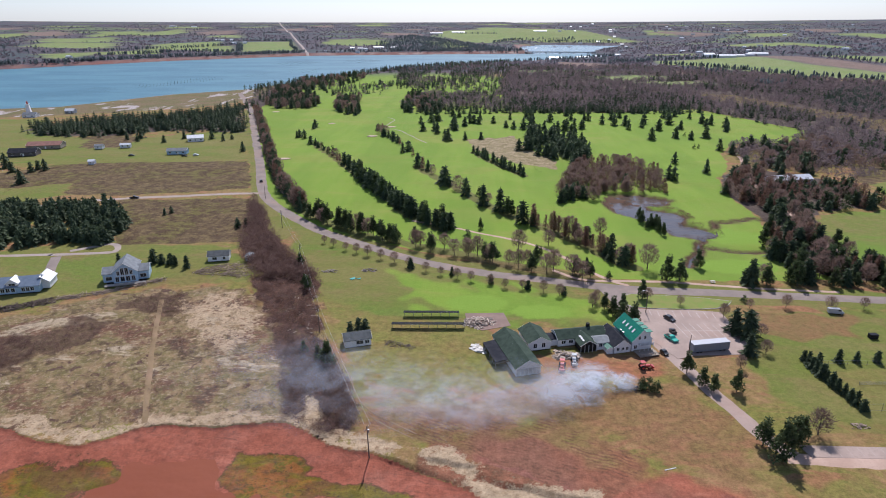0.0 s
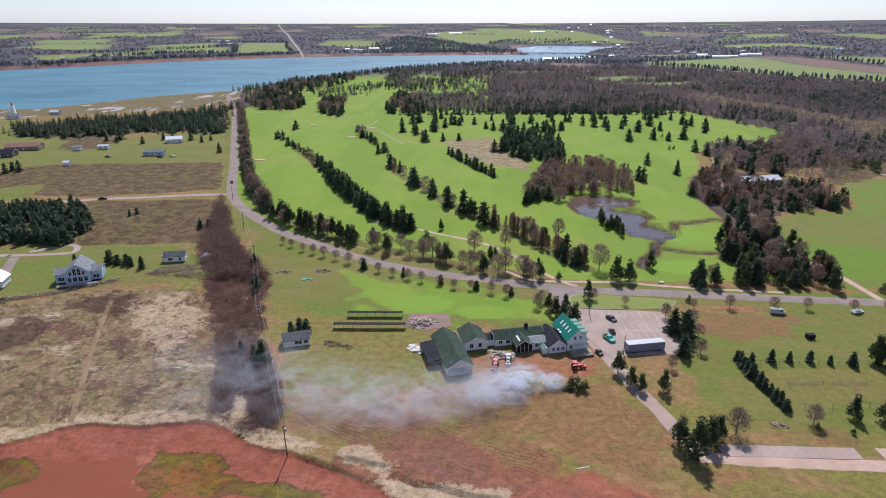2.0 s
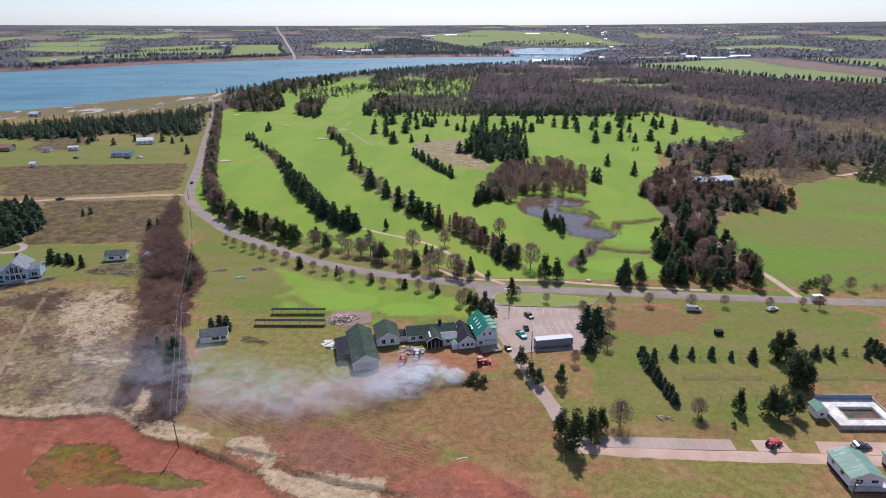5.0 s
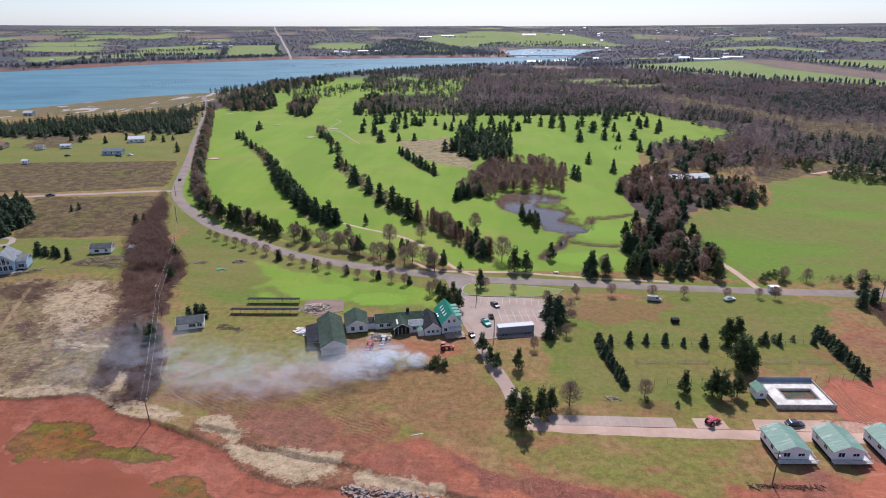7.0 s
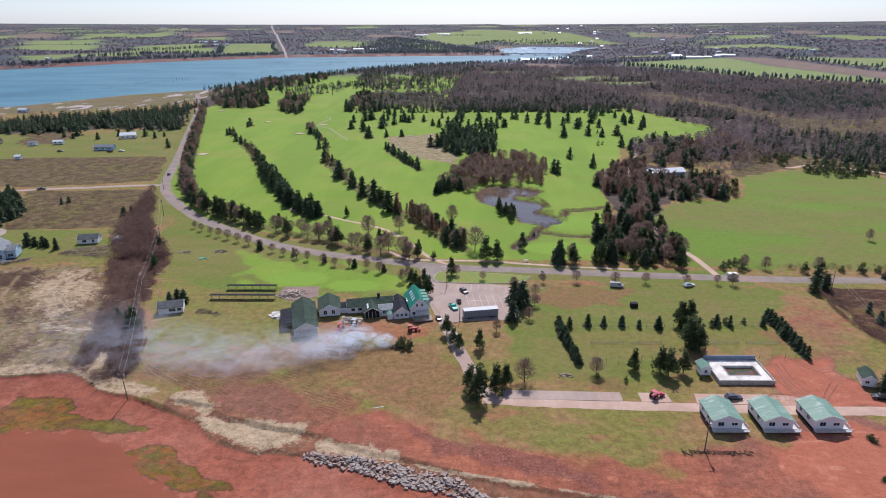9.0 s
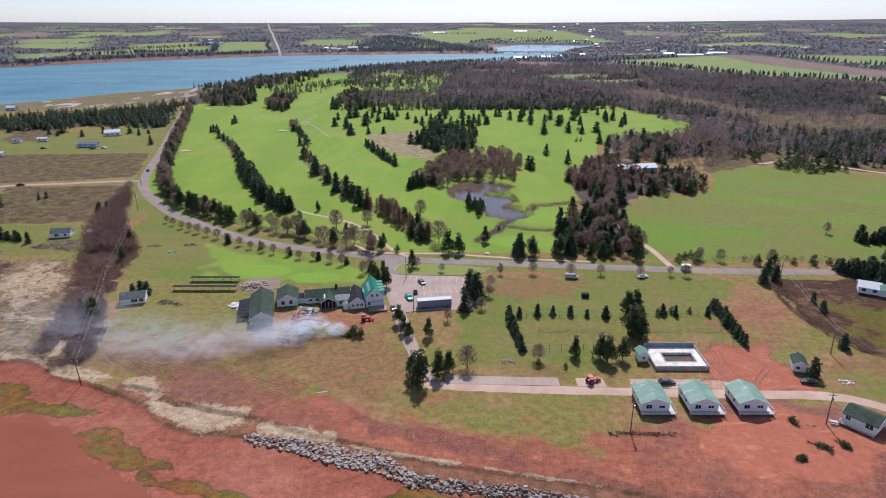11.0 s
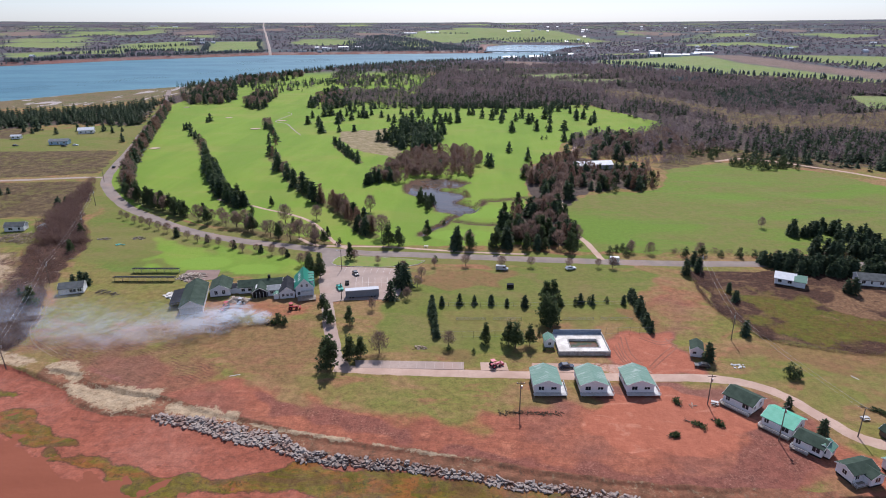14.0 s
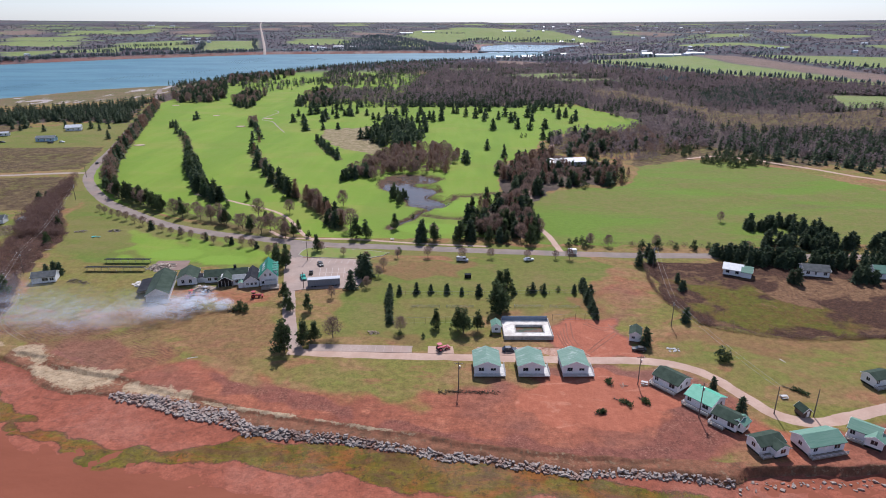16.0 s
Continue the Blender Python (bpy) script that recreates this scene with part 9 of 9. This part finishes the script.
def fallen_tree(x, y, rz, L):
    top = thing("fallen_tree", "uprooted evergreen lying on its side", "tree", x, y, rz)
    bm = bmesh.new()
    add_tube(bm, (0, 0, 0.2), (L, 0.2, 0.35), 0.14, 0.05, 7)
    for i in range(5):
        a = i * 1.25
        add_tube(bm, (0, 0, 0.25), (-0.7, 0.7 * math.cos(a), 0.35 + 0.35 * math.sin(a)), 0.07, 0.02, 5)
    part("trunk", bm, BARK, top)
    rng = np.random.default_rng(int(x))
    k = np.linspace(0.35, 1.0, 8)
    c = np.stack([L * k, rng.uniform(-0.4, 0.4, 8), np.full(8, 0.5)], -1)
    ob = new("crown", mesh_of("crown", *clump_crown(c, rng.uniform(0.5, 0.9, 8), 36, 0.4, rng), PINE))
    ob.parent = top


for q in ((176, 104, -40, 5), (169.5, 97, 20, 2.5), (176.5, 110.5, 100, 3), (226, 112, -40, 6), (183, 104.5, -60, 3)):
    fallen_tree(*q)
for a, b, z in (((47, 121.5), (50, 122.5), 0.12), ((232, 128), (233, 126), 0.12)):
    top = thing("plank", "single white plank lying on the grass", "plank", *a)
    box_part("board", top, PALE_WOOD, 0, -0.12, 0.02, math.hypot(b[0] - a[0], b[1] - a[1]), 0.12, 0.1, m=pose(0, 0, 0, 0, 0, math.degrees(math.atan2(b[1] - a[1], b[0] - a[0]))))


def picnic_bench(x, y, rz, mat=PALE_WOOD):
    top = thing("picnic_table", "white picnic table on the grass", "table", x, y, rz)
    box_part("tabletop", top, mat, -0.95, -0.4, 0.7, 0.95, 0.4, 0.76)
    for s in (-1, 1):
        box_part("bench", top, mat, -0.95, s * 0.75 - 0.14, 0.42, 0.95, s * 0.75 + 0.14, 0.47)
        for y2 in (-0.7, 0.7):
            box_part("leg", top, mat, s * 0.7 - 0.05, min(y2, y2 * 0.3), -0.05, s * 0.7 + 0.05, max(y2, y2 * 0.3), 0.7)


picnic_bench(223.4, 106.5, 10)
picnic_bench(186.3, 112.2, -20)
picnic_bench(98.5, 234.5, 5, WHITE_DECK)


# ---------------------------------------------------------------- bonfire smoke
def smoke():
    """Many thin level layers whose density falls off from the drifting plume's axis."""
    n = Nodes("smoke", 1.0, 0.0)
    at = n.where("World")
    sep = n.node("ShaderNodeSeparateXYZ", Vector=at)
    X, Y, Z = sep.outputs[0], sep.outputs[1], sep.outputs[2]
    u = n.math("SUBTRACT", 50.0, X)                                   # metres downwind
    axis = n.math("ADD", n.math("SUBTRACT", 157.0, n.math("MULTIPLY", n.ramp(u, 4.0, 46.0), 11.0)), n.math("MULTIPLY", n.ramp(u, 50.0, 130.0), 12.0))
    run = n.math("MAXIMUM", u, 0.0)
    half = n.math("MINIMUM", n.math("ADD", 1.3, n.math("MULTIPLY", run, 0.46)), n.math("ADD", 8.5, n.math("MULTIPLY", run, 0.13)))
    drift = n.node("ShaderNodeMapping", Vector=at)
    drift.inputs["Scale"].default_value = (0.9, 1.0, 2.4)
    swirl = n.math("MULTIPLY", n.math("SUBTRACT", n.noise(drift.outputs[0], 0.07, 4.0, 0.6, None, 0.8), 0.5), n.math("ADD", 2.0, n.math("MULTIPLY", half, 2.0)))
    v = n.math("DIVIDE", n.math("ABSOLUTE", n.math("SUBTRACT", n.math("ADD", Y, swirl), axis)), half)
    across = n.ramp(v, 1.4, 0.0)
    along = n.math("MULTIPLY", n.ramp(u, -0.5, 4.0), n.math("ADD", n.math("MULTIPLY", n.ramp(u, 34.0, 4.0), 0.62), n.math("MULTIPLY", n.ramp(u, 150.0, 50.0), 0.2)))
    puff = n.ramp(n.noise(drift.outputs[0], 0.12, 6.0, 0.62, None, 1.2), 0.4, 0.62)
    lull = n.ramp(n.noise(drift.outputs[0], 0.035, 2.0), 0.36, 0.6)
    dens = n.math("MULTIPLY", n.math("MULTIPLY", across, along), n.math("ADD", n.math("MULTIPLY", puff, 0.85), n.math("MULTIPLY", lull, 0.3)))
    dens = n.math("MINIMUM", dens, 0.7)
    dif = n.node("ShaderNodeBsdfDiffuse", Color=(0.7, 0.8, 0.95))
    tra = n.node("ShaderNodeBsdfTranslucent", Color=(0.76, 0.81, 0.88))
    add = n.node("ShaderNodeMixShader", Fac=0.5)
    n.t.links.new(dif.outputs[0], add.inputs[1])
    n.t.links.new(tra.outputs[0], add.inputs[2])
    clear = n.node("ShaderNodeBsdfTransparent")
    mixs = n.node("ShaderNodeMixShader", Fac=dens)
    n.t.links.new(clear.outputs[0], mixs.inputs[1])
    n.t.links.new(add.outputs[0], mixs.inputs[2])
    n.t.links.new(mixs.outputs[0], n.t.nodes["Material Output"].inputs["Surface"])
    verts, faces = [], []
    for i in range(3):
        for j in range(19):
            x = 51.5 - j * 9.0
            run = max(0.0, 50 - x)
            ax = 157.0 - 11 * float(step(run, 4, 46)) + 12 * float(step(run, 50, 130))
            w = 3.0 + 2.4 * min(1.3 + 0.46 * run, 8.5 + 0.13 * run)
            z = 0.5 + (0.4 + 1.7 * i) * min(1.0, 0.35 + run / 16) + 0.012 * run
            verts += [(x, ax - w, z), (x, ax, z + 0.25), (x, ax + w, z)]
            if j:
                k = len(verts) - 6
                faces += [(k, k + 1, k + 4, k + 3), (k + 1, k + 2, k + 5, k + 4)]
    tagged(new("bonfire_smoke", mesh_of("bonfire_smoke", verts, faces, n.mat)), "thin blue-white smoke drifting from a bonfire", "smoke", kind="stuff")


smoke()


def bonfire():
    heap("bonfire", "smouldering heap of brush and charred boards", "bonfire", [(47.5, 154), (48, 157.5), (51.5, 157.5), (51.5, 154)], 40, plain("charred_wood", (0.03, 0.025, 0.022), (0.09, 0.07, 0.06), 2, 0.9, vary=0.5), 0.8, 2.6, 0.08, 1.2, 520, False)


bonfire()
